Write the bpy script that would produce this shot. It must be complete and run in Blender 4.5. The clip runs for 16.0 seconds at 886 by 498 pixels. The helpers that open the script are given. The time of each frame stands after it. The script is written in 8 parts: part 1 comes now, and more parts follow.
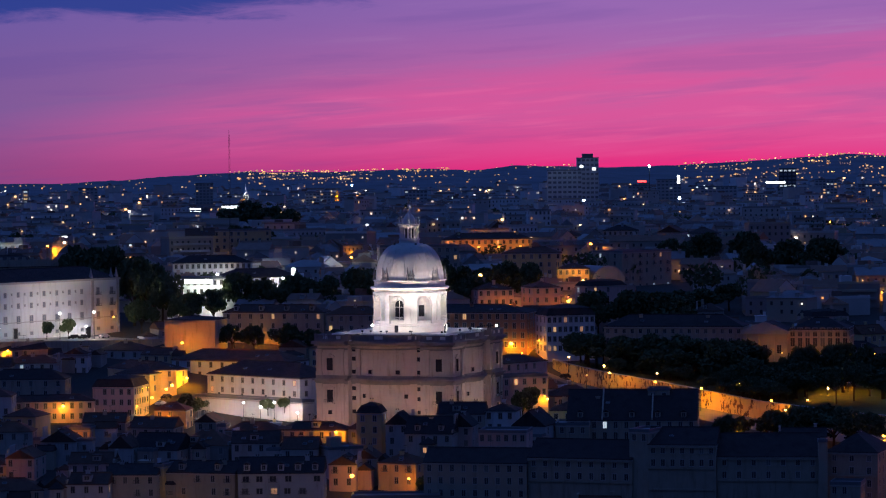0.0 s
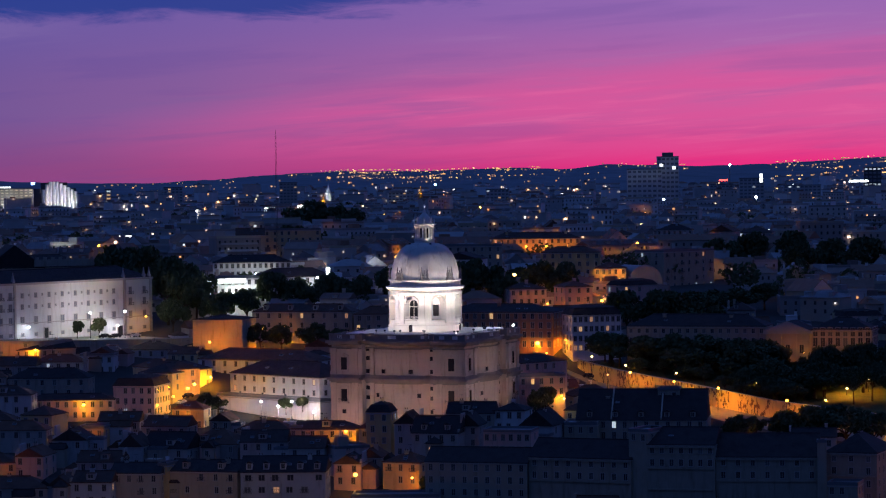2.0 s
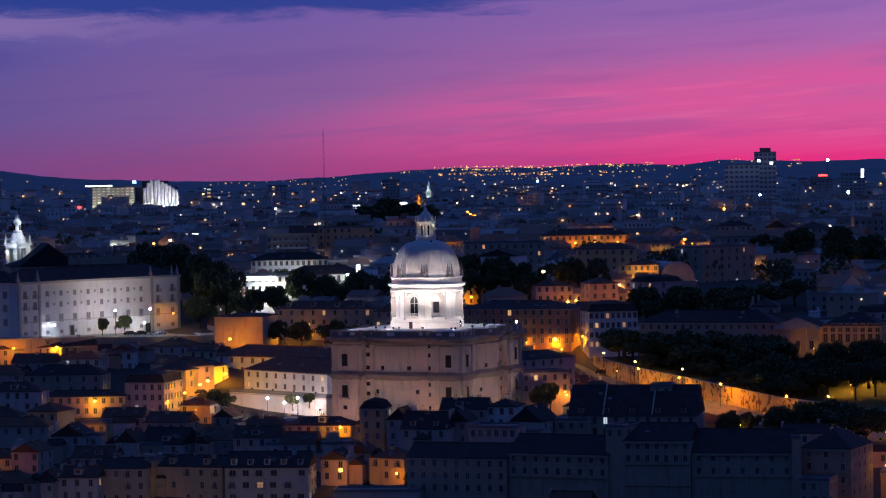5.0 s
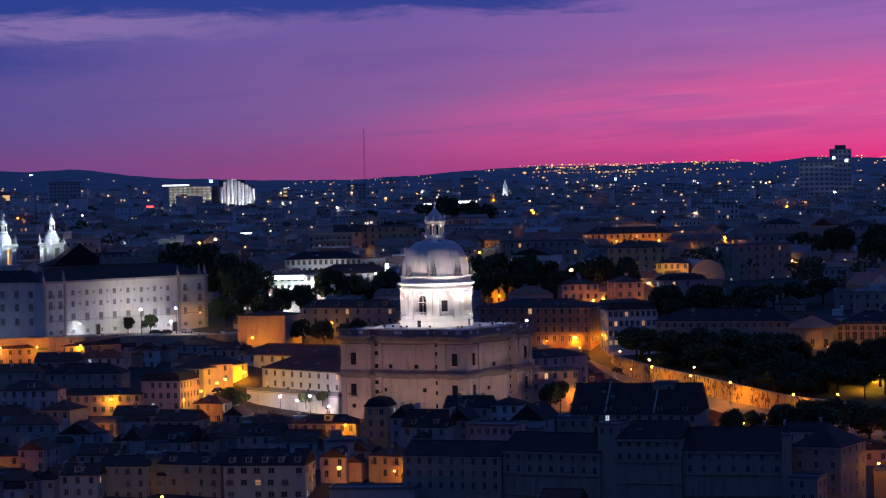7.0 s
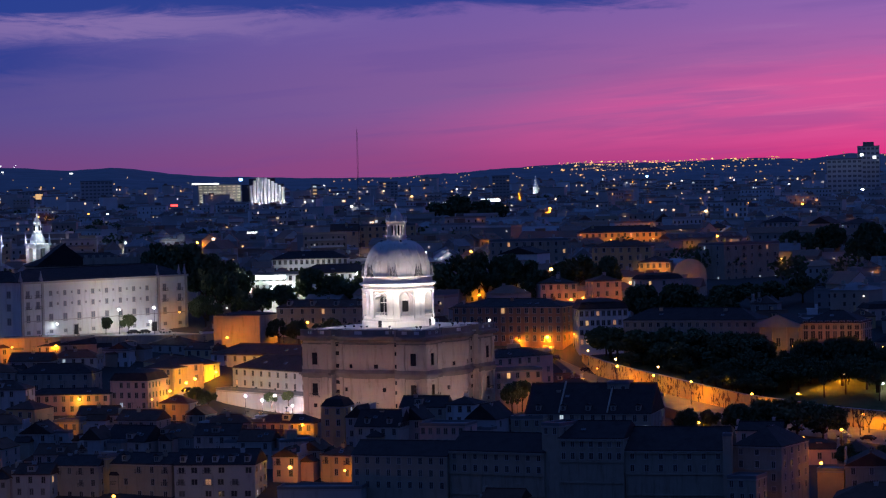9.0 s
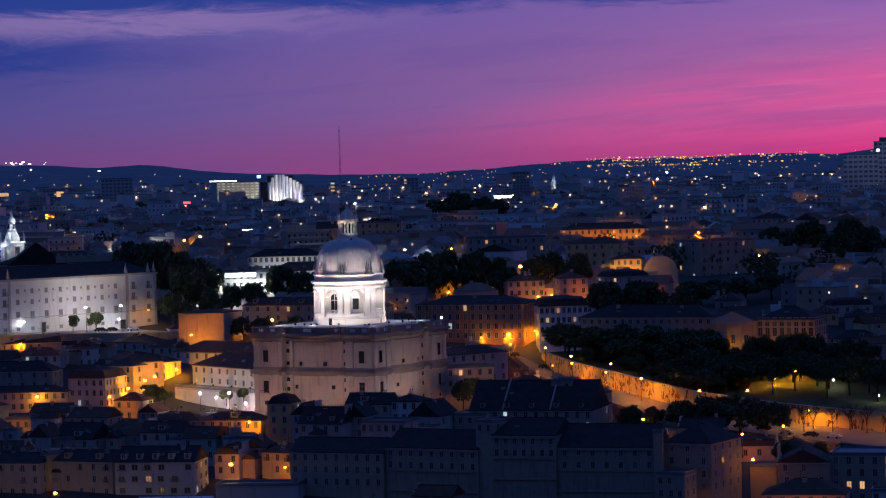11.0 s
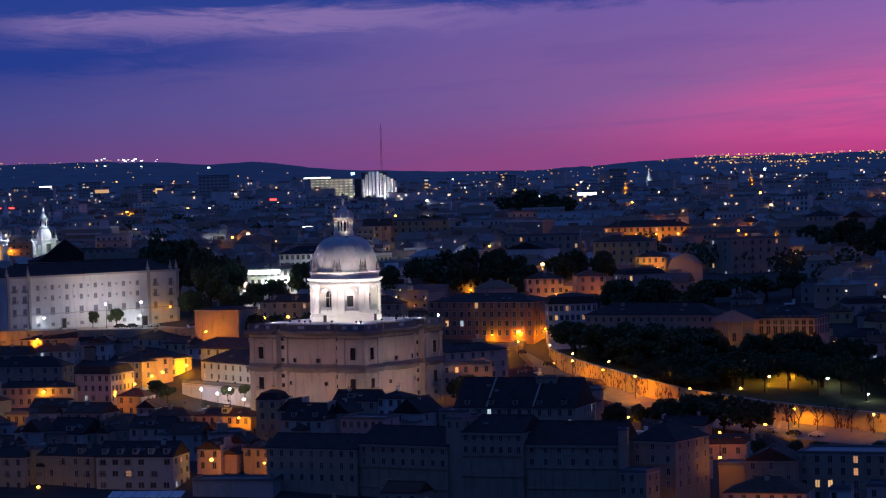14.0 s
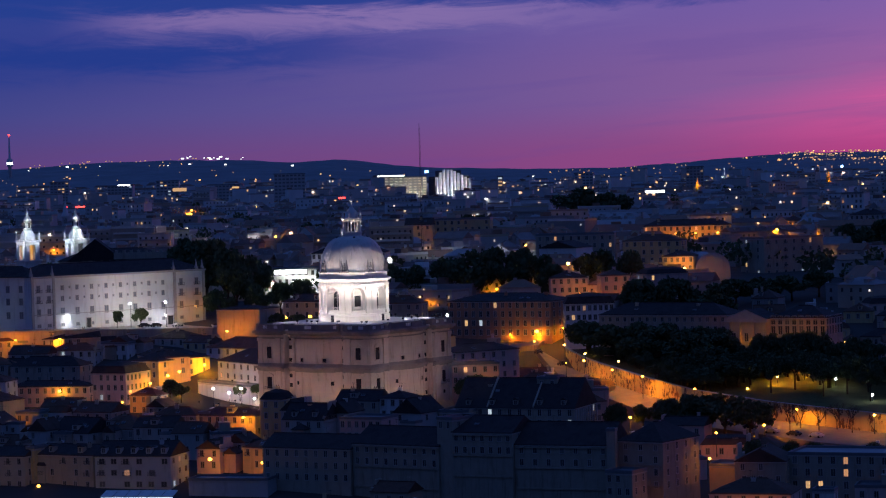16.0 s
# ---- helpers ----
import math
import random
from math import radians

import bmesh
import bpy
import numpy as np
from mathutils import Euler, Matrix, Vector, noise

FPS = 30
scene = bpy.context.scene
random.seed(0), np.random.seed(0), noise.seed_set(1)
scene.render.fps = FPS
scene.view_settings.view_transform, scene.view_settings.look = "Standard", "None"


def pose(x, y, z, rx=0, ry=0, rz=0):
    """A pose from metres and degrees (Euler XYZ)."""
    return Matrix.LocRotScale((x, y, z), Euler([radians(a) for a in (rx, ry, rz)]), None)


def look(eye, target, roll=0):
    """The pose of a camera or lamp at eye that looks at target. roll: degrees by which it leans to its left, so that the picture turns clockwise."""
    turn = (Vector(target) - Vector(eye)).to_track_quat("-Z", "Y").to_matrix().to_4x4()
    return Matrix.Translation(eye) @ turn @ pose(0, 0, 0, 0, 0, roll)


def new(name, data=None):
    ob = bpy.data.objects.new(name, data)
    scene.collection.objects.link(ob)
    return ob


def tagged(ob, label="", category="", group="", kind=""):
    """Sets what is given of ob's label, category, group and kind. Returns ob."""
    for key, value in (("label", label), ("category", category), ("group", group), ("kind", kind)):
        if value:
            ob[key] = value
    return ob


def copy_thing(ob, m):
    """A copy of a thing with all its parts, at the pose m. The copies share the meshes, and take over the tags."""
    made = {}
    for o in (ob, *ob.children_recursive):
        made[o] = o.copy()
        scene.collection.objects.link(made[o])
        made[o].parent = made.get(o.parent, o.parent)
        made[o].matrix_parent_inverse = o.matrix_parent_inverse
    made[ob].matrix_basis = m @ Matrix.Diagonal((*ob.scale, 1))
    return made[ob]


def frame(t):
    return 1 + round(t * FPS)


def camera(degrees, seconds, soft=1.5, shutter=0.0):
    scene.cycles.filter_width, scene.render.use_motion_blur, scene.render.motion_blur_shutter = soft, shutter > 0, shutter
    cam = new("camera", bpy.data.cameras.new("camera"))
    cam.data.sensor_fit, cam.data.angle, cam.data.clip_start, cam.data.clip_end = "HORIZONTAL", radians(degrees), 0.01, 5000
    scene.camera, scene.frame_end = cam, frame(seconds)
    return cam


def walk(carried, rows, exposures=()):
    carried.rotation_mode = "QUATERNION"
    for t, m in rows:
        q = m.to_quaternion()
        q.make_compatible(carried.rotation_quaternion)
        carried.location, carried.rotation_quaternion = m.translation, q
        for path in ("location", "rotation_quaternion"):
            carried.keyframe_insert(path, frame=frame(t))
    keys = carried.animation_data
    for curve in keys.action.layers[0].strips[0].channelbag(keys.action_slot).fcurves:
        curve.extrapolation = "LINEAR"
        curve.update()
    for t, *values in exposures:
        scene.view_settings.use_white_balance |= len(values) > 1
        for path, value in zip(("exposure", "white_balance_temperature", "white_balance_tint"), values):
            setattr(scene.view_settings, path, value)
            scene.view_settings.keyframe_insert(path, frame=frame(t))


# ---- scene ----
# ---- camera ----
cam = camera(18.46, 16.0, soft=1.15)
# seconds, x, y, z, yaw to the left, pitch, roll
PATH = [
    (0, -92.40, -781.90, 80.47, -7.447, -1.366, -0.660),
    (0.5, -86.51, -783.18, 80.33, -6.937, -1.350, -0.662),
    (1, -79.40, -784.01, 80.37, -6.327, -1.348, -0.648),
    (1.5, -73.19, -785.19, 80.67, -5.792, -1.370, -0.698),
    (2, -66.25, -786.52, 80.45, -5.201, -1.364, -0.737),
    (2.5, -60.16, -787.84, 80.41, -4.690, -1.369, -0.800),
    (3, -53.69, -789.24, 80.32, -4.216, -1.378, -0.816),
    (5.5, -20.44, -796.30, 80.25, -1.784, -1.396, -1.039),
    (6, -13.72, -797.57, 80.27, -1.230, -1.396, -1.078),
    (6.5, -6.86, -798.96, 80.31, -0.679, -1.399, -1.165),
    (7, 0.01, -800.00, 80.16, -0.162, -1.398, -1.183),
    (7.5, 7.02, -801.64, 80.46, 0.283, -1.426, -1.241),
    (8, 13.97, -802.19, 80.48, 0.614, -1.431, -1.248),
    (8.5, 20.98, -803.87, 80.78, 0.853, -1.444, -1.294),
    (9, 28.02, -804.40, 80.76, 1.026, -1.441, -1.327),
    (9.5, 35.12, -805.28, 80.93, 1.182, -1.456, -1.371),
    (10, 42.04, -806.27, 81.01, 1.357, -1.475, -1.416),
    (12.5, 76.68, -809.89, 80.36, 3.293, -1.533, -1.474),
    (13, 83.40, -810.55, 80.41, 3.757, -1.534, -1.449),
    (13.5, 90.46, -810.84, 80.34, 4.257, -1.525, -1.469),
    (14, 97.39, -810.79, 80.32, 4.772, -1.510, -1.469),
    (14.5, 104.53, -810.96, 80.64, 5.307, -1.526, -1.521),
    (15, 111.38, -810.90, 80.67, 5.828, -1.523, -1.551),
    (15.5, 118.27, -810.78, 80.68, 6.352, -1.523, -1.552),
    (16, 125.31, -810.18, 80.65, 6.889, -1.520, -1.564),
]
walk(cam, [(t, pose(x, y, z, 0, 0, yaw) @ pose(0, 0, 0, 90 + pitch) @ pose(0, 0, 0, 0, 0, roll)) for t, x, y, z, yaw, pitch, roll in PATH])

# ---- sky after sunset ----
scene.view_settings.exposure = 0.0
world = bpy.data.worlds.new("dusk_sky")
scene.world = world
world.use_nodes = True


def lin(r, g, b, a=1.0):
    """A linear colour from 8-bit display values."""
    f = [(c / 255 / 12.92) if c / 255 <= 0.04045 else ((c / 255 + 0.055) / 1.055) ** 2.4 for c in (r, g, b)]
    return (*f, a)


class Net:
    """Short names for building node trees."""

    def __init__(self, tree):
        self.t = tree

    def add(self, kind, operation=None):
        n = self.t.nodes.new(kind)
        if operation:
            n.operation = operation
        return n

    def put(self, sock, v):
        if isinstance(v, bpy.types.NodeSocket):
            self.t.links.new(v, sock)
        else:
            sock.default_value = v[: len(sock.default_value)] if isinstance(v, tuple) else v

    def math(self, op, a, b=0.0, c=0.0, clamp=False):
        n = self.add("ShaderNodeMath", op)
        n.use_clamp = clamp
        for s, v in zip(n.inputs, (a, b, c)):
            self.put(s, v)
        return n.outputs[0]

    def mix(self, f, a, b, blend="MIX"):
        n = self.add("ShaderNodeMix")
        n.data_type, n.blend_type = "RGBA", blend
        n.clamp_factor = True
        self.put(n.inputs["Factor"], f)
        self.put(n.inputs[6], a)
        self.put(n.inputs[7], b)
        return n.outputs[2]

    def step(self, v, lo, hi, to0=0.0, to1=1.0):
        n = self.add("ShaderNodeMapRange")
        n.interpolation_type = "SMOOTHSTEP"
        for s, x in zip(n.inputs, (v, lo, hi, to0, to1)):
            self.put(s, x)
        return n.outputs[0]

    def ramp(self, v, stops):
        n = self.add("ShaderNodeValToRGB")
        e = n.color_ramp.elements
        while len(e) < len(stops):
            e.new(0.5)
        for el, (p, c) in zip(e, stops):
            el.position, el.color = p, c
        self.put(n.inputs[0], v)
        return n.outputs[0]

    def noise(self, vec, scale, detail=3.0, rough=0.5, distort=0.0):
        n = self.add("ShaderNodeTexNoise")
        self.put(n.inputs["Vector"], vec)
        for k, v in (("Scale", scale), ("Detail", detail), ("Roughness", rough), ("Distortion", distort)):
            n.inputs[k].default_value = v
        return n.outputs[0]


def build_sky():
    w = Net(world.node_tree)
    world.node_tree.nodes.clear()
    sep = w.add("ShaderNodeSeparateXYZ")
    w.put(sep.inputs[0], w.add("ShaderNodeTexCoord").outputs["Generated"])
    az = w.math("MULTIPLY", w.math("ARCTAN2", sep.outputs[0], sep.outputs[1]), 180 / math.pi)
    el = w.math("MULTIPLY", w.math("ARCSINE", sep.outputs[2]), 180 / math.pi)
    u = w.math("DIVIDE", w.math("ADD", az, 18.0), 36.0, clamp=True)
    low = w.ramp(u, [(0.0, lin(86, 64, 122)), (0.28, lin(120, 70, 130)), (0.45, lin(146, 70, 130)), (0.62, lin(190, 58, 128)), (0.76, lin(232, 36, 122)), (1.0, lin(238, 34, 122))])
    mid = w.ramp(u, [(0.0, lin(60, 68, 136)), (0.28, lin(98, 83, 148)), (0.5, lin(136, 92, 154)), (0.72, lin(188, 96, 160)), (1.0, lin(204, 100, 164))])
    top = w.ramp(u, [(0.0, lin(56, 72, 148)), (0.3, lin(90, 84, 158)), (0.55, lin(122, 94, 166)), (0.8, lin(150, 104, 178)), (1.0, lin(156, 104, 176))])
    c = w.mix(w.step(el, 0.15, 1.7), low, mid)
    c = w.mix(w.step(el, 1.6, 3.9), c, top)
    # long level cloud streaks, drifting up to the right
    tilt = w.math("ADD", el, w.math("MULTIPLY", az, -0.06))

    def cloud(au, eu, shift, detail, rough, distort, source=tilt):
        v = w.add("ShaderNodeCombineXYZ")
        w.put(v.inputs[0], w.math("ADD", w.math("MULTIPLY", az, au), shift))
        w.put(v.inputs[1], w.math("ADD", w.math("MULTIPLY", source, eu), shift * 0.43))
        return w.noise(v.outputs[0], 1.0, detail, rough, distort)

    def hump(v, centre, width):
        d = w.math("DIVIDE", w.math("SUBTRACT", v, centre), width)
        return w.math("EXPONENT", w.math("MULTIPLY", w.math("MULTIPLY", d, d), -1.0))

    def times(*fs):
        r = fs[0]
        for f in fs[1:]:
            r = w.math("MULTIPLY", r, f)
        return r

    streak = cloud(0.17, 2.1, 0.0, 6.0, 0.55, 0.3)
    fine = cloud(0.34, 5.2, 4.7, 5.0, 0.6, 0.4)
    bank = cloud(0.42, 2.4, 7.3, 7.0, 0.66, 0.9, el)
    ragged = w.math("SUBTRACT", bank, 0.5)
    # rose light under a slanting edge in the west, broken by thin streaks
    edge = w.math("SUBTRACT", el, w.math("ADD", w.math("MULTIPLY", az, 0.085), 1.72))
    rose = times(w.step(w.math("ADD", edge, w.math("MULTIPLY", w.math("SUBTRACT", streak, 0.5), 1.6)), 0.3, -0.45), w.step(az, -4.0, 5.0), w.step(el, 0.1, 1.0))
    c = w.mix(times(rose, w.step(streak, 0.36, 0.62, 0.25, 0.62)), c, lin(226, 82, 152))
    c = w.mix(times(w.step(fine, 0.5, 0.72), w.step(az, 0.0, 6.0), hump(el, 1.45, 0.8), 0.32), c, lin(246, 112, 168))
    c = w.mix(times(w.step(streak, 0.5, 0.32), 0.4), c, w.mix(0.45, c, lin(84, 70, 150)))
    c = w.mix(times(w.step(streak, 0.52, 0.74), w.step(el, 2.2, 3.2), w.step(az, 3.0, 10.0), 0.4), c, lin(190, 140, 190))
    # pale lilac streak below the bank, level, thinning to the right
    wob = w.math("ADD", el, w.math("MULTIPLY", ragged, 1.1))
    pale = times(hump(wob, 3.36, 0.26), w.step(az, -15.2, -12.0), w.step(az, -1.0, -7.5))
    c = w.mix(times(w.step(az, -4.5, -12.5), hump(wob, 2.66, 0.34), 0.9), c, lin(30, 58, 140))
    c = w.mix(times(w.step(az, -8.0, -15.0), w.step(el, 1.3, 2.6), 0.55), c, lin(36, 58, 138))
    c = w.mix(times(hump(wob, 3.10, 0.1), hump(az, -7.4, 1.6), 0.6), c, lin(52, 66, 146))
    c = w.mix(times(pale, 0.58), c, lin(150, 122, 176))
    # dark blue cloud bank across the top, its ragged edge lifting to the right
    low_edge = w.math("ADD", w.math("MULTIPLY", w.math("MAXIMUM", w.math("SUBTRACT", az, 2.6), 0.0), 0.13), 3.53)
    cover = w.math("ADD", w.math("SUBTRACT", el, low_edge), w.math("MULTIPLY", ragged, 1.1))
    c = w.mix(times(w.step(cover, -0.16, 0.26), 0.9), c, lin(36, 62, 142))
    # the dome of the sky above, and the dark eastern side
    c = w.mix(w.step(el, 4.6, 16.0), c, lin(57, 87, 161))
    c = w.mix(w.step(el, 14.0, 60.0), c, lin(42, 74, 144))
    away = w.step(w.math("ABSOLUTE", az), 40.0, 120.0)
    c = w.mix(w.math("MULTIPLY", away, w.step(el, 48.0, 10.0)), c, lin(20, 32, 66))
    c = w.mix(w.step(el, 0.0, -3.0), c, lin(12, 14, 30))
    bg = w.add("ShaderNodeBackground")
    w.put(bg.inputs[0], c)
    bg.inputs[1].default_value = 1.0
    w.put(w.add("ShaderNodeOutputWorld").inputs[0], bg.outputs[0])


build_sky()

# ---- materials ----
def surface(name, stops, rough=0.8, metal=0.0, scale=0.6, fine=6.0, var=0.25, bump=0.15, per_object=True, stain=0.0, streaks=False):
    """A weathered surface: base colour from stops by object, broad blotches, fine grain and relief."""
    m = bpy.data.materials.new(name)
    m.use_nodes = True
    n = Net(m.node_tree)
    bsdf = m.node_tree.nodes["Principled BSDF"]
    geo = n.add("ShaderNodeNewGeometry")
    pos = geo.outputs["Position"]
    if len(stops) > 1:
        info = n.add("ShaderNodeObjectInfo").outputs["Random"] if per_object else geo.outputs["Random Per Island"]
        base = n.ramp(info, [(i / (len(stops) - 1), (*c, 1.0)) for i, c in enumerate(stops)])
    else:
        base = (*stops[0], 1.0)
    broad = n.noise(pos, scale, 4.0, 0.6)
    grain = n.noise(pos, fine, 3.0, 0.6)
    k = n.math("ADD", n.math("MULTIPLY", n.math("SUBTRACT", broad, 0.5), 2 * var), n.math("MULTIPLY", n.math("SUBTRACT", grain, 0.5), var))
    bright = n.math("ADD", k, 1.0)
    mul = n.add("ShaderNodeVectorMath", operation="SCALE")
    n.put(mul.inputs[0], base)
    n.put(mul.inputs["Scale"], bright)
    col = mul.outputs[0]
    if stain:
        mp = n.add("ShaderNodeMapping")
        n.put(mp.inputs[0], pos)
        mp.inputs["Scale"].default_value = (0.9, 0.9, 0.12) if streaks else (0.3, 0.3, 0.3)
        spots = n.step(n.noise(mp.outputs[0], 1.0, 5.0, 0.65), 0.5, 0.72)
        col = n.mix(n.math("MULTIPLY", spots, stain), col, n.mix(1.0, col, (0.45, 0.4, 0.36, 1.0), "MULTIPLY"))
    n.put(bsdf.inputs["Base Color"], col)
    n.put(bsdf.inputs["Roughness"], n.math("ADD", n.math("MULTIPLY", n.math("SUBTRACT", grain, 0.5), 0.2), rough, clamp=True))
    bsdf.inputs["Metallic"].default_value = metal
    if rough > 0.65:
        bsdf.inputs["Specular IOR Level"].default_value = 0.12
    if bump:
        b = n.add("ShaderNodeBump")
        b.inputs["Strength"].default_value = bump
        b.inputs["Distance"].default_value = 0.05
        n.put(b.inputs["Height"], grain)
        n.put(bsdf.inputs["Normal"], b.outputs[0])
    return m


def glow(name, colour, strength):
    m = bpy.data.materials.new(name)
    m.use_nodes = True
    n = Net(m.node_tree)
    bsdf = m.node_tree.nodes["Principled BSDF"]
    bsdf.inputs["Base Color"].default_value = (0.6, 0.6, 0.6, 1)
    info = n.add("ShaderNodeObjectInfo").outputs["Random"]
    bsdf.inputs["Emission Color"].default_value = (*colour, 1)
    n.put(bsdf.inputs["Emission Strength"], n.math("MULTIPLY", n.math("ADD", n.math("MULTIPLY", info, 0.9), 0.55), strength))
    return m


def glow_many(name, stops, strength):
    """Many small lights in one mesh, each of its own tint and strength."""
    m = glow(name, stops[0], strength)
    n = Net(m.node_tree)
    bsdf = m.node_tree.nodes["Principled BSDF"]
    isl = n.add("ShaderNodeNewGeometry").outputs["Random Per Island"]
    n.put(bsdf.inputs["Emission Color"], n.ramp(isl, [(i / (len(stops) - 1), (*c, 1.0)) for i, c in enumerate(stops)]))
    wide = n.math("FRACT", n.math("MULTIPLY", isl, 37.0))
    n.put(bsdf.inputs["Emission Strength"], n.math("MULTIPLY", n.math("ADD", n.math("MULTIPLY", n.math("POWER", wide, 2.5), 1.6), 0.25), strength))
    return m


def tiled_roof(name, stops):
    """Clay roofing: rows of tiles as relief, patchy colour."""
    m = surface(name, stops, rough=0.75, scale=0.5, fine=4.0, var=0.35, bump=0.0, stain=0.5)
    n = Net(m.node_tree)
    bsdf = m.node_tree.nodes["Principled BSDF"]
    tex = n.add("ShaderNodeTexCoord")
    wave = n.add("ShaderNodeTexWave")
    wave.wave_type, wave.bands_direction = "BANDS", "X"
    n.put(wave.inputs["Vector"], tex.outputs["Object"])
    wave.inputs["Scale"].default_value = 1.4
    wave.inputs["Distortion"].default_value = 0.6
    b = n.add("ShaderNodeBump")
    b.inputs["Strength"].default_value = 0.5
    b.inputs["Distance"].default_value = 0.08
    n.put(b.inputs["Height"], wave.outputs[1])
    n.put(bsdf.inputs["Normal"], b.outputs[0])
    return m


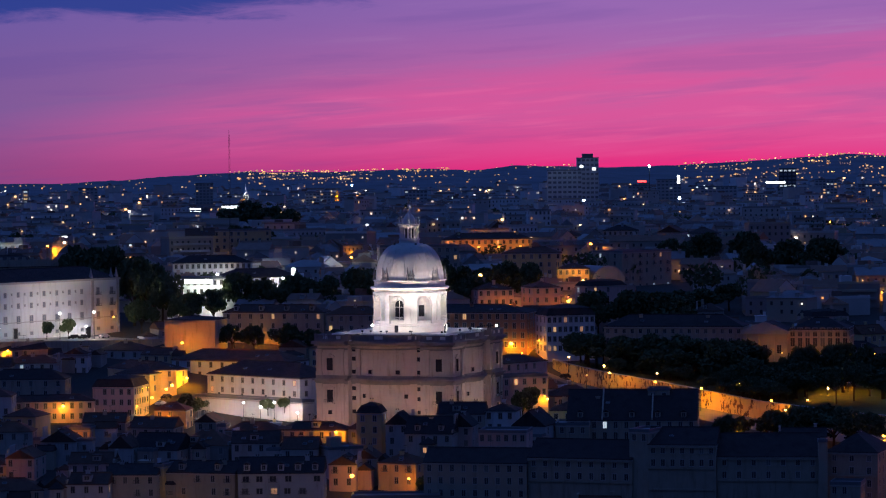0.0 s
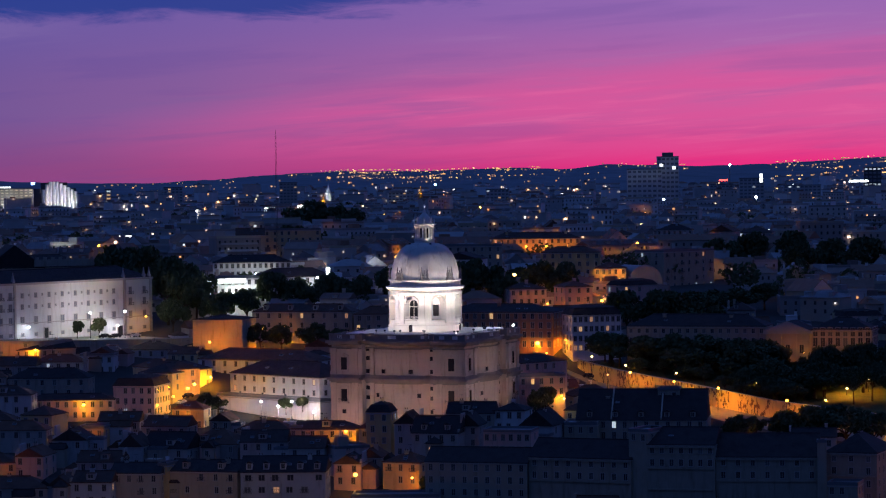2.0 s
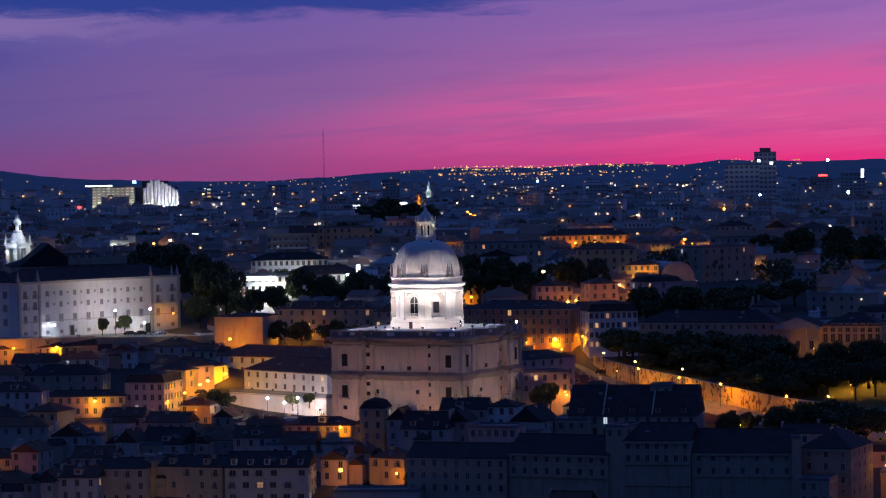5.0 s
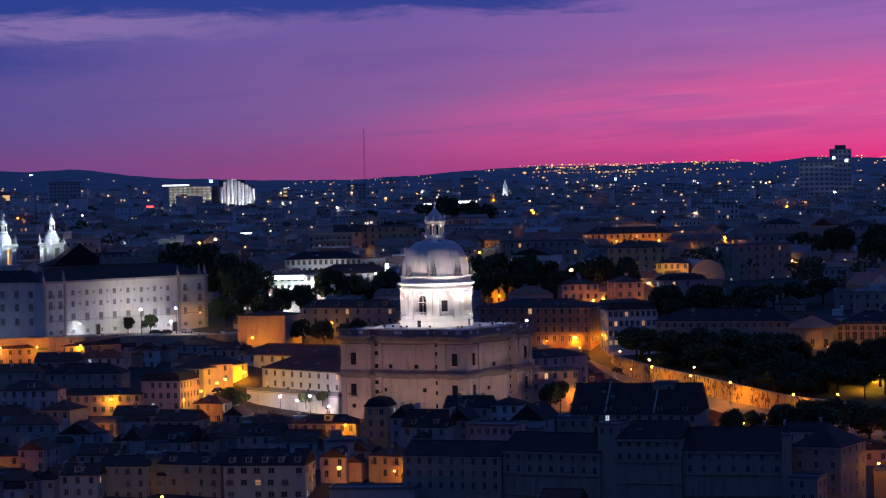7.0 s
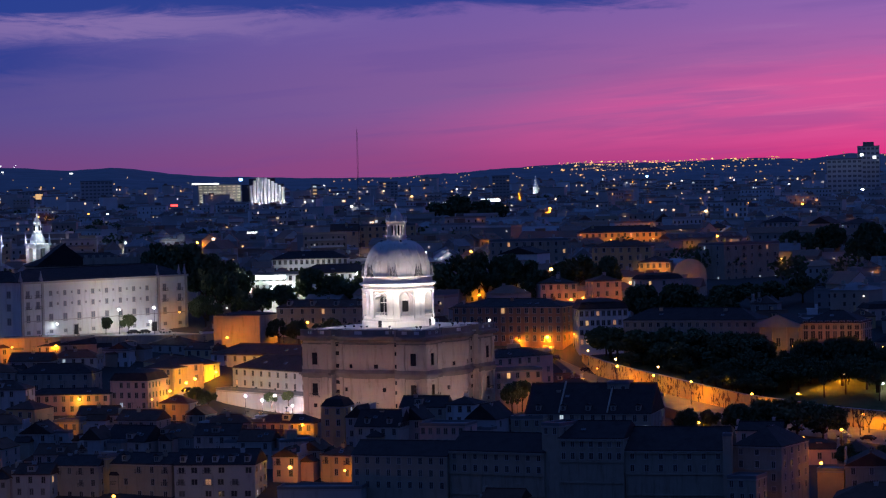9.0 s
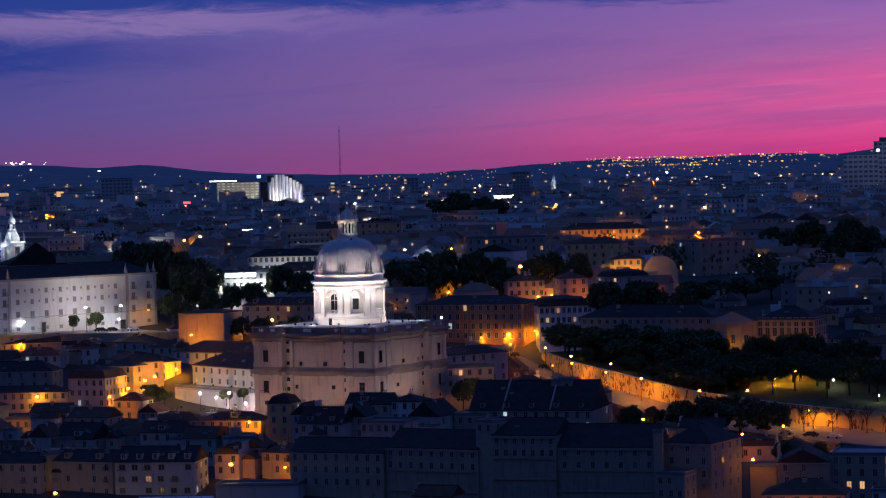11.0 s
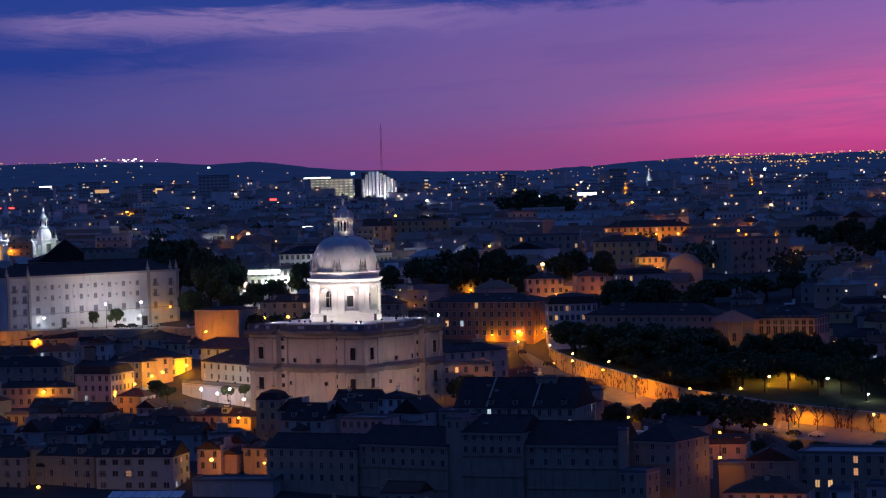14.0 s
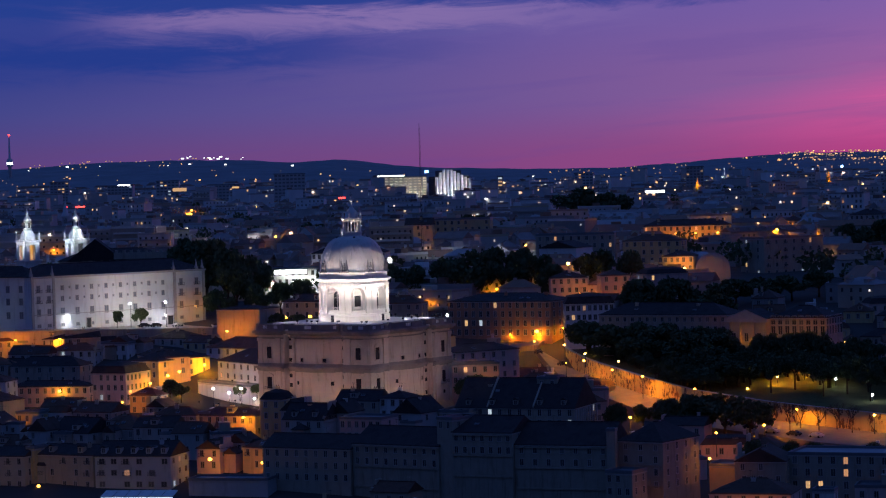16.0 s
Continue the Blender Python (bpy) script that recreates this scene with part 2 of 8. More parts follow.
M = {
    "ground": surface("ground_earth", [(0.07, 0.065, 0.06)], 0.95, scale=0.05, fine=1.5, var=0.4, bump=0.3),
    "asphalt": surface("asphalt", [(0.06, 0.055, 0.05)], 0.85, scale=0.2, fine=8, var=0.25, bump=0.2, stain=0.3),
    "cobbles": surface("worn_granite_setts", [(0.24, 0.21, 0.18)], 0.8, scale=0.25, fine=8, var=0.25, bump=0.3, stain=0.35),
    "paving": surface("limestone_paving", [(0.36, 0.33, 0.29)], 0.8, scale=0.3, fine=7, var=0.2, bump=0.2, stain=0.3),
    "grass": surface("dry_grass", [(0.10, 0.105, 0.04)], 0.95, scale=0.25, fine=5, var=0.45, bump=0.6),
    "lioz": surface("pale_limestone", [(0.50, 0.44, 0.38)], 0.75, scale=0.25, fine=5, var=0.2, bump=0.15, stain=0.5, streaks=True),
    "lioz_white": surface("white_limestone", [(0.74, 0.70, 0.66)], 0.9, scale=0.4, fine=6, var=0.10, bump=0.12, stain=0.25, streaks=True),
    "dome_stone": surface("dome_limestone", [(0.66, 0.62, 0.58)], 0.95, scale=0.35, fine=4, var=0.16, bump=0.1, stain=0.4, streaks=True),
    # Weathered stone, darkened further so its colour holds the shade of unlit ledges.
    "cornice": surface("shaded_weathered_cornice_stone", [(0.25, 0.235, 0.23)], 0.85, scale=0.6, fine=6, var=0.3, bump=0.2, stain=0.5),
    "plaster": surface("aged_plaster", [(0.46, 0.43, 0.37), (0.38, 0.31, 0.26), (0.54, 0.52, 0.49), (0.44, 0.36, 0.26), (0.48, 0.39, 0.36), (0.32, 0.29, 0.27)], 0.88, scale=0.35, fine=5, var=0.18, bump=0.15, stain=0.45, streaks=True),
    "plaster_white": surface("white_render", [(0.74, 0.72, 0.70), (0.68, 0.67, 0.66)], 0.85, scale=0.3, fine=5, var=0.12, bump=0.12, stain=0.35, streaks=True),
    "plaster_grey": surface("greyed_limewash", [(0.52, 0.51, 0.50), (0.42, 0.41, 0.40), (0.60, 0.59, 0.58)], 0.88, scale=0.3, fine=5, var=0.18, bump=0.12, stain=0.45, streaks=True),
    "plaster_ochre": surface("ochre_render", [(0.62, 0.46, 0.24), (0.66, 0.52, 0.32)], 0.88, scale=0.35, fine=5, var=0.2, bump=0.15, stain=0.4, streaks=True),
    "plaster_pink": surface("pink_render", [(0.62, 0.42, 0.36), (0.66, 0.5, 0.45)], 0.88, scale=0.35, fine=5, var=0.18, bump=0.15, stain=0.4, streaks=True),
    "plaster_tan": surface("tan_render", [(0.42, 0.35, 0.27), (0.48, 0.40, 0.32)], 0.88, scale=0.35, fine=5, var=0.18, bump=0.15, stain=0.45, streaks=True),
    "brick_render": surface("dark_red_render", [(0.36, 0.21, 0.14), (0.40, 0.24, 0.16)], 0.88, scale=0.35, fine=5, var=0.2, bump=0.15, stain=0.5, streaks=True),
    "palace_stone": surface("sooty_palace_stone", [(0.40, 0.35, 0.28), (0.36, 0.32, 0.25)], 0.88, scale=0.4, fine=5, var=0.22, bump=0.15, stain=0.5, streaks=True),
    "roof": tiled_roof("clay_roof_tiles", [(0.15, 0.075, 0.05), (0.11, 0.066, 0.052), (0.085, 0.06, 0.054), (0.18, 0.09, 0.06)]),
    "roof_dark": tiled_roof("dark_roof_tiles", [(0.045, 0.038, 0.04), (0.062, 0.05, 0.048)]),
    "zinc": surface("grey_zinc", [(0.22, 0.23, 0.25)], 0.5, 0.6, scale=0.6, fine=5, var=0.25, bump=0.1, stain=0.3),
    "trim": surface("stone_trim", [(0.44, 0.41, 0.38)], 0.8, scale=0.8, fine=8, var=0.18, bump=0.1),
    "glass": surface("dark_window_glass", [(0.035, 0.036, 0.042), (0.09, 0.088, 0.085), (0.05, 0.05, 0.055), (0.20, 0.19, 0.18)], 0.15, scale=2, fine=9, var=0.2, bump=0.0),
    "dark_glass": surface("black_church_glass", [(0.02, 0.02, 0.025), (0.04, 0.04, 0.045)], 0.2, scale=2, fine=9, var=0.2, bump=0.0),
    # Lighter than near panes: haze and reflected sky put into the glass colour.
    "far_glass": surface("sky_paled_window_glass", [(0.16, 0.17, 0.2), (0.24, 0.24, 0.26)], 0.3, scale=2, fine=9, var=0.2, bump=0.0),
    "shutter": surface("dark_green_shutter", [(0.03, 0.045, 0.04), (0.06, 0.05, 0.04)], 0.6, scale=2, fine=9, var=0.2, bump=0.0),
    "lit": glow("lamplit_window", (1.0, 0.56, 0.20), 0.65),
    "lit_cool": glow("cool_lit_window", (0.75, 0.9, 1.0), 0.5),
    "lit_pale": glow("pale_lit_floor", (1.0, 0.88, 0.58), 0.42),
    "lit_dim": glow("dim_lit_window", (1.0, 0.45, 0.14), 0.5),
    "sodium": glow("sodium_lamp", (1.0, 0.42, 0.05), 9.0),
    "sodium_dim": glow("amber_belfry_light", (1.0, 0.45, 0.03), 0.9),
    "sodium_pale": glow("warm_lamp", (1.0, 0.60, 0.20), 9.0),
    "led": glow("white_lamp", (0.76, 0.88, 1.0), 9.0),
    "red": glow("red_light", (1.0, 0.04, 0.03), 5.0),
    "blue": glow("blue_light", (0.25, 0.5, 1.0), 9.0),
    "amber": glow("amber_hill_light", (1.0, 0.50, 0.12), 2.2),
    "hill_lights": glow_many("town_lights_on_the_hill", [(1.0, 0.40, 0.08), (1.0, 0.50, 0.12), (1.0, 0.62, 0.22), (1.0, 0.45, 0.1), (1.0, 0.6, 0.25)], 1.0),
    "city_lights": glow_many("city_street_lights", [(1.0, 0.42, 0.10), (0.8, 0.9, 1.0), (1.0, 0.52, 0.16), (1.0, 0.75, 0.45), (1.0, 0.40, 0.08), (0.6, 0.8, 1.0)], 3.2),
    "city_windows": glow_many("distant_lit_windows", [(1.0, 0.50, 0.16), (1.0, 0.66, 0.32), (0.9, 0.95, 1.0), (1.0, 0.42, 0.10), (0.7, 0.85, 1.0)], 1.1),
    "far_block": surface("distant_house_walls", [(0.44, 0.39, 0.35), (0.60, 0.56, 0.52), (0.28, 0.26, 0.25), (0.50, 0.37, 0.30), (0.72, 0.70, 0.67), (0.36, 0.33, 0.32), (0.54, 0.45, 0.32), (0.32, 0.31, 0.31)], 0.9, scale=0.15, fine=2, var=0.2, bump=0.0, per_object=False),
    # Paler walls for the far town: horizon haze put into the colour.
    "far_hazed": surface("haze_paled_distant_walls", [(0.70, 0.66, 0.62), (0.80, 0.78, 0.76), (0.52, 0.49, 0.47), (0.72, 0.60, 0.52), (0.82, 0.81, 0.80), (0.60, 0.57, 0.55)], 0.9, scale=0.15, fine=2, var=0.2, bump=0.0, per_object=False),
    # Distant tiles lightened as well, for the same haze.
    "far_roof": surface("distant_tile_roofs", [(0.30, 0.17, 0.12), (0.18, 0.13, 0.12), (0.34, 0.19, 0.13), (0.28, 0.26, 0.26), (0.40, 0.39, 0.38)], 0.8, scale=0.3, fine=2, var=0.3, bump=0.0, per_object=False),
    "mural": None,
    "strip": glow("white_light_strip", (0.9, 0.97, 1.0), 3.0),
    "bark": surface("tree_bark", [(0.09, 0.065, 0.045)], 0.95, scale=2, fine=9, var=0.35, bump=0.5),
    "leaf": surface("dark_foliage", [(0.08, 0.11, 0.055), (0.10, 0.12, 0.06), (0.085, 0.12, 0.06)], 0.7, scale=0.5, fine=3, var=0.4, bump=0.0, per_object=False),
    "metal": surface("dark_painted_steel", [(0.05, 0.05, 0.055)], 0.45, 0.5, scale=2, fine=9, var=0.2, bump=0.05),
    "far_wall": surface("distant_render", [(0.54, 0.51, 0.50), (0.62, 0.58, 0.55), (0.46, 0.44, 0.44), (0.56, 0.50, 0.44)], 0.9, scale=0.15, fine=2, var=0.2, bump=0.0, stain=0.3),
    # Woods in pale grey, airlight over the far ridge painted into the base.
    "hill": surface("hazy_wooded_hillside", [(0.24, 0.25, 0.26)], 0.95, scale=0.02, fine=0.2, var=0.4, bump=0.0),
    "car_dark": surface("dark_car_paint", [(0.02, 0.022, 0.03), (0.05, 0.05, 0.055)], 0.25, 0.3, scale=3, fine=9, var=0.05, bump=0.0),
    "car_white": surface("white_car_paint", [(0.6, 0.6, 0.6)], 0.25, scale=3, fine=9, var=0.05, bump=0.0),
    "rubber": surface("black_rubber", [(0.02, 0.02, 0.02)], 0.9, scale=3, fine=9, var=0.2, bump=0.0),
}


def mural_paint():
    """Retaining wall: pale render with a long painted scene of dark and rust shapes."""
    m = surface("painted_retaining_wall", [(0.56, 0.43, 0.22)], 0.9, scale=0.3, fine=5, var=0.18, bump=0.15, stain=0.4, streaks=True)
    n = Net(m.node_tree)
    bsdf = m.node_tree.nodes["Principled BSDF"]
    old = bsdf.inputs["Base Color"].links[0].from_socket
    pos = n.add("ShaderNodeNewGeometry").outputs["Position"]
    mp = n.add("ShaderNodeMapping")
    n.put(mp.inputs[0], pos)
    mp.inputs["Scale"].default_value = (0.8, 0.8, 0.35)
    vor = n.add("ShaderNodeTexVoronoi")
    n.put(vor.inputs["Vector"], mp.outputs[0])
    vor.inputs["Scale"].default_value = 0.8
    patch = n.step(n.noise(mp.outputs[0], 0.35, 2.0, 0.5), 0.42, 0.48)
    fig = n.math("MULTIPLY", n.step(n.noise(mp.outputs[0], 1.5, 4.0, 0.65), 0.5, 0.55), patch)
    col = n.mix(n.math("MULTIPLY", fig, 0.92), old, n.mix(vor.outputs["Distance"], (0.05, 0.04, 0.05, 1), (0.16, 0.07, 0.045, 1)))
    n.put(bsdf.inputs["Base Color"], col)
    return m


M["mural"] = mural_paint()

# ---- building kit ----
def mesh_of(bm, name, *mats):
    me = bpy.data.meshes.new(name)
    bm.to_mesh(me)
    bm.free()
    for m in mats:
        me.materials.append(M[m])
    return me


def part(name, bm, mats, parent, label=""):
    """Links a bmesh (or a mesh shared between alike pieces) as one object under a thing or a part."""
    me = bm if isinstance(bm, bpy.types.Mesh) else mesh_of(bm, name, *(mats if isinstance(mats, tuple) else (mats,)))
    ob = new(name, me)
    ob.parent = parent
    if label:
        ob["label"] = label
    return ob


def thing(name, m, label, category, group="", kind=""):
    ob = new(name)
    ob.matrix_basis = m
    ob.empty_display_size = 0.5
    return tagged(ob, label, category, group, kind)


def box(bm, x0, x1, y0, y1, z0, z1, mat=0, taper=0.0, bevel=0.0):
    """An upright box; taper pulls its top in."""
    t = taper
    vs = [bm.verts.new(p) for p in ((x0, y0, z0), (x1, y0, z0), (x1, y1, z0), (x0, y1, z0), (x0 + t, y0 + t, z1), (x1 - t, y0 + t, z1), (x1 - t, y1 - t, z1), (x0 + t, y1 - t, z1))]
    fs = []
    for f in ((3, 2, 1, 0), (4, 5, 6, 7), (0, 1, 5, 4), (1, 2, 6, 5), (2, 3, 7, 6), (3, 0, 4, 7)):
        face = bm.faces.new([vs[i] for i in f])
        face.material_index = mat
        fs.append(face)
    if bevel:
        edges = list({e for f in fs for e in f.edges})
        bmesh.ops.bevel(bm, geom=edges, offset=bevel, segments=1, affect="EDGES")
    return vs


def lathe(bm, profile, n=32, mat=0, smooth=True, a0=0.0, a1=2 * math.pi, cx=0.0, cy=0.0):
    """A body of revolution from (radius, height) pairs."""
    full = abs(a1 - a0 - 2 * math.pi) < 1e-6
    k = n if full else n + 1
    rings = [[bm.verts.new((cx + r * math.cos(a0 + (a1 - a0) * i / n), cy + r * math.sin(a0 + (a1 - a0) * i / n), z)) for i in range(k)] for r, z in profile]
    for ra, rb in zip(rings, rings[1:]):
        for i in range(n):
            j = (i + 1) % k
            f = bm.faces.new((ra[i], ra[j], rb[j], rb[i]))
            f.material_index, f.smooth = mat, smooth
    return rings


def prism(bm, pts, z0, z1, mat=0, cap=True, smooth=False):
    """An upright prism over a plan outline given anticlockwise."""
    a = [bm.verts.new((x, y, z0)) for x, y in pts]
    b = [bm.verts.new((x, y, z1)) for x, y in pts]
    n = len(pts)
    for i in range(n):
        j = (i + 1) % n
        f = bm.faces.new((a[i], a[j], b[j], b[i]))
        f.material_index, f.smooth = mat, smooth
    if cap:
        bm.faces.new(b).material_index = mat
        bm.faces.new(a[::-1]).material_index = mat


def tube(bm, p0, p1, r0, r1, n=6, mat=0):
    """A tapered round bar between two points."""
    p0, p1 = Vector(p0), Vector(p1)
    q = (p1 - p0).to_track_quat("Z", "Y")
    rings = []
    for p, r in ((p0, r0), (p1, r1)):
        rings.append([bm.verts.new(p + q @ Vector((r * math.cos(2 * math.pi * i / n), r * math.sin(2 * math.pi * i / n), 0))) for i in range(n)])
    for i in range(n):
        j = (i + 1) % n
        f = bm.faces.new((rings[0][i], rings[0][j], rings[1][j], rings[1][i]))
        f.material_index, f.smooth = mat, True
    bm.faces.new(rings[1]).material_index = mat
    bm.faces.new(rings[0][::-1]).material_index = mat


def ball(bm, c, r, mat=0, sub=1, squash=1.0):
    g = bmesh.ops.create_icosphere(bm, subdivisions=sub, radius=r)
    for v in g["verts"]:
        v.co = Vector((v.co.x, v.co.y, v.co.z * squash)) + Vector(c)
        for f in v.link_faces:
            f.material_index, f.smooth = mat, True


WINDOWS = {}


def cells(bm, xs, zs, depth, mats):
    """A panel facing -y made of one skin, cell by cell at its own depth, with the steps between them."""
    got = {}

    def v(x, y, z):
        k = (round(x, 4), round(y, 4), round(z, 4))
        if k not in got:
            got[k] = bm.verts.new(k)
        return got[k]

    nx, nz = len(xs) - 1, len(zs) - 1
    for i in range(nx):
        for k in range(nz):
            d = depth[k][i]
            x0, x1, z0, z1 = xs[i], xs[i + 1], zs[k], zs[k + 1]
            bm.faces.new((v(x0, -d, z0), v(x1, -d, z0), v(x1, -d, z1), v(x0, -d, z1))).material_index = mats[k][i]
            e = depth[k][i + 1] if i + 1 < nx else -0.05
            if e != d:
                bm.faces.new((v(x1, -d, z0), v(x1, -e, z0), v(x1, -e, z1), v(x1, -d, z1)))
            e = depth[k + 1][i] if k + 1 < nz else -0.05
            if e != d:
                bm.faces.new((v(x0, -d, z1), v(x1, -d, z1), v(x1, -e, z1), v(x0, -e, z1)))
            if i == 0:
                bm.faces.new((v(x0, 0.05, z0), v(x0, -d, z0), v(x0, -d, z1), v(x0, 0.05, z1)))
            if k == 0:
                bm.faces.new((v(x0, -d, z0), v(x0, 0.05, z0), v(x1, 0.05, z0), v(x1, -d, z0)))


def window_mesh(w, h, pane, trim="trim"):
    """A window in its stone surround: jambs, lintel, deeper sill, mullion and two panes, facing -y."""
    key = (round(w, 2), round(h, 2), pane, trim)
    if key not in WINDOWS:
        bm = bmesh.new()
        s = 0.15
        cells(bm, (-w / 2 - s, -w / 2, -0.04, 0.04, w / 2, w / 2 + s), (-0.16, 0, h, h + s), ((0.16,) * 5, (0.07, 0.012, 0.035, 0.012, 0.07), (0.08,) * 5), ((0,) * 5, (0, 1, 0, 1, 0), (0,) * 5))
        WINDOWS[key] = mesh_of(bm, "window", trim, pane)
    return WINDOWS[key]


def roof_mesh(kind, w, d, rh, over=0.22, mat="roof", ridge_along_x=True):
    """Roof over a plan from x -w/2..w/2 and y 0..d: hip, gable, mansard or flat with a parapet."""
    bm = bmesh.new()
    x0, x1, y0, y1 = -w / 2 - over, w / 2 + over, -over, d + over
    t = 0.18
    if kind == "flat":
        rings = []
        for g, z in ((0.1, -0.05), (0.1, 0.7), (-0.2, 0.7), (-0.2, 0.12)):
            rings.append([bm.verts.new(p) for p in ((-w / 2 - g, -g, z), (w / 2 + g, -g, z), (w / 2 + g, d + g, z), (-w / 2 - g, d + g, z))])
        for ra, rb in zip(rings, rings[1:]):
            for k in range(4):
                bm.faces.new((ra[k], ra[(k + 1) % 4], rb[(k + 1) % 4], rb[k]))
        bm.faces.new(rings[3])
        return mesh_of(bm, "roof", "zinc")
    if kind == "gable":
        if w >= d:
            ridge = [(x0, d / 2, rh), (x1, d / 2, rh)]
        else:
            ridge = [(0, y0, rh), (0, y1, rh)]
    elif kind == "mansard":
        k = 1.3
        vs = box(bm, x0, x1, y0, y1, 0.0, rh * 0.7, 0, taper=k)
        x0, x1, y0, y1 = x0 + k, x1 - k, y0 + k, y1 - k
        ins = min(x1 - x0, y1 - y0) / 2
        base, top = rh * 0.7, rh
        a = [bm.verts.new(p) for p in ((x0 - 0.1, y0 - 0.1, base), (x1 + 0.1, y0 - 0.1, base), (x1 + 0.1, y1 + 0.1, base), (x0 - 0.1, y1 + 0.1, base))]
        b = [bm.verts.new(p) for p in ((x0 + ins * 0.9, y0 + ins * 0.9, top), (x1 - ins * 0.9, y0 + ins * 0.9, top), (x1 - ins * 0.9, y1 - ins * 0.9, top), (x0 + ins * 0.9, y1 - ins * 0.9, top))]
        for i in range(4):
            bm.faces.new((a[i], a[(i + 1) % 4], b[(i + 1) % 4], b[i]))
        bm.faces.new(b)
        return mesh_of(bm, "roof", mat)
    else:
        ins = min(x1 - x0, y1 - y0) / 2
        if x1 - x0 >= y1 - y0:
            ridge = [(x0 + ins, d / 2, rh), (x1 - ins - 0.01, d / 2, rh)]
        else:
            ridge = [(0, y0 + ins, rh), (0, y1 - ins - 0.01, rh)]
    lo = [bm.verts.new(p) for p in ((x0, y0, -t), (x1, y0, -t), (x1, y1, -t), (x0, y1, -t))]
    up = [bm.verts.new(p) for p in ((x0, y0, 0), (x1, y0, 0), (x1, y1, 0), (x0, y1, 0))]
    r = [bm.verts.new(p) for p in ridge]
    for i in range(4):
        bm.faces.new((lo[i], lo[(i + 1) % 4], up[(i + 1) % 4], up[i]))
    bm.faces.new(lo[::-1])
    if (ridge[0][1] == ridge[1][1]):
        bm.faces.new((up[0], up[1], r[1], r[0]))
        bm.faces.new((up[2], up[3], r[0], r[1]))
        bm.faces.new((up[1], up[2], r[1]))
        bm.faces.new((up[3], up[0], r[0]))
    else:
        bm.faces.new((up[0], up[1], r[0]))
        bm.faces.new((up[1], up[2], r[1], r[0]))
        bm.faces.new((up[2], up[3], r[1]))
        bm.faces.new((up[3], up[0], r[0], r[1]))
    # ridge capping
    tube(bm, Vector(ridge[0]) + Vector((0, 0, 0.02)), Vector(ridge[1]) + Vector((0.02, 0.02, 0.02)), 0.16, 0.16, 5)
    return mesh_of(bm, "roof", mat)


RNG = random.Random(11)
PLACED = []


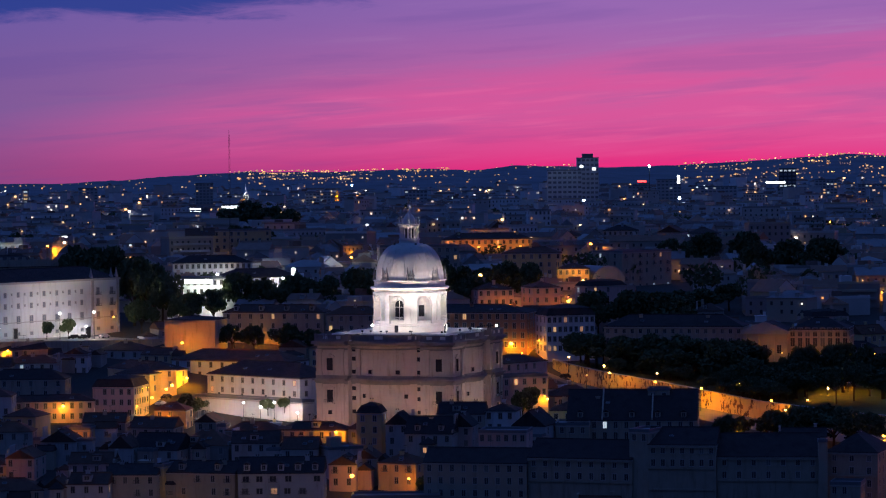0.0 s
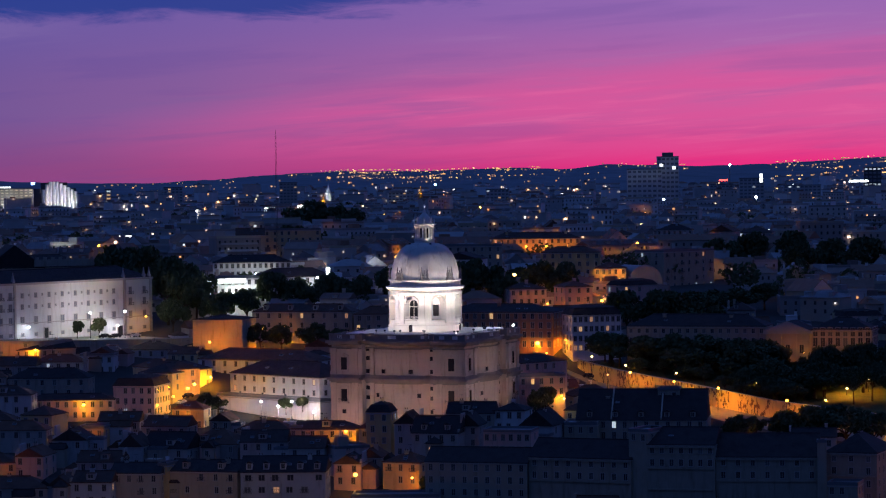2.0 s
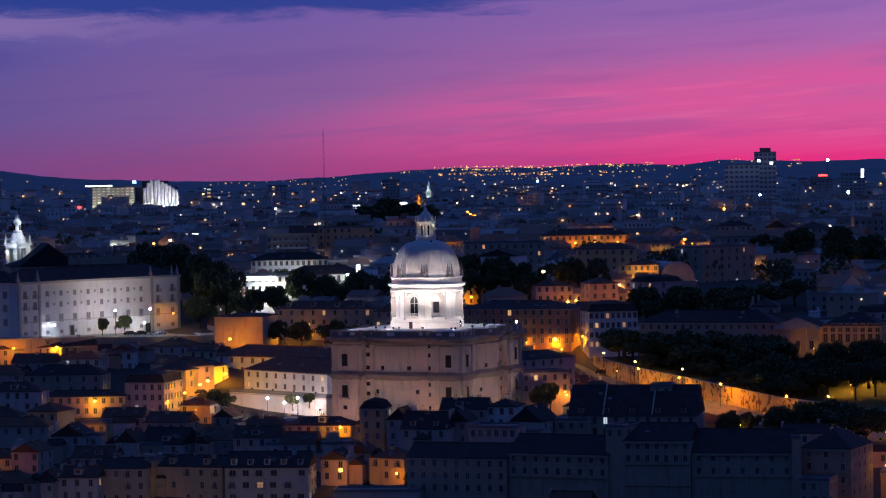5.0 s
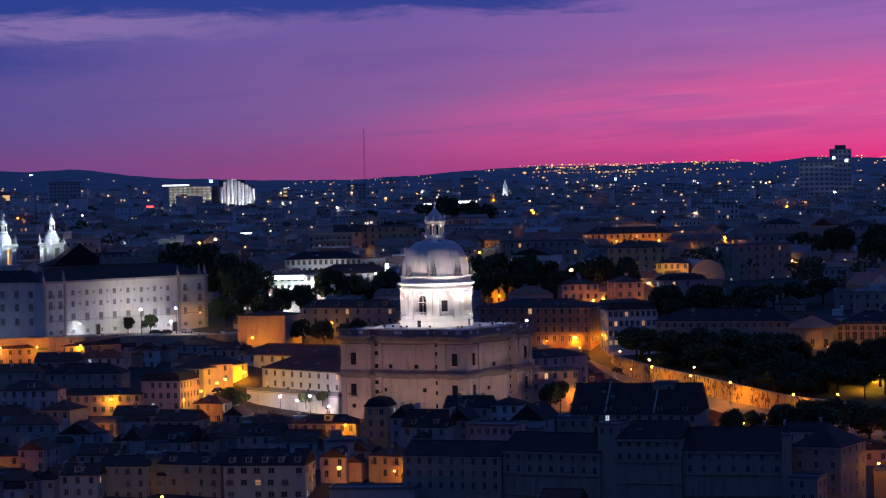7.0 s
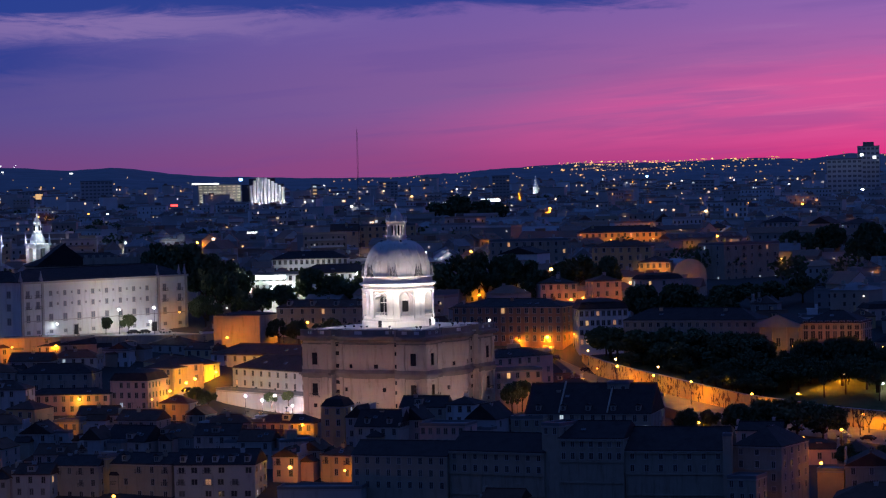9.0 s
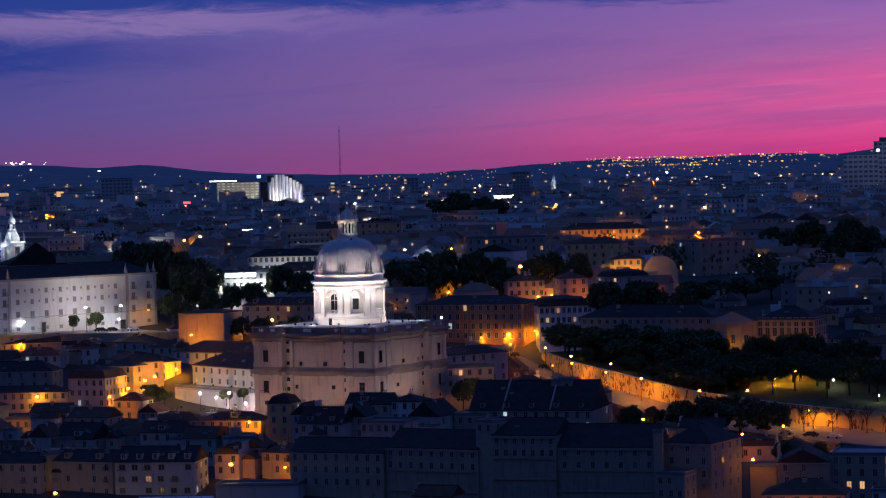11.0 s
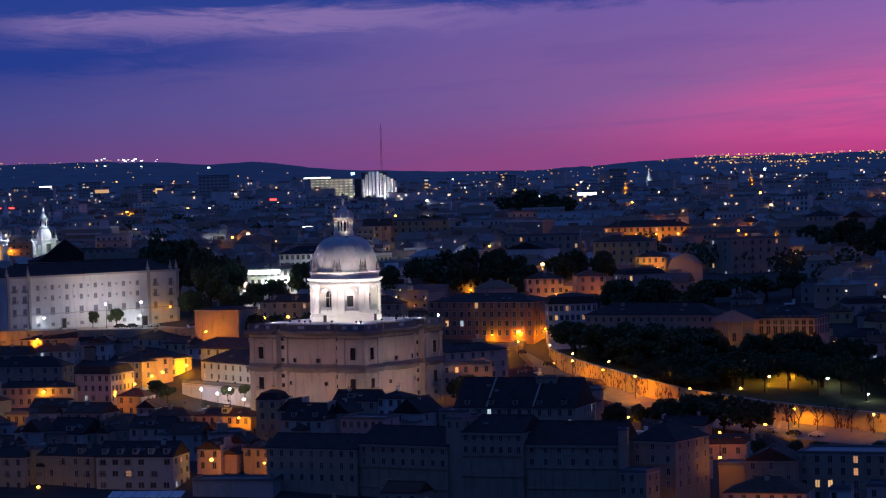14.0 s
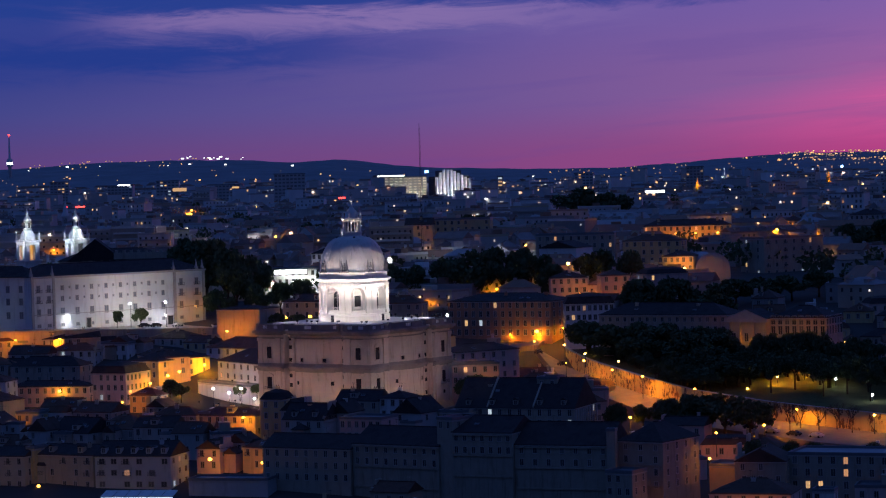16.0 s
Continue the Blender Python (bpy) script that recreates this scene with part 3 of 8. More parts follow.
def house(x, y, rot, w, d, h, base, roof="hip", rh=2.6, wall="plaster", tiles="roof", storeys=3, bays=5, side=3, lit=0.04, label="", chimneys=1, dormers=0, win=(0.95, 1.6), name="house", category="house", cool=0.3, band=True, sill=0.9, low=0.0, balconies=False, pane="glass", right=True, left=True, step=None, ground_windows=True, group="old town houses", rich=False):
    """A building whose street front, w wide, is centred on (x, y) and faces -y turned by rot; d deep, walls h high on base."""
    ob = thing(name, pose(x, y, base, 0, 0, rot), label or "plastered old town house with clay tile roof", category, group)
    loose = group == "old town houses" and not rich and bays < 9
    if loose and wall == "plaster_white" and not label:
        wall = "plaster_grey"
    if loose and roof == "hip" and w < 15 and not label and RNG.random() < 0.6:
        roof = "gable"
    mid = pose(x, y, 0, 0, 0, rot) @ Vector((0, d / 2, 0))
    PLACED.append((mid.x, mid.y, math.hypot(w, d) * 0.42))
    bm = bmesh.new()
    box(bm, -w / 2, w / 2, 0, d, -6.0, h)
    if roof == "gable" and w < d:
        a = [bm.verts.new(p) for p in ((-w / 2, 0.001, h), (w / 2, 0.001, h), (0, 0.001, h + rh - 0.15), (-w / 2, d - 0.001, h), (w / 2, d - 0.001, h), (0, d - 0.001, h + rh - 0.15))]
        bm.faces.new((a[0], a[1], a[2]))
        bm.faces.new((a[4], a[3], a[5]))
    elif roof == "gable":
        a = [bm.verts.new(p) for p in ((-w / 2 + 0.001, 0, h), (-w / 2 + 0.001, d, h), (-w / 2 + 0.001, d / 2, h + rh - 0.15), (w / 2 - 0.001, 0, h), (w / 2 - 0.001, d, h), (w / 2 - 0.001, d / 2, h + rh - 0.15))]
        bm.faces.new((a[1], a[0], a[2]))
        bm.faces.new((a[3], a[4], a[5]))
    part("wall", bm, wall, ob)
    r = part("roof", roof_mesh(roof, w, d, rh, mat=tiles), None, ob)
    r.location.z = h
    if band:
        bm = bmesh.new()
        box(bm, -w / 2 - 0.12, w / 2 + 0.12, -0.14, 0.0, h - 0.45, h - 0.19)
        box(bm, -w / 2 - 0.12, -w / 2, 0.0, d, h - 0.45, h - 0.19)
        box(bm, w / 2, w / 2 + 0.12, 0.0, d, h - 0.45, h - 0.19)
        part("cornice", bm, "trim", ob)
    fl = step or 3.1
    storeys = max(1, min(storeys, int((h + 0.7) / fl)))
    faces = [(bays, w, lambda u: (u, 0.0, 0.0))]
    if right:
        faces.append((side, d, lambda u: (w / 2, d / 2 + u, 90.0)))
    if left:
        faces.append((side, d, lambda u: (-w / 2, d / 2 - u, -90.0)))
    # blank party walls on sides turned away from the river
    turn = pose(0, 0, 0, 0, 0, rot)
    open_sides = [any((turn @ Vector(n)).dot(Vector((vx - x, -800.0 - y, 0))) > 25.0 for vx in (-95.0, 130.0)) for n in ((0, -1, 0), (1, 0, 0), (-1, 0, 0))]
    shown = [open_sides[0]] + ([open_sides[1]] if right else []) + ([open_sides[2]] if left else [])
    for k, (count, span, at) in enumerate(faces):
        if not shown[k]:
            continue
        for s in range(storeys):
            for b in range(count):
                if s == 0 and not ground_windows:
                    continue
                u = (b + 0.5) / count * span - span / 2
                zz = h - (storeys - s) * fl + sill + low
                p = RNG.random()
                kind = pane
                if loose and RNG.random() < 0.13:
                    continue
                if loose:
                    u += RNG.uniform(-0.22, 0.22)
                if p < lit:
                    kind = "lit_cool" if RNG.random() < cool else RNG.choice(("lit", "lit", "lit_dim"))
                elif p > 0.86:
                    kind = "shutter"
                px, py, a = at(u)
                o = part("window", window_mesh(win[0], win[1], kind), None, ob)
                o.location = (px, py, zz)
                o.rotation_euler.z = radians(a)
                if balconies and s > 0 and k == 0 and b % 2 == 0:
                    bl = balcony(win[0] + 0.8, ob)
                    bl.location = (px, py, zz - 0.2)
    for c in range(chimneys):
        u = (c + 0.5) / chimneys * w - w / 2 + RNG.uniform(-0.8, 0.8)
        bm = bmesh.new()
        zt = rh * 0.6 + RNG.uniform(1.0, 1.6)
        box(bm, -0.55, 0.55, -0.3, 0.3, -0.6, zt, 0)
        box(bm, -0.65, 0.65, -0.4, 0.4, zt, zt + 0.18, 0)
        ch = part("chimney", bm, wall, ob)
        ch.location = (u, d * RNG.uniform(0.35, 0.6), h)
        for q in (-0.3, 0.3):
            o = part("chimney_pot", pot_mesh(), None, ch)
            o.location = (q, 0, zt + 0.18)
    if loose and roof in ("hip", "gable") and w < 16 and RNG.random() < 0.45:
        # raised party wall along one side
        sx = RNG.choice((-1, 1))
        bm = bmesh.new()
        box(bm, sx * w / 2 - 0.22, sx * w / 2 + 0.22, 0.05, d - 0.05, h - 1.0, h + 1.0)
        box(bm, sx * w / 2 - 0.21, sx * w / 2 + 0.21, d * 0.28, d * 0.72, h + 1.0, h + rh + 0.6)
        part("party_wall", bm, RNG.choice((wall, "plaster_grey", "plaster_tan")), ob)
    if loose and not label and y < 110:
        # lower annex before the front or at the side, with its own small roof
        for _ in range(RNG.choice((1, 1, 2))):
            aw, ad, ah = RNG.uniform(3.0, min(6.5, w * 0.6)), RNG.uniform(2.5, 4.5), h * RNG.uniform(0.55, 1.05)
            sx = RNG.choice((-1, 0, 1))
            ax, ay = (sx * (w / 2 + aw / 2 - 0.4), RNG.uniform(0.5, 3.0)) if sx else (RNG.uniform(-w / 3, w / 3), -ad + 0.3)
            bm = bmesh.new()
            box(bm, -aw / 2, aw / 2, 0, ad, -6.0, ah)
            an = part("annex", bm, RNG.choice(("plaster", "plaster_grey", "plaster_tan", "plaster_pink")), ob)
            an.location = (ax, ay, 0)
            o = part("annex_roof", roof_mesh(RNG.choice(("gable", "flat", "gable", "hip")), aw, ad, RNG.uniform(1.0, 1.8), mat=RNG.choice(("roof", "roof_dark"))), None, an)
            o.location.z = ah
            if RNG.random() < 0.7:
                part("window", window_mesh(0.9, 1.3, RNG.choice(("glass", "glass", "shutter", "lit_dim" if RNG.random() < 0.4 else "glass"))), None, an).location = (RNG.uniform(-0.8, 0.8), 0, ah - 2.3)
        if roof != "flat" and not dormers and w > 7 and RNG.random() < 0.5:
            bm = bmesh.new()
            zz = RNG.uniform(0.3, 0.7)
            box(bm, -1.1, 1.1, 0.0, 2.4, 0.0, 1.6, 0)
            box(bm, -1.25, 1.25, -0.15, 2.5, 1.6, 1.75, 1)
            o = part("dormer", bm, (wall, tiles), ob)
            part("window", window_mesh(1.2, 0.9, "glass"), None, o).location = (0, 0, 0.45)
            o.location = (RNG.uniform(-w / 5, w / 5), 0.9, h + zz)
    if rich:
        for k in range(3):
            bm = bmesh.new()
            z = h - 0.9 - k * 5.2
            box(bm, -w / 2 - 0.05, w / 2 + 0.05, -0.3, 0.0, z, z + (0.4 if k else 0.3))
            part("string_course", bm, wall, ob)
        for b in range(bays + 1):
            bm = bmesh.new()
            box(bm, -0.24, 0.24, -0.12, 0.0, 0.0, h - 6.1)
            o = part("pilaster", bm, wall, ob)
            o.location.x = max(-w / 2 + 0.3, min(w / 2 - 0.3, b / bays * w - w / 2))
    if roof != "flat" and w > 7:
        for _ in range(RNG.choice((0, 1, 1, 2))):
            o = part("skylight", skylight_mesh(), None, ob)
            run = (d / 2 + 0.4) if w >= d else (w / 2 + 0.4)
            f = RNG.uniform(0.3, 0.6)
            if w >= d and roof != "mansard":
                o.location = (RNG.uniform(-w / 2 + d / 2, w / 2 - d / 2) if roof == "hip" else RNG.uniform(-w / 3, w / 3), -0.4 + run * f, h + rh * f + 0.03)
                o.rotation_euler.x = math.atan2(rh, run)
            else:
                o.location = (0, d * 0.5, h + rh + 0.01)
        o = part("antenna", antenna_mesh(), None, ob)
        o.location = (RNG.uniform(-w / 4, w / 4), d * 0.5, h + rh * 0.8)
        o.rotation_euler.z = RNG.uniform(0, 3)
    for k in range(dormers):
        u = (k + 0.5) / dormers * w - w / 2
        bm = bmesh.new()
        box(bm, -0.75, 0.75, 0.0, 2.0, 0.0, 1.6, 0)
        a = [bm.verts.new(p) for p in ((-0.95, -0.2, 1.6), (0.95, -0.2, 1.6), (0, -0.2, 2.2), (-0.95, 2.4, 1.6), (0.95, 2.4, 1.6), (0, 2.4, 2.2))]
        for f in ((0, 1, 2), (0, 2, 5, 3), (1, 4, 5, 2), (3, 5, 4)):
            bm.faces.new([a[i] for i in f]).material_index = 1
        dm = part("dormer", bm, (wall, tiles), ob)
        part("window", window_mesh(0.8, 1.1, "lit" if RNG.random() < lit * 2 else "glass"), None, dm).location = (0, 0, 0.3)
        dm.location = (u, 0.9, h + (0.3 if roof == "mansard" else 0.5))
    return ob


BALC = {}


def skylight_mesh():
    if "sky" not in BALC:
        bm = bmesh.new()
        cells(bm, (-0.55, -0.47, 0.47, 0.55), (-0.45, -0.38, 0.38, 0.45), ((0.12,) * 3, (0.12, 0.08, 0.12), (0.12,) * 3), ((0,) * 3, (0, 1, 0), (0,) * 3))
        bmesh.ops.rotate(bm, cent=(0, 0, 0), matrix=Matrix.Rotation(radians(-90), 3, "X"), verts=bm.verts)
        BALC["sky"] = mesh_of(bm, "skylight", "zinc", "glass")
    return BALC["sky"]


def antenna_mesh():
    if "ant" not in BALC:
        bm = bmesh.new()
        tube(bm, (0, 0, -0.5), (0, 0, 2.6), 0.04, 0.03, 5)
        tube(bm, (-0.9, 0, 2.4), (0.9, 0, 2.4), 0.025, 0.025, 4)
        for i in range(5):
            tube(bm, (-0.8 + i * 0.4, -0.35, 2.4), (-0.8 + i * 0.4, 0.35, 2.4), 0.015, 0.015, 3)
        BALC["ant"] = mesh_of(bm, "antenna", "metal")
    return BALC["ant"]


def pot_mesh():
    if "pot" not in BALC:
        bm = bmesh.new()
        tube(bm, (0, 0, 0), (0, 0, 0.45), 0.13, 0.11, 6)
        BALC["pot"] = mesh_of(bm, "chimney_pot", "roof")
    return BALC["pot"]



def balcony(w, parent):
    """A stone slab with its iron railing, one connected grille with returns to the wall."""
    key = round(w, 1)
    if key not in BALC:
        bm = bmesh.new()
        box(bm, -w / 2, w / 2, -0.7, 0, 0, 0.14, bevel=0.02)
        slab = mesh_of(bm, "balcony", "trim")
        bm = bmesh.new()
        us = [-0.66]
        for i in range(15):
            u = i * (w + 1.28 - 0.05) / 14
            us += [u - 0.66, u - 0.61]
        us = sorted(set(round(u, 4) for u in us))
        zs = (0.14, 0.2, 1.0, 1.06)

        def at(u, z):
            if u < 0:
                return (-w / 2 + 0.02, -0.02 - (u + 0.66), z)
            if u > w - 0.04:
                return (w / 2 - 0.02, -0.66 + (u - w + 0.04), z)
            return (-w / 2 + 0.02 + u, -0.66, z)

        net = [[bm.verts.new(at(u, z)) for u in us] for z in zs]
        for k in range(3):
            for i in range(len(us) - 1):
                if k != 1 or i % 2 == 0:
                    bm.faces.new((net[k][i], net[k][i + 1], net[k + 1][i + 1], net[k + 1][i]))
        bmesh.ops.solidify(bm, geom=bm.faces[:], thickness=0.03)
        BALC[key] = (slab, mesh_of(bm, "railing", "metal"))
    ob = part("balcony", BALC[key][0], None, parent)
    part("railing", BALC[key][1], None, ob)
    return ob


LAMPS = {}


def lamp_light(loc, power, colour, size=0.25, spot=None, aim=None, blend=0.6):
    d = bpy.data.lights.new("lamp_light", "SPOT" if spot else "POINT")
    d.energy, d.color, d.shadow_soft_size = power, colour, size
    o = new("lamp_light", d)
    if spot:
        d.spot_size, d.spot_blend = radians(spot), blend
        o.matrix_basis = look(loc, aim)
    else:
        o.location = loc
    return o


SODIUM, PALE, LED = (1.0, 0.29, 0.003), (1.0, 0.42, 0.06), (0.80, 0.90, 1.0)


def street_lamp(x, y, z, base, bulb="sodium", power=0.0, r=0.38, colour=None):
    """A lamp post whose lantern hangs at height z over base."""
    key = (bulb, round(r, 2))
    ob = thing("street_lamp", pose(x, y, base), {"led": "lit white street lamp on a steel post", "sodium": "lit sodium street lamp on a steel post"}.get(bulb, "lit warm street lamp on a steel post"), "lamp", "street lamps")
    hgt = z - base
    bm = bmesh.new()
    tube(bm, (0, 0, -0.5), (0, 0, hgt + 0.5), 0.11, 0.06, 6)
    box(bm, -0.2, 0.2, -0.2, 0.2, -0.3, 0.5, 0, taper=0.05)
    tube(bm, (0, 0, hgt + 0.45), (0, -0.8, hgt + 0.5), 0.05, 0.05, 5)
    part("pole", bm, "metal", ob)
    if key not in LAMPS:
        bm = bmesh.new()
        ball(bm, (0, 0, 0), r, 0, 2, 0.8)
        LAMPS[key] = mesh_of(bm, "lantern", bulb)
    ln = part("lantern", LAMPS[key], None, ob)
    ln.location = (0, -0.8, hgt)
    if power:
        at = (x, y - 0.8 - r - 0.5, z)
        lamp_light(at, power * (3.2 if bulb == "sodium" else 1.6 if bulb == "sodium_pale" else 1.0), colour or {"led": LED, "sodium": SODIUM}.get(bulb, PALE), 0.25, None if bulb == "led" else 172, (at[0], at[1] + 0.1, z - 5.0), 0.35)
    return ob


def wall_lamp(x, y, z, power, bulb="sodium", r=0.45, colour=None, off=1.2):
    """A lantern on a bracket, off the wall behind it."""
    ob = thing("wall_lamp", pose(x, y, z), "lit lantern on an iron wall bracket", "lamp", "wall lamps")
    bm = bmesh.new()
    tube(bm, (0, 0, 0.35), (0, off + 0.5, 0.35), 0.05, 0.05, 5)
    tube(bm, (0, 0, 0.05), (0, 0, 0.4), 0.06, 0.06, 5)
    part("bracket", bm, "metal", ob)
    key = (bulb, round(r, 2))
    if key not in LAMPS:
        bm = bmesh.new()
        ball(bm, (0, 0, 0), r, 0, 2, 0.8)
        LAMPS[key] = mesh_of(bm, "lantern", bulb)
    part("lantern", LAMPS[key], None, ob)
    lamp_light((x, y - 0.25, z - r * 0.8 - 0.4), power * (2.5 if bulb == "sodium" else 0.8), colour or {"led": LED, "sodium": SODIUM}.get(bulb, PALE))
    return ob


def crown_mesh(seed, r, h, leaves=1400, size=0.5, flat=1.0, clumps=16):
    """Foliage: leafy clumps with gaps between them, uneven outline."""
    rg = random.Random(seed)
    pts = []
    for c in range(clumps):
        a, e = rg.uniform(0, 2 * math.pi), rg.uniform(-0.35, 1.0)
        k = rg.uniform(0.45, 0.95)
        cc = Vector((math.cos(a) * r * k * math.sqrt(max(0, 1 - e * e * 0.8)), math.sin(a) * r * k * math.sqrt(max(0, 1 - e * e * 0.8)), h * 0.5 + e * h * 0.46 * flat))
        cr = r * rg.uniform(0.26, 0.44)
        for _ in range(leaves // clumps):
            v = Vector((rg.gauss(0, 1), rg.gauss(0, 1), rg.gauss(0, 0.8)))
            v = v.normalized() * cr * rg.uniform(0.55, 1.05)
            pts.append(cc + v)
    verts, faces = [], []
    for p in pts:
        q = Euler((rg.uniform(0, 6.28), rg.uniform(0, 6.28), rg.uniform(0, 6.28))).to_matrix()
        s = size * rg.uniform(0.6, 1.3)
        i = len(verts)
        for u, v in ((-1, -0.1), (0, -0.6), (1, 0.1), (0, 0.6)):
            verts.append(p + q @ Vector((u * s, v * s, 0.12 * s * u * u)))
        faces.append((i, i + 1, i + 2, i + 3))
    me = bpy.data.meshes.new("crown")
    me.from_pydata(verts, [], faces)
    me.materials.append(M["leaf"])
    return me


def trunk_mesh(seed, r, h):
    rg = random.Random(seed)
    bm = bmesh.new()
    tube(bm, (0, 0, -1.0), (0.1, 0.05, h * 0.45), h * 0.035, h * 0.024, 8)
    for k in range(7):
        a = k * 0.9 + rg.uniform(-0.3, 0.3)
        s = rg.uniform(0.4, 0.75)
        z0 = h * rg.uniform(0.3, 0.45)
        e = Vector((math.cos(a) * r * s, math.sin(a) * r * s, h * rg.uniform(0.55, 0.85)))
        m = Vector((0.08, 0.04, z0)).lerp(e, 0.5) + Vector((0, 0, 0.4))
        tube(bm, (0.08, 0.04, z0), m, h * 0.018, h * 0.012, 5)
        tube(bm, m, e, h * 0.012, h * 0.004, 5)
    return mesh_of(bm, "trunk", "bark")


TREES = []


def tree(x, y, base, height, spread, label="dark leafy broadleaf tree", group="park trees"):
    """A broadleaf tree: one of a few grown shapes, turned and scaled."""
    if not TREES:
        for i in range(5):
            t = thing("tree", pose(0, 0, 0), label, "tree", group)
            part("trunk", trunk_mesh(40 + i, 5.0, 10.0), None, t)
            c = part("crown", crown_mesh(70 + i, 5.0, 8.0, 2600, 0.55), None, t)
            c.location.z = 2.6
            TREES.append(t)
        TREES.append(0)
    i = TREES[5]
    TREES[5] += 1
    m = pose(x, y, base, 0, 0, RNG.uniform(0, 360)) @ Matrix.Diagonal((spread / 5.0, spread / 5.0, height / 10.6, 1))
    if i < 5:
        t = TREES[i]
        t.matrix_basis = m
    else:
        src = TREES[i % 5]
        t = copy_thing(src, pose(0, 0, 0))
        t.matrix_basis = m
    return tagged(t, label, "tree", group)

# ---- ground ----
RIDGE_AZ = [-40, -15, -13.5, -12.3, -10, -9, -8.4, -7.6, -7, -6.3, -5.4, -3.5, -1.8, -0.7, 0.2, 1, 2.2, 4, 6, 7, 7.8, 8.5, 10, 11.3, 13, 14, 14.8, 15.6, 40]
RIDGE_Z = [104, 112, 117, 121, 119, 115, 111, 116, 110, 102, 95, 90, 88, 92, 96, 101, 104.5, 103, 107, 102.5, 111, 109, 105.5, 109, 115, 120, 125, 121, 112]
SLOPE_Y = [-1500, -400, -250, -150, -100, -60, -20, 0, 40, 55, 75, 110, 150, 260, 500, 1000, 2500, 3300]
SLOPE_Z = [-30, -26, -16, -6, 0, 4.5, 8, 9.5, 11.2, 12.6, 18, 24.5, 29, 37, 43, 48, 52, 56]


def ground_z(x, y):
    z = float(np.interp(y, SLOPE_Y, SLOPE_Z))
    if y > 2600:
        az = math.degrees(math.atan2(x, y + 800))
        s = min(1.0, max(0.0, (y - 2600) / 1250))
        s = s * s * (3 - 2 * s)
        top = float(np.interp(az, RIDGE_AZ, RIDGE_Z)) + 1.5 * noise.noise((x * 0.02, 0, 0)) + 1.2 * noise.noise((x * 0.07, 3, 0))
        if az < -4:
            # tree tops along the wooded ridge
            top += 3.4 * abs(noise.noise((x * 0.05, 8, 0)))
        z += s * (top - z)
        if y > 3900:
            z -= (y - 3900) * 0.12
    elif y > 400:
        z += 5.0 * noise.noise((x * 0.003, y * 0.003, 0.0))
    return z


def build_ground():
    ys = np.concatenate([np.linspace(-1500, -260, 12), np.linspace(-250, 300, 56), np.linspace(320, 2600, 50), np.linspace(2650, 4180, 52)])
    xs = np.concatenate([np.linspace(-4000, -1600, 9), np.linspace(-1550, -330, 60), np.linspace(-320, 320, 65), np.linspace(330, 1550, 60), np.linspace(1600, 4000, 9)])
    verts = [(float(x), float(y), ground_z(float(x), float(y))) for y in ys for x in xs]
    n = len(xs)
    faces, mats = [], []
    for j in range(len(ys) - 1):
        for i in range(n - 1):
            a = j * n + i
            faces.append((a, a + 1, a + n + 1, a + n))
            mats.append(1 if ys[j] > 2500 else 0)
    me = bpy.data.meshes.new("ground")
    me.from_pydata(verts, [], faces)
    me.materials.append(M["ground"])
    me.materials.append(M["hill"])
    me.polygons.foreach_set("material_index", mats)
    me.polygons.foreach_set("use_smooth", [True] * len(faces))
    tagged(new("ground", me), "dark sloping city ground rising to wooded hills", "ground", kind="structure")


build_ground()

# ---- domed church ----
def church_outline(off=0.0):
    """Plan of the body: four corner towers and four swelling apse fronts, pushed out by off."""
    one = [(-20.6, -20.6), (-11.0, -20.6), (-10.6, -18.7), (-9.2, -18.7)]
    one += [(x, -18.7 - 2.4 * (1 - (x / 9.2) ** 2)) for x in np.linspace(-8.4, 8.4, 13)]
    one += [(9.2, -18.7), (10.6, -18.7), (11.0, -20.6)]
    k = 1 + off / 20.0
    out = []
    for q in range(4):
        c, s = math.cos(q * math.pi / 2), math.sin(q * math.pi / 2)
        out += [((x * c - y * s) * k, (x * s + y * c) * k) for x, y in one]
    return out


def ring_wall(bm, outer, inner, z0, z1, mat=0):
    """A closed wall between two plan outlines."""
    n = len(outer)
    v = [[bm.verts.new((x, y, z)) for x, y in o] for o, z in ((outer, z0), (outer, z1), (inner, z1), (inner, z0))]
    for i in range(n):
        j = (i + 1) % n
        for a, b in ((0, 1), (1, 2), (2, 3), (3, 0)):
            bm.faces.new((v[a][i], v[a][j], v[b][j], v[b][i])).material_index = mat


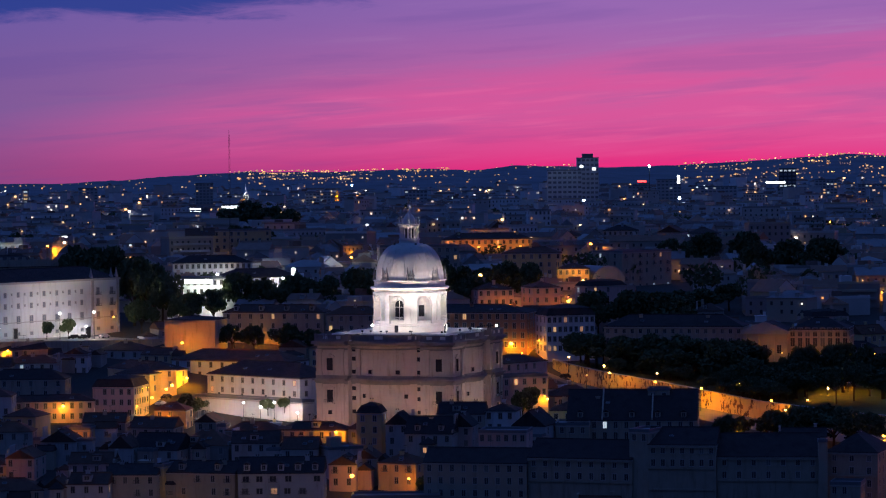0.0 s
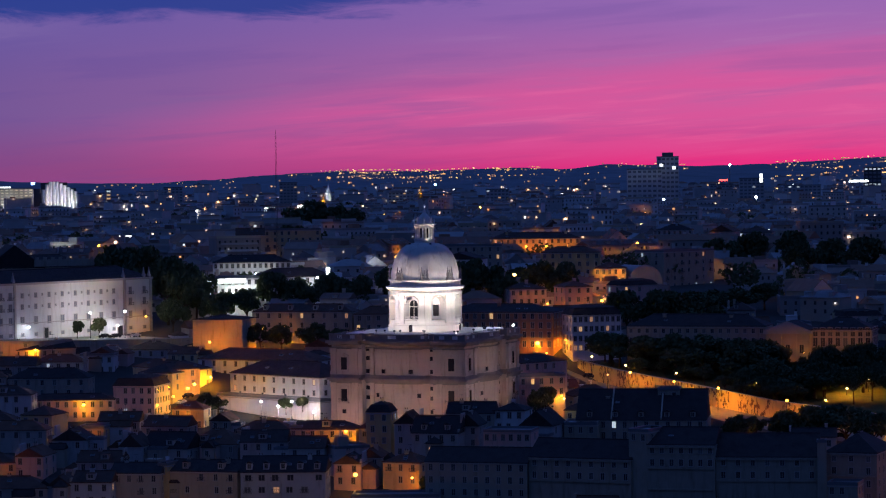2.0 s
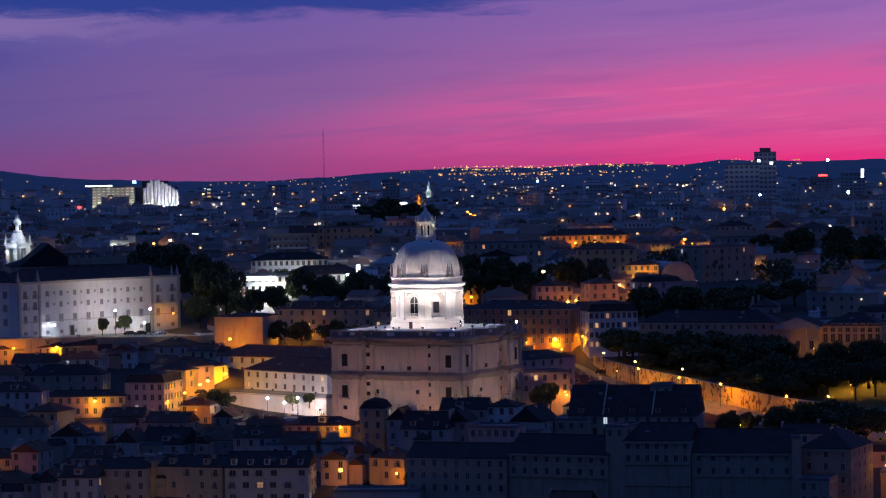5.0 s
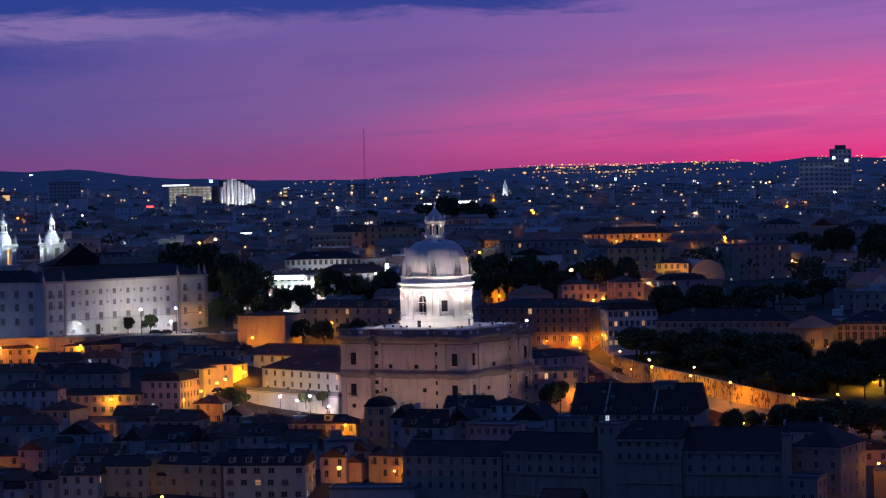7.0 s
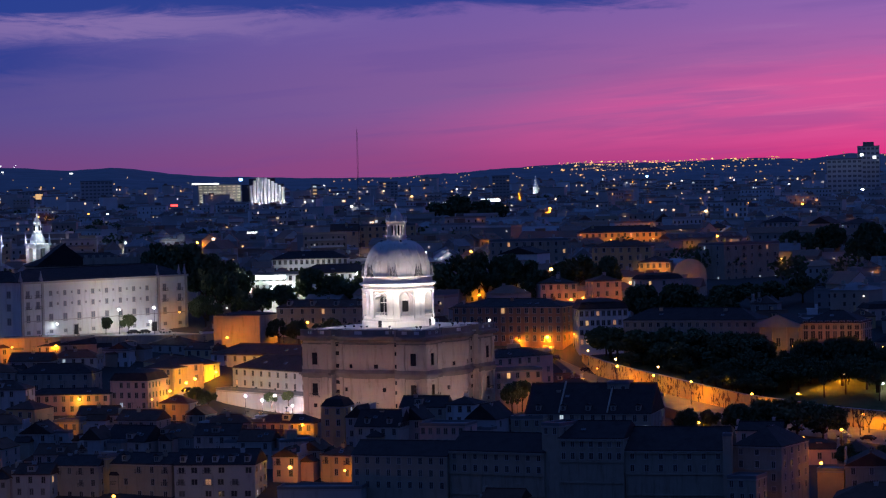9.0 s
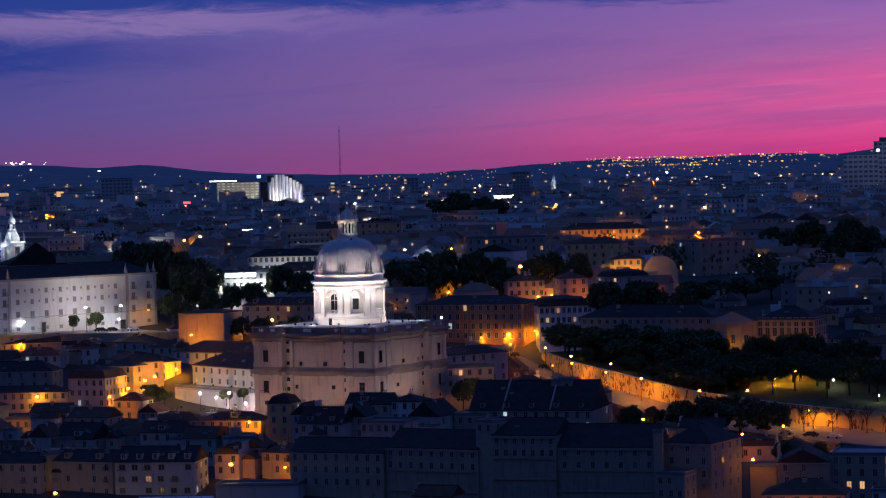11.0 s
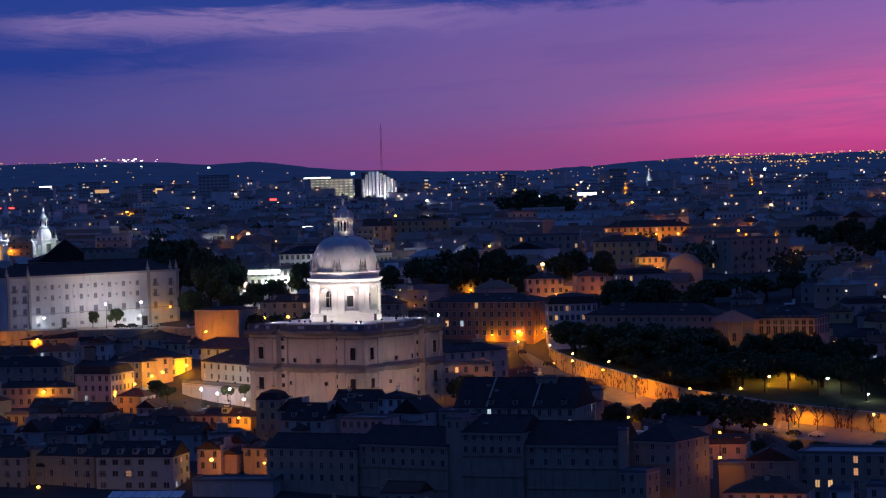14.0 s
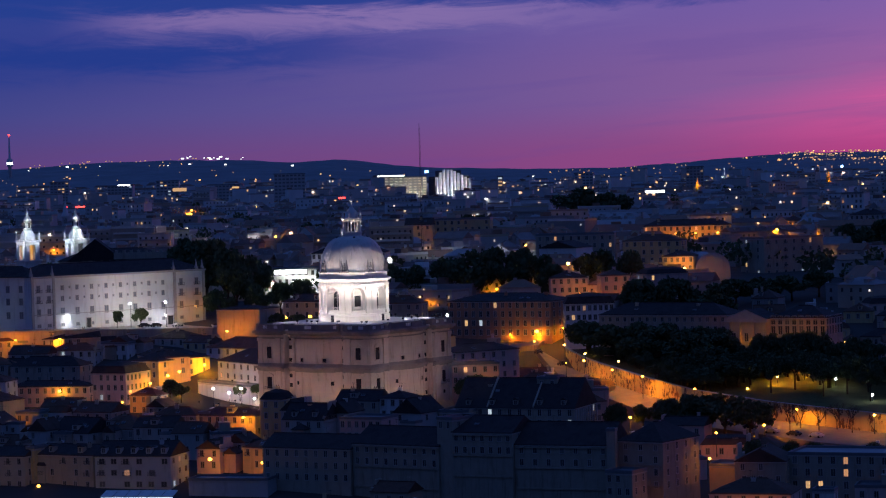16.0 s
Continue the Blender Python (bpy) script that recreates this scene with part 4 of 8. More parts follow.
def build_church():
    ch = thing("domed_church", pose(0, 0, 0, 0, 0, -28.3), "floodlit pale limestone church with drum, dome and lantern", "church")
    # body storeys
    bm = bmesh.new()
    prism(bm, church_outline(0.5), 3.0, 12.5, cap=False)
    prism(bm, church_outline(0.25), 12.5, 13.2)
    part("plinth", bm, "lioz", ch)
    bm = bmesh.new()
    prism(bm, church_outline(), 12.0, 25.0, cap=False)
    part("lower_wall", bm, "lioz", ch)
    bm = bmesh.new()
    for o, a, b in ((0.2, 24.0, 24.5), (0.5, 24.5, 25.0), (1.0, 25.0, 25.6), (0.25, 25.6, 26.5)):
        prism(bm, church_outline(o), a, b)
    # dark stone colour paints the shadow line along the ledge
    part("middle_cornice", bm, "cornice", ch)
    bm = bmesh.new()
    prism(bm, church_outline(-0.1), 26.4, 35.2, cap=False)
    part("upper_wall", bm, "lioz", ch)
    bm = bmesh.new()
    for o, a, b in ((0.25, 33.8, 34.2), (0.6, 34.9, 35.4), (1.2, 35.4, 36.2)):
        prism(bm, church_outline(o), a, b)
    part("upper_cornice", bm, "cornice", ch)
    bm = bmesh.new()
    prism(bm, church_outline(-0.4), 36.2, 36.5)
    part("terrace", bm, "lioz_white", ch)
    bm = bmesh.new()
    prism(bm, church_outline(-2.6), 36.4, 37.6)
    prism(bm, church_outline(-3.2), 37.6, 38.25)
    part("upper_terrace", bm, "lioz_white", ch, "pale raised terrace floor round the drum")
    # solid parapet with pierced bays between its posts
    bm = bmesh.new()
    ring_wall(bm, church_outline(0.3), church_outline(-0.2), 36.2, 36.8)
    ring_wall(bm, church_outline(0.32), church_outline(-0.22), 37.75, 38.05)
    pts, inn = church_outline(0.22), church_outline(-0.12)
    bv = []
    for i in range(len(pts)):
        j = (i + 1) % len(pts)
        (xa, ya), (xb, yb), (xc, yc), (xd, yd) = pts[i], pts[j], inn[j], inn[i]
        d = math.hypot(xb - xa, yb - ya)
        cuts = [(0.0, 0.2, 0), (0.2, 0.38, 1), (0.38, 0.62, 0), (0.62, 0.8, 1), (0.8, 1.0, 0)] if d > 4 else [(0.0, 1.0, 1 if i % 20 in (8, 9, 15, 16) else 0)]
        for u, v, pierced in cuts:
            if pierced:
                n = max(2, int(d * (v - u) / 0.5))
                for k in range(n):
                    f = u + (v - u) * (k + 0.5) / n
                    bv.append(((xa + (xb - xa) * f + xd + (xc - xd) * f) / 2, (ya + (yb - ya) * f + yd + (yc - yd) * f) / 2))
                continue
            q = [bm.verts.new((p[0] + (r[0] - p[0]) * f, p[1] + (r[1] - p[1]) * f, z)) for z in (36.8, 37.75) for p, r, f in ((pts[i], pts[j], u), (pts[i], pts[j], v), (inn[i], inn[j], v), (inn[i], inn[j], u))]
            for f in ((0, 1, 5, 4), (1, 2, 6, 5), (2, 3, 7, 6), (3, 0, 4, 7)):
                bm.faces.new([q[m] for m in f])
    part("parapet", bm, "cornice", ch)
    bm = bmesh.new()
    box(bm, -0.4, 0.4, -0.4, 0.4, 0, 1.75)
    box(bm, -0.5, 0.5, -0.5, 0.5, 1.75, 1.95)
    post = mesh_of(bm, "post", "cornice")
    for i, (x, y) in enumerate(church_outline(0.05)):
        if i % 20 in (0, 1, 4, 16, 19):
            o = part("post", post, None, ch)
            o.location = (x, y, 36.3)
    bm = bmesh.new()
    for x, y in bv:
        lathe(bm, [(0.09, 36.8), (0.17, 37.1), (0.09, 37.45), (0.13, 37.75)], 5, cx=x, cy=y)
    tagged(part("balusters", bm, "lioz_white", ch), kind="stuff")
    # windows and pilasters, four alike sides
    def plain(w, h, t):
        """A single dark opening in a moulded stone frame, set back from the wall face."""
        bm = bmesh.new()
        cells(bm, (-w / 2 - t, -w / 2, w / 2, w / 2 + t), (-t, 0, h, h + t), ((0.3,) * 3, (0.2, 0.015, 0.2), (0.24,) * 3), ((0,) * 3, (0, 1, 0), (0,) * 3))
        return mesh_of(bm, "window", "lioz", "dark_glass")

    tall = plain(1.9, 3.5, 0.3)
    small = plain(1.25, 1.15, 0.16)
    bm = bmesh.new()
    a = [bm.verts.new(p) for p in ((-1.5, -0.45, 0), (1.5, -0.45, 0), (1.5, -0.45, 0.3), (0, -0.45, 1.0), (-1.5, -0.45, 0.3), (-1.5, 0.1, 0), (1.5, 0.1, 0), (1.5, 0.1, 0.3), (0, 0.1, 1.0), (-1.5, 0.1, 0.3))]
    for f in ((0, 1, 2, 3, 4), (5, 6, 1, 0), (1, 6, 7, 2), (2, 7, 8, 3), (3, 8, 9, 4), (4, 9, 5, 0)):
        bm.faces.new([a[i] for i in f])
    hood = mesh_of(bm, "window_hood", "lioz")
    bm = bmesh.new()
    box(bm, -1.6, 1.6, -1.0, 0.1, -0.35, -0.05, 0)
    box(bm, -1.6, 1.6, -1.0, -0.94, 0.85, 0.95, 1)
    for i in range(13):
        box(bm, -1.57 + i * 0.26, -1.53 + i * 0.26, -0.98, -0.94, -0.05, 0.85, 1)
    balc = mesh_of(bm, "balcony", "lioz", "metal")
    pil = {}
    for z0, z1 in ((13.2, 24.2), (26.5, 34.0)):
        bm = bmesh.new()
        box(bm, -0.75, 0.75, -0.28, 0.1, z0 + 1.0, z1 - 1.0)
        box(bm, -0.9, 0.9, -0.4, 0.1, z0, z0 + 1.0)
        box(bm, -0.95, 0.95, -0.45, 0.1, z1 - 1.0, z1)
        pil[z0] = mesh_of(bm, "pilaster", "lioz")
    for q in range(4):
        rq = Matrix.Rotation(q * math.pi / 2, 4, "Z")

        def put(me, name, x, y, z, turn=0.0):
            o = part(name, me, None, ch)
            o.matrix_basis = rq @ pose(x, y, z, 0, 0, turn)
            return o

        for s in (-1, 1):
            put(tall, "window", s * 16.6, -20.5, 27.9)
            put(tall, "window", s * 16.6, -20.6, 18.9)
            put(hood, "window_hood", s * 16.6, -20.5, 31.7)
            put(hood, "window_hood", s * 16.6, -20.6, 22.7)
            put(balc, "balcony", s * 16.6, -20.6, 18.7)
            put(small, "window", s * 16.6, -20.6, 15.4)
            for z in (33.2, 30.6, 26.9, 22.2, 19.4, 15.6):
                put(small, "window", s * 9.95, -18.65 if z > 26 else -18.7, z)
            put(small, "window", s * 4.2, -20.62, 27.0, s * 13)
            put(small, "window", s * 6.3, -19.95, 20.2, s * 19)
            for z0 in pil:
                put(pil[z0], "pilaster", s * 19.8, -20.58, 0)
                put(pil[z0], "pilaster", s * 13.0, -20.58, 0)
                put(pil[z0], "pilaster", s * 8.3, -19.1, 0, s * 25)
        xs = np.linspace(-6.6, 6.6, 9)
        for z in (32.6, 22.6):
            bm = bmesh.new()
            for a, b in zip(xs, xs[1:]):
                ya, yb = -18.9 - 2.4 * (1 - (a / 9.2) ** 2), -18.9 - 2.4 * (1 - (b / 9.2) ** 2)
                p = [bm.verts.new(v) for v in ((a, ya, z), (b, yb, z), (b, yb, z + 0.35), (a, ya, z + 0.35), (a, ya + 0.4, z), (b, yb + 0.4, z), (b, yb + 0.4, z + 0.35), (a, ya + 0.4, z + 0.35))]
                bm.faces.new((p[0], p[1], p[2], p[3]))
                bm.faces.new((p[3], p[2], p[6], p[7]))
                bm.faces.new((p[4], p[5], p[1], p[0]))
            o = part("panel_moulding", bm, "lioz", ch)
            o.matrix_basis = rq

    # drum: recessed arched bays pressed into the wall
    bm = bmesh.new()
    na, zs = 288, np.linspace(36.4, 50.0, 52)

    def radius(a, z):
        if z < 40.6:
            return 10.75 if z < 40.0 else 10.45
        k = (a + 22.5) % 45 - 22.5
        x = abs(radians(k)) * 10.0
        if x < 1.75 and 41.6 < z < 46.4 + math.sqrt(max(0.0, 1.75**2 - x * x)):
            return 8.0
        if x < 2.15 and z < 46.4 + math.sqrt(max(0.0, 2.15**2 - x * x)) + 0.1:
            return 10.3
        return 10.05

    rings = [[bm.verts.new((radius(360 * i / na, z) * math.cos(2 * math.pi * i / na), radius(360 * i / na, z) * math.sin(2 * math.pi * i / na), z)) for i in range(na)] for z in zs]
    for ra, rb in zip(rings, rings[1:]):
        for i in range(na):
            j = (i + 1) % na
            bm.faces.new((ra[i], ra[j], rb[j], rb[i]))
    drum = part("drum", bm, "lioz_white", ch)
    bm = bmesh.new()
    box(bm, -0.42, 0.42, -0.55, 0.2, 41.6, 47.6)
    box(bm, -0.55, 0.55, -0.7, 0.2, 40.6, 41.6)
    box(bm, -0.55, 0.55, -0.68, 0.2, 47.6, 48.0)
    box(bm, -0.5, 0.5, -0.62, 0.2, 48.0, 48.8)
    dp = mesh_of(bm, "pilaster", "lioz_white")
    bm = bmesh.new()
    box(bm, -1.2, -0.95, -0.3, 0.1, 0, 3.9, 0)
    box(bm, 0.95, 1.2, -0.3, 0.1, 0, 3.9, 0)
    box(bm, -1.25, 1.25, -0.4, 0.1, 3.6, 4.2, 0)
    box(bm, -1.25, 1.25, -0.4, 0.1, -0.3, 0.35, 0)
    box(bm, -0.95, 0.95, -0.1, 0.1, 0.35, 3.6, 1)
    framed = mesh_of(bm, "window", "lioz_white", "dark_glass")
    bm = bmesh.new()
    # arched glazed door that fills the niche
    arch = [(-1.3, 0.0), (1.3, 0.0)] + [(1.3 * math.cos(t), 4.3 + 1.3 * math.sin(t)) for t in np.linspace(0, math.pi, 13)]
    ring = [(-1.5, 0.0), (1.5, 0.0)] + [(1.5 * math.cos(t), 4.3 + 1.5 * math.sin(t)) for t in np.linspace(0, math.pi, 13)]
    va = [bm.verts.new((x, -0.1, z)) for x, z in arch]
    vb = [bm.verts.new((x, -0.22, z)) for x, z in arch]
    vc = [bm.verts.new((x, -0.22, z)) for x, z in ring]
    vd = [bm.verts.new((x, 0.1, z)) for x, z in ring]
    bm.faces.new(va).material_index = 1
    for i in range(1, len(arch)):
        j = (i + 1) % len(arch)
        for a, b in ((va, vb), (vb, vc), (vc, vd)):
            bm.faces.new((a[i], a[j], b[j], b[i]))
    box(bm, -0.07, 0.07, -0.16, -0.1, 0, 5.5, 0)
    box(bm, -1.3, 1.3, -0.16, -0.1, 3.6, 3.75, 0)
    tall_dark = mesh_of(bm, "window", "lioz_white", "dark_glass")
    bm = bmesh.new()
    box(bm, -1.9, 1.9, -1.6, -1.25, 0, 0.2, 0)
    box(bm, -1.9, 1.9, -1.5, -1.35, 0.85, 1.0, 0)
    for i in range(10):
        box(bm, -1.75 + i * 0.38, -1.63 + i * 0.38, -1.48, -1.37, 0.2, 0.85, 0)
    rail = mesh_of(bm, "balcony_rail", "lioz_white")
    for k in range(8):
        a = k * 45.0
        for da in (-19.6, -15.2, 15.2, 19.6):
            o = part("pilaster", dp, None, ch)
            o.matrix_basis = pose(0, 0, 0, 0, 0, a + da) @ pose(0, -10.0, 0)
        o = part("window", framed if k % 2 else tall_dark, None, ch)
        o.matrix_basis = pose(0, 0, 0, 0, 0, a) @ pose(0, -8.05, 42.3 if k % 2 else 41.7)
        if k % 2 == 0:
            o = part("balcony_rail", rail, None, ch)
            o.matrix_basis = pose(0, 0, 0, 0, 0, a) @ pose(0, -8.7, 41.65)
        if k % 2 == 0:
            bm = bmesh.new()
            box(bm, -0.55, 0.55, -0.06, 0.1, 0, 2.0, 0)
            o = part("service_door", bm, "dark_glass", ch)
            o.matrix_basis = pose(0, 0, 0, 0, 0, a) @ pose(0, -10.76, 38.25)
    bm = bmesh.new()
    lathe(bm, [(10.0, 48.7), (10.7, 48.8), (10.75, 49.5), (10.35, 49.55), (10.35, 50.1), (10.9, 50.2), (11.35, 50.7), (11.4, 51.0), (10.6, 51.2), (10.3, 51.2)], 96, smooth=False)
    part("drum_cornice", bm, "lioz_white", ch)
    bm = bmesh.new()
    lathe(bm, [(10.25, 51.1), (10.25, 52.6), (10.55, 52.7), (10.55, 53.0), (9.9, 53.1), (9.5, 53.1)], 96, smooth=False)
    part("attic_ring", bm, "lioz_white", ch)
    # dome with ribs
    bm = bmesh.new()
    n = 22
    prof = [(2.7 + 7.2 * math.cos(t * math.pi / 2) ** 0.86, 53.0 + 10.4 * math.sin(t * math.pi / 2) ** 1.02) for t in (i / n for i in range(n + 1))]
    lathe(bm, prof, 96)
    part("dome", bm, "dome_stone", ch)
    for k in range(16):
        a = 360 / 16 * k + 11.25
        bm = bmesh.new()
        wd = 0.28
        vs = [[bm.verts.new((s * wd * (0.45 + 0.55 * (r / 9.9)), -(r + o), z + o * 0.4)) for s, o in ((-1, -0.05), (-0.8, 0.06), (0.8, 0.06), (1, -0.05))] for r, z in prof]
        for ra, rb in zip(vs, vs[1:]):
            for i in range(3):
                bm.faces.new((ra[i], ra[i + 1], rb[i + 1], rb[i]))
        o = part("rib", bm, "dome_stone", ch)
        o.rotation_euler.z = radians(a)
    # carved pinnacles round the foot of the dome
    bm = bmesh.new()
    for cx, k in ((-0.8, 1.0), (0.8, 1.0), (0.0, 0.75)):
        lathe(bm, [(0.5 * k, 53.0), (0.52 * k, 53.6), (0.28 * k, 53.9), (0.44 * k, 54.4), (0.3 * k, 55.0 * 1.0), (0.16 * k, 55.9), (0.03, 53.0 + 3.9 * k)], 8, cx=cx, cy=-10.2)
    box(bm, -1.5, 1.5, -10.7, -9.7, 52.9, 53.25)
    # same shade-darkened stone, so they stand out against the lit dome
    pin = mesh_of(bm, "pinnacle", "cornice")
    for k in range(8):
        o = part("pinnacle", pin, None, ch)
        o.rotation_euler.z = radians(22.5 + 45 * k)
    # lantern
    bm = bmesh.new()
    lathe(bm, [(2.9, 62.8), (3.25, 63.0), (3.25, 63.4), (2.9, 63.6), (2.9, 64.3), (3.1, 64.4), (3.1, 64.7), (1.6, 64.75)], 32, smooth=False)
    lathe(bm, [(1.5, 64.6), (1.5, 68.2)], 16)
    lathe(bm, [(1.5, 68.0), (2.9, 68.05), (2.9, 68.5), (3.2, 68.7), (3.2, 69.0), (2.4, 69.05), (0.5, 69.1)], 32, smooth=False)
    lathe(bm, [(2.0, 69.05), (2.0, 69.5), (1.85, 70.3), (1.4, 71.2), (0.8, 71.9), (0.45, 72.3), (0.5, 72.7), (0.25, 73.0), (0.2, 73.6), (0.45, 73.9), (0.45, 74.3), (0.12, 74.6), (0.02, 75.2)], 16)
    lan = part("lantern", bm, "lioz_white", ch)
    bm = bmesh.new()
    lathe(bm, [(0.42, 64.7), (0.42, 65.0), (0.3, 65.1), (0.27, 67.6), (0.4, 67.8), (0.42, 68.05)], 8, cy=-2.5)
    col = mesh_of(bm, "column", "lioz_white")
    bm = bmesh.new()
    lathe(bm, [(0.3, 69.0), (0.34, 69.4), (0.16, 69.6), (0.28, 70.0), (0.1, 70.5), (0.02, 71.2)], 6, cy=-2.85)
    urn = mesh_of(bm, "urn", "lioz_white")
    bm = bmesh.new()
    box(bm, -0.52, 0.52, -1.62, -1.4, 64.9, 67.9)
    slot = mesh_of(bm, "opening", "dark_glass")
    for k in range(8):
        for nm, me, da in (("column", col, 12), ("column", col, -12), ("urn", urn, 22.5), ("opening", slot, 0)):
            o = part(nm, me, None, lan)
            o.rotation_euler.z = radians(45 * k + da)
    bm = bmesh.new()
    tube(bm, (0, 0, 74.8), (0, 0, 76.8), 0.1, 0.08, 6)
    box(bm, -0.55, 0.55, -0.07, 0.07, 75.8, 76.0)
    part("cross", bm, "metal", ch)
    return ch


build_church()


def flood(loc, aim, power, colour, spot=80, r=0.3, stand=0.9):
    """A floodlight on a short stand, with the lamp that it holds."""
    ob = thing("floodlight", pose(*loc), "white floodlight on a short steel stand", "floodlight", "church floodlights")
    bm = bmesh.new()
    box(bm, -0.3, 0.3, -0.2, 0.2, -0.35, 0.1, 0)
    tube(bm, (0, 0, -stand), (0, 0, -0.3), 0.06, 0.06, 5)
    part("housing", bm, "metal", ob)
    d = (Vector(aim) - Vector(loc)).normalized()
    lamp_light(tuple(Vector(loc) + d * 0.5), power, colour, r, spot, aim)


for k in range(16):
    # drum floods in a ring on the terrace, farther out over the corner towers
    a = radians(-28.3 - 90 + 22.5 * k)
    far = (18.2, 19.6, 24.5, 19.6)[k % 4]
    ca, sa = math.cos(a), math.sin(a)
    flood((far * ca, far * sa, 39.1), (8.0 * ca, 8.0 * sa, 46.5), 1200 * ((far - 10.0) / 14.5) ** 1.7, (1.0, 0.87, 0.82), 100)
    if k % 2 == 0:
        # tighter floods that reach the dome over the drum cornice
        far += 0.9
        flood((far * ca + 1.4 * sa, far * sa - 1.4 * ca, 39.1), (4.5 * ca, 4.5 * sa, 59.0), 21000 if k % 4 else 10500, (1.0, 0.87, 0.82), 62, 0.25)
# ground floods close under the walls: distance along each of the two visible fronts, and off it
for u, v, side, pw in ((-17, -29, 0, 2700), (-9, -30, 0, 2500), (0, -30, 0, 2500), (9, -30, 0, 2500), (17, -29, 0, 2700), (-17, -29, 1, 2500), (-8, -30, 1, 2300), (2, -30, 1, 2300), (12, -30, 1, 2100), (19, -29, 1, 1900), (8, -29, 3, 1500), (16, -29, 3, 1500)):
    m = pose(0, 0, 0, 0, 0, -28.3 + 90 * side)
    flood(tuple(m @ Vector((u, v, 8.6))), tuple(m @ Vector((u, -20.6, 17.0))), pw * 0.52, (1.0, 0.56, 0.41), 92)
for side in (0, 1):
    # floods on tall masts, lighting both storeys from farther off
    m = pose(0, 0, 0, 0, 0, -28.3 + 90 * side)
    for u in (-15, 0, 15):
        flood(tuple(m @ Vector((u, -39, 17.0))), tuple(m @ Vector((u, -20.6, 26.0))), 1900, (1.0, 0.56, 0.43), 88, 0.3, 14.0)
for k in range(4):
    a = radians(-28.3 + 45 + 90 * k)
    flood((4.6 * math.cos(a), 4.6 * math.sin(a), 63.4), (1.0 * math.cos(a), 1.0 * math.sin(a), 69.0), 200, (1.0, 0.90, 0.82), 100, 0.15)
# low white lamps on the terrace floor behind the parapet
for u, v, side in ((-17, -16.5, 0), (-6, -15.5, 0), (6, -15.5, 0), (17, -16.5, 0), (8, -15.5, 1), (17, -16.5, 1)):
    p = pose(0, 0, 0, 0, 0, -28.3 + 90 * side) @ Vector((u, v, 39.0))
    flood(tuple(p), (p.x * 0.8, p.y * 0.8, 37.6), 1100, (1.0, 0.93, 0.86), 150, 0.03)

# ---- foreground terraces ----
house(3.0, -108.5, -20.0, 26.3, 13.0, 12.7, -2.0, wall="plaster_tan", roof="gable", rh=3.2, tiles="roof_dark", storeys=3, bays=9, side=3, lit=0.0, chimneys=0, label="white rendered house with a dark tiled hip roof")
house(27.9, -118.0, -26.6, 26.8, 16.0, 15.4, -3.2, wall="palace_stone", roof="gable", rh=4.0, tiles="roof_dark", storeys=2, bays=9, side=2, lit=0.0, chimneys=0, rich=True, label="long stone-trimmed palace wing in dusk shade")
house(41.6, -124.5, -35.5, 5.2, 10.0, 22.9, -3.9, wall="palace_stone", roof="flat", storeys=1, bays=2, side=2, lit=0.0, chimneys=0, label="raised flat-topped block of the palace")
house(51.5, -128.5, -17.6, 16.6, 16.0, 20.4, -4.4, wall="palace_stone", roof="gable", rh=3.6, tiles="roof_dark", storeys=2, bays=7, side=2, lit=0.0, chimneys=0, rich=True, label="palace wing with attic windows")
house(72.0, -133.0, -13.9, 25.0, 17.0, 18.0, -5.0, wall="palace_stone", roof="gable", rh=5.0, tiles="roof_dark", storeys=2, bays=7, side=2, lit=0.0, chimneys=0, rich=True, label="palace wing with tall dark roof")
house(91.8, -137.0, -28.0, 12.8, 18.0, 19.4, -5.4, wall="palace_stone", roof="hip", rh=4.2, tiles="roof_dark", storeys=4, bays=3, side=4, lit=0.02, chimneys=0, rich=True, label="tan palace end pavilion with stone cornice")
house(86.9, -148.5, -24.1, 7.3, 8.0, 14.2, -6.8, wall="palace_stone", roof="flat", storeys=3, bays=3, side=2, lit=0.0, chimneys=0, label="low annexe with three attic windows")
house(84.5, -137.5, -12.0, 2.2, 2.2, 22.6, -6.0, roof="flat", storeys=1, bays=0, side=0, chimneys=0, wall="plaster_tan", band=False, label="tall rendered chimney stack of the palace", name="chimney_stack", category="chimney")
house(118.5, -152.0, -11.5, 20.0, 14.0, 9.6, -7.2, wall="plaster_pink", roof="hip", rh=3.0, tiles="roof", storeys=3, bays=6, side=2, lit=0.05, label="pale house with lamplit front")
house(111.4, -123.0, -17.4, 6.7, 9.0, 9.8, -3.8, wall="plaster_ochre", roof="flat", storeys=3, bays=0, side=0, lit=0.0, chimneys=0, label="ochre party wall lit by a street lamp")
house(121.0, -127.0, -9.0, 12.8, 14.0, 11.7, -4.2, wall="palace_stone", roof="gable", rh=3.2, storeys=4, bays=3, side=2, lit=0.04, label="grey rendered house with gable roof")
house(142.2, -126.0, -15.8, 29.4, 16.0, 12.7, -4.1, wall="palace_stone", roof="flat", storeys=4, bays=9, side=2, lit=0.2, cool=0.0, label="grey apartment house with some lit arched windows", win=(1.1, 1.8), chimneys=0)
house(135.8, -165.5, -11.3, 5.1, 5.0, 12.8, -8.5, wall="plaster_white", roof="flat", storeys=1, bays=2, side=1, lit=0.0, chimneys=0, label="small white rooftop hut")
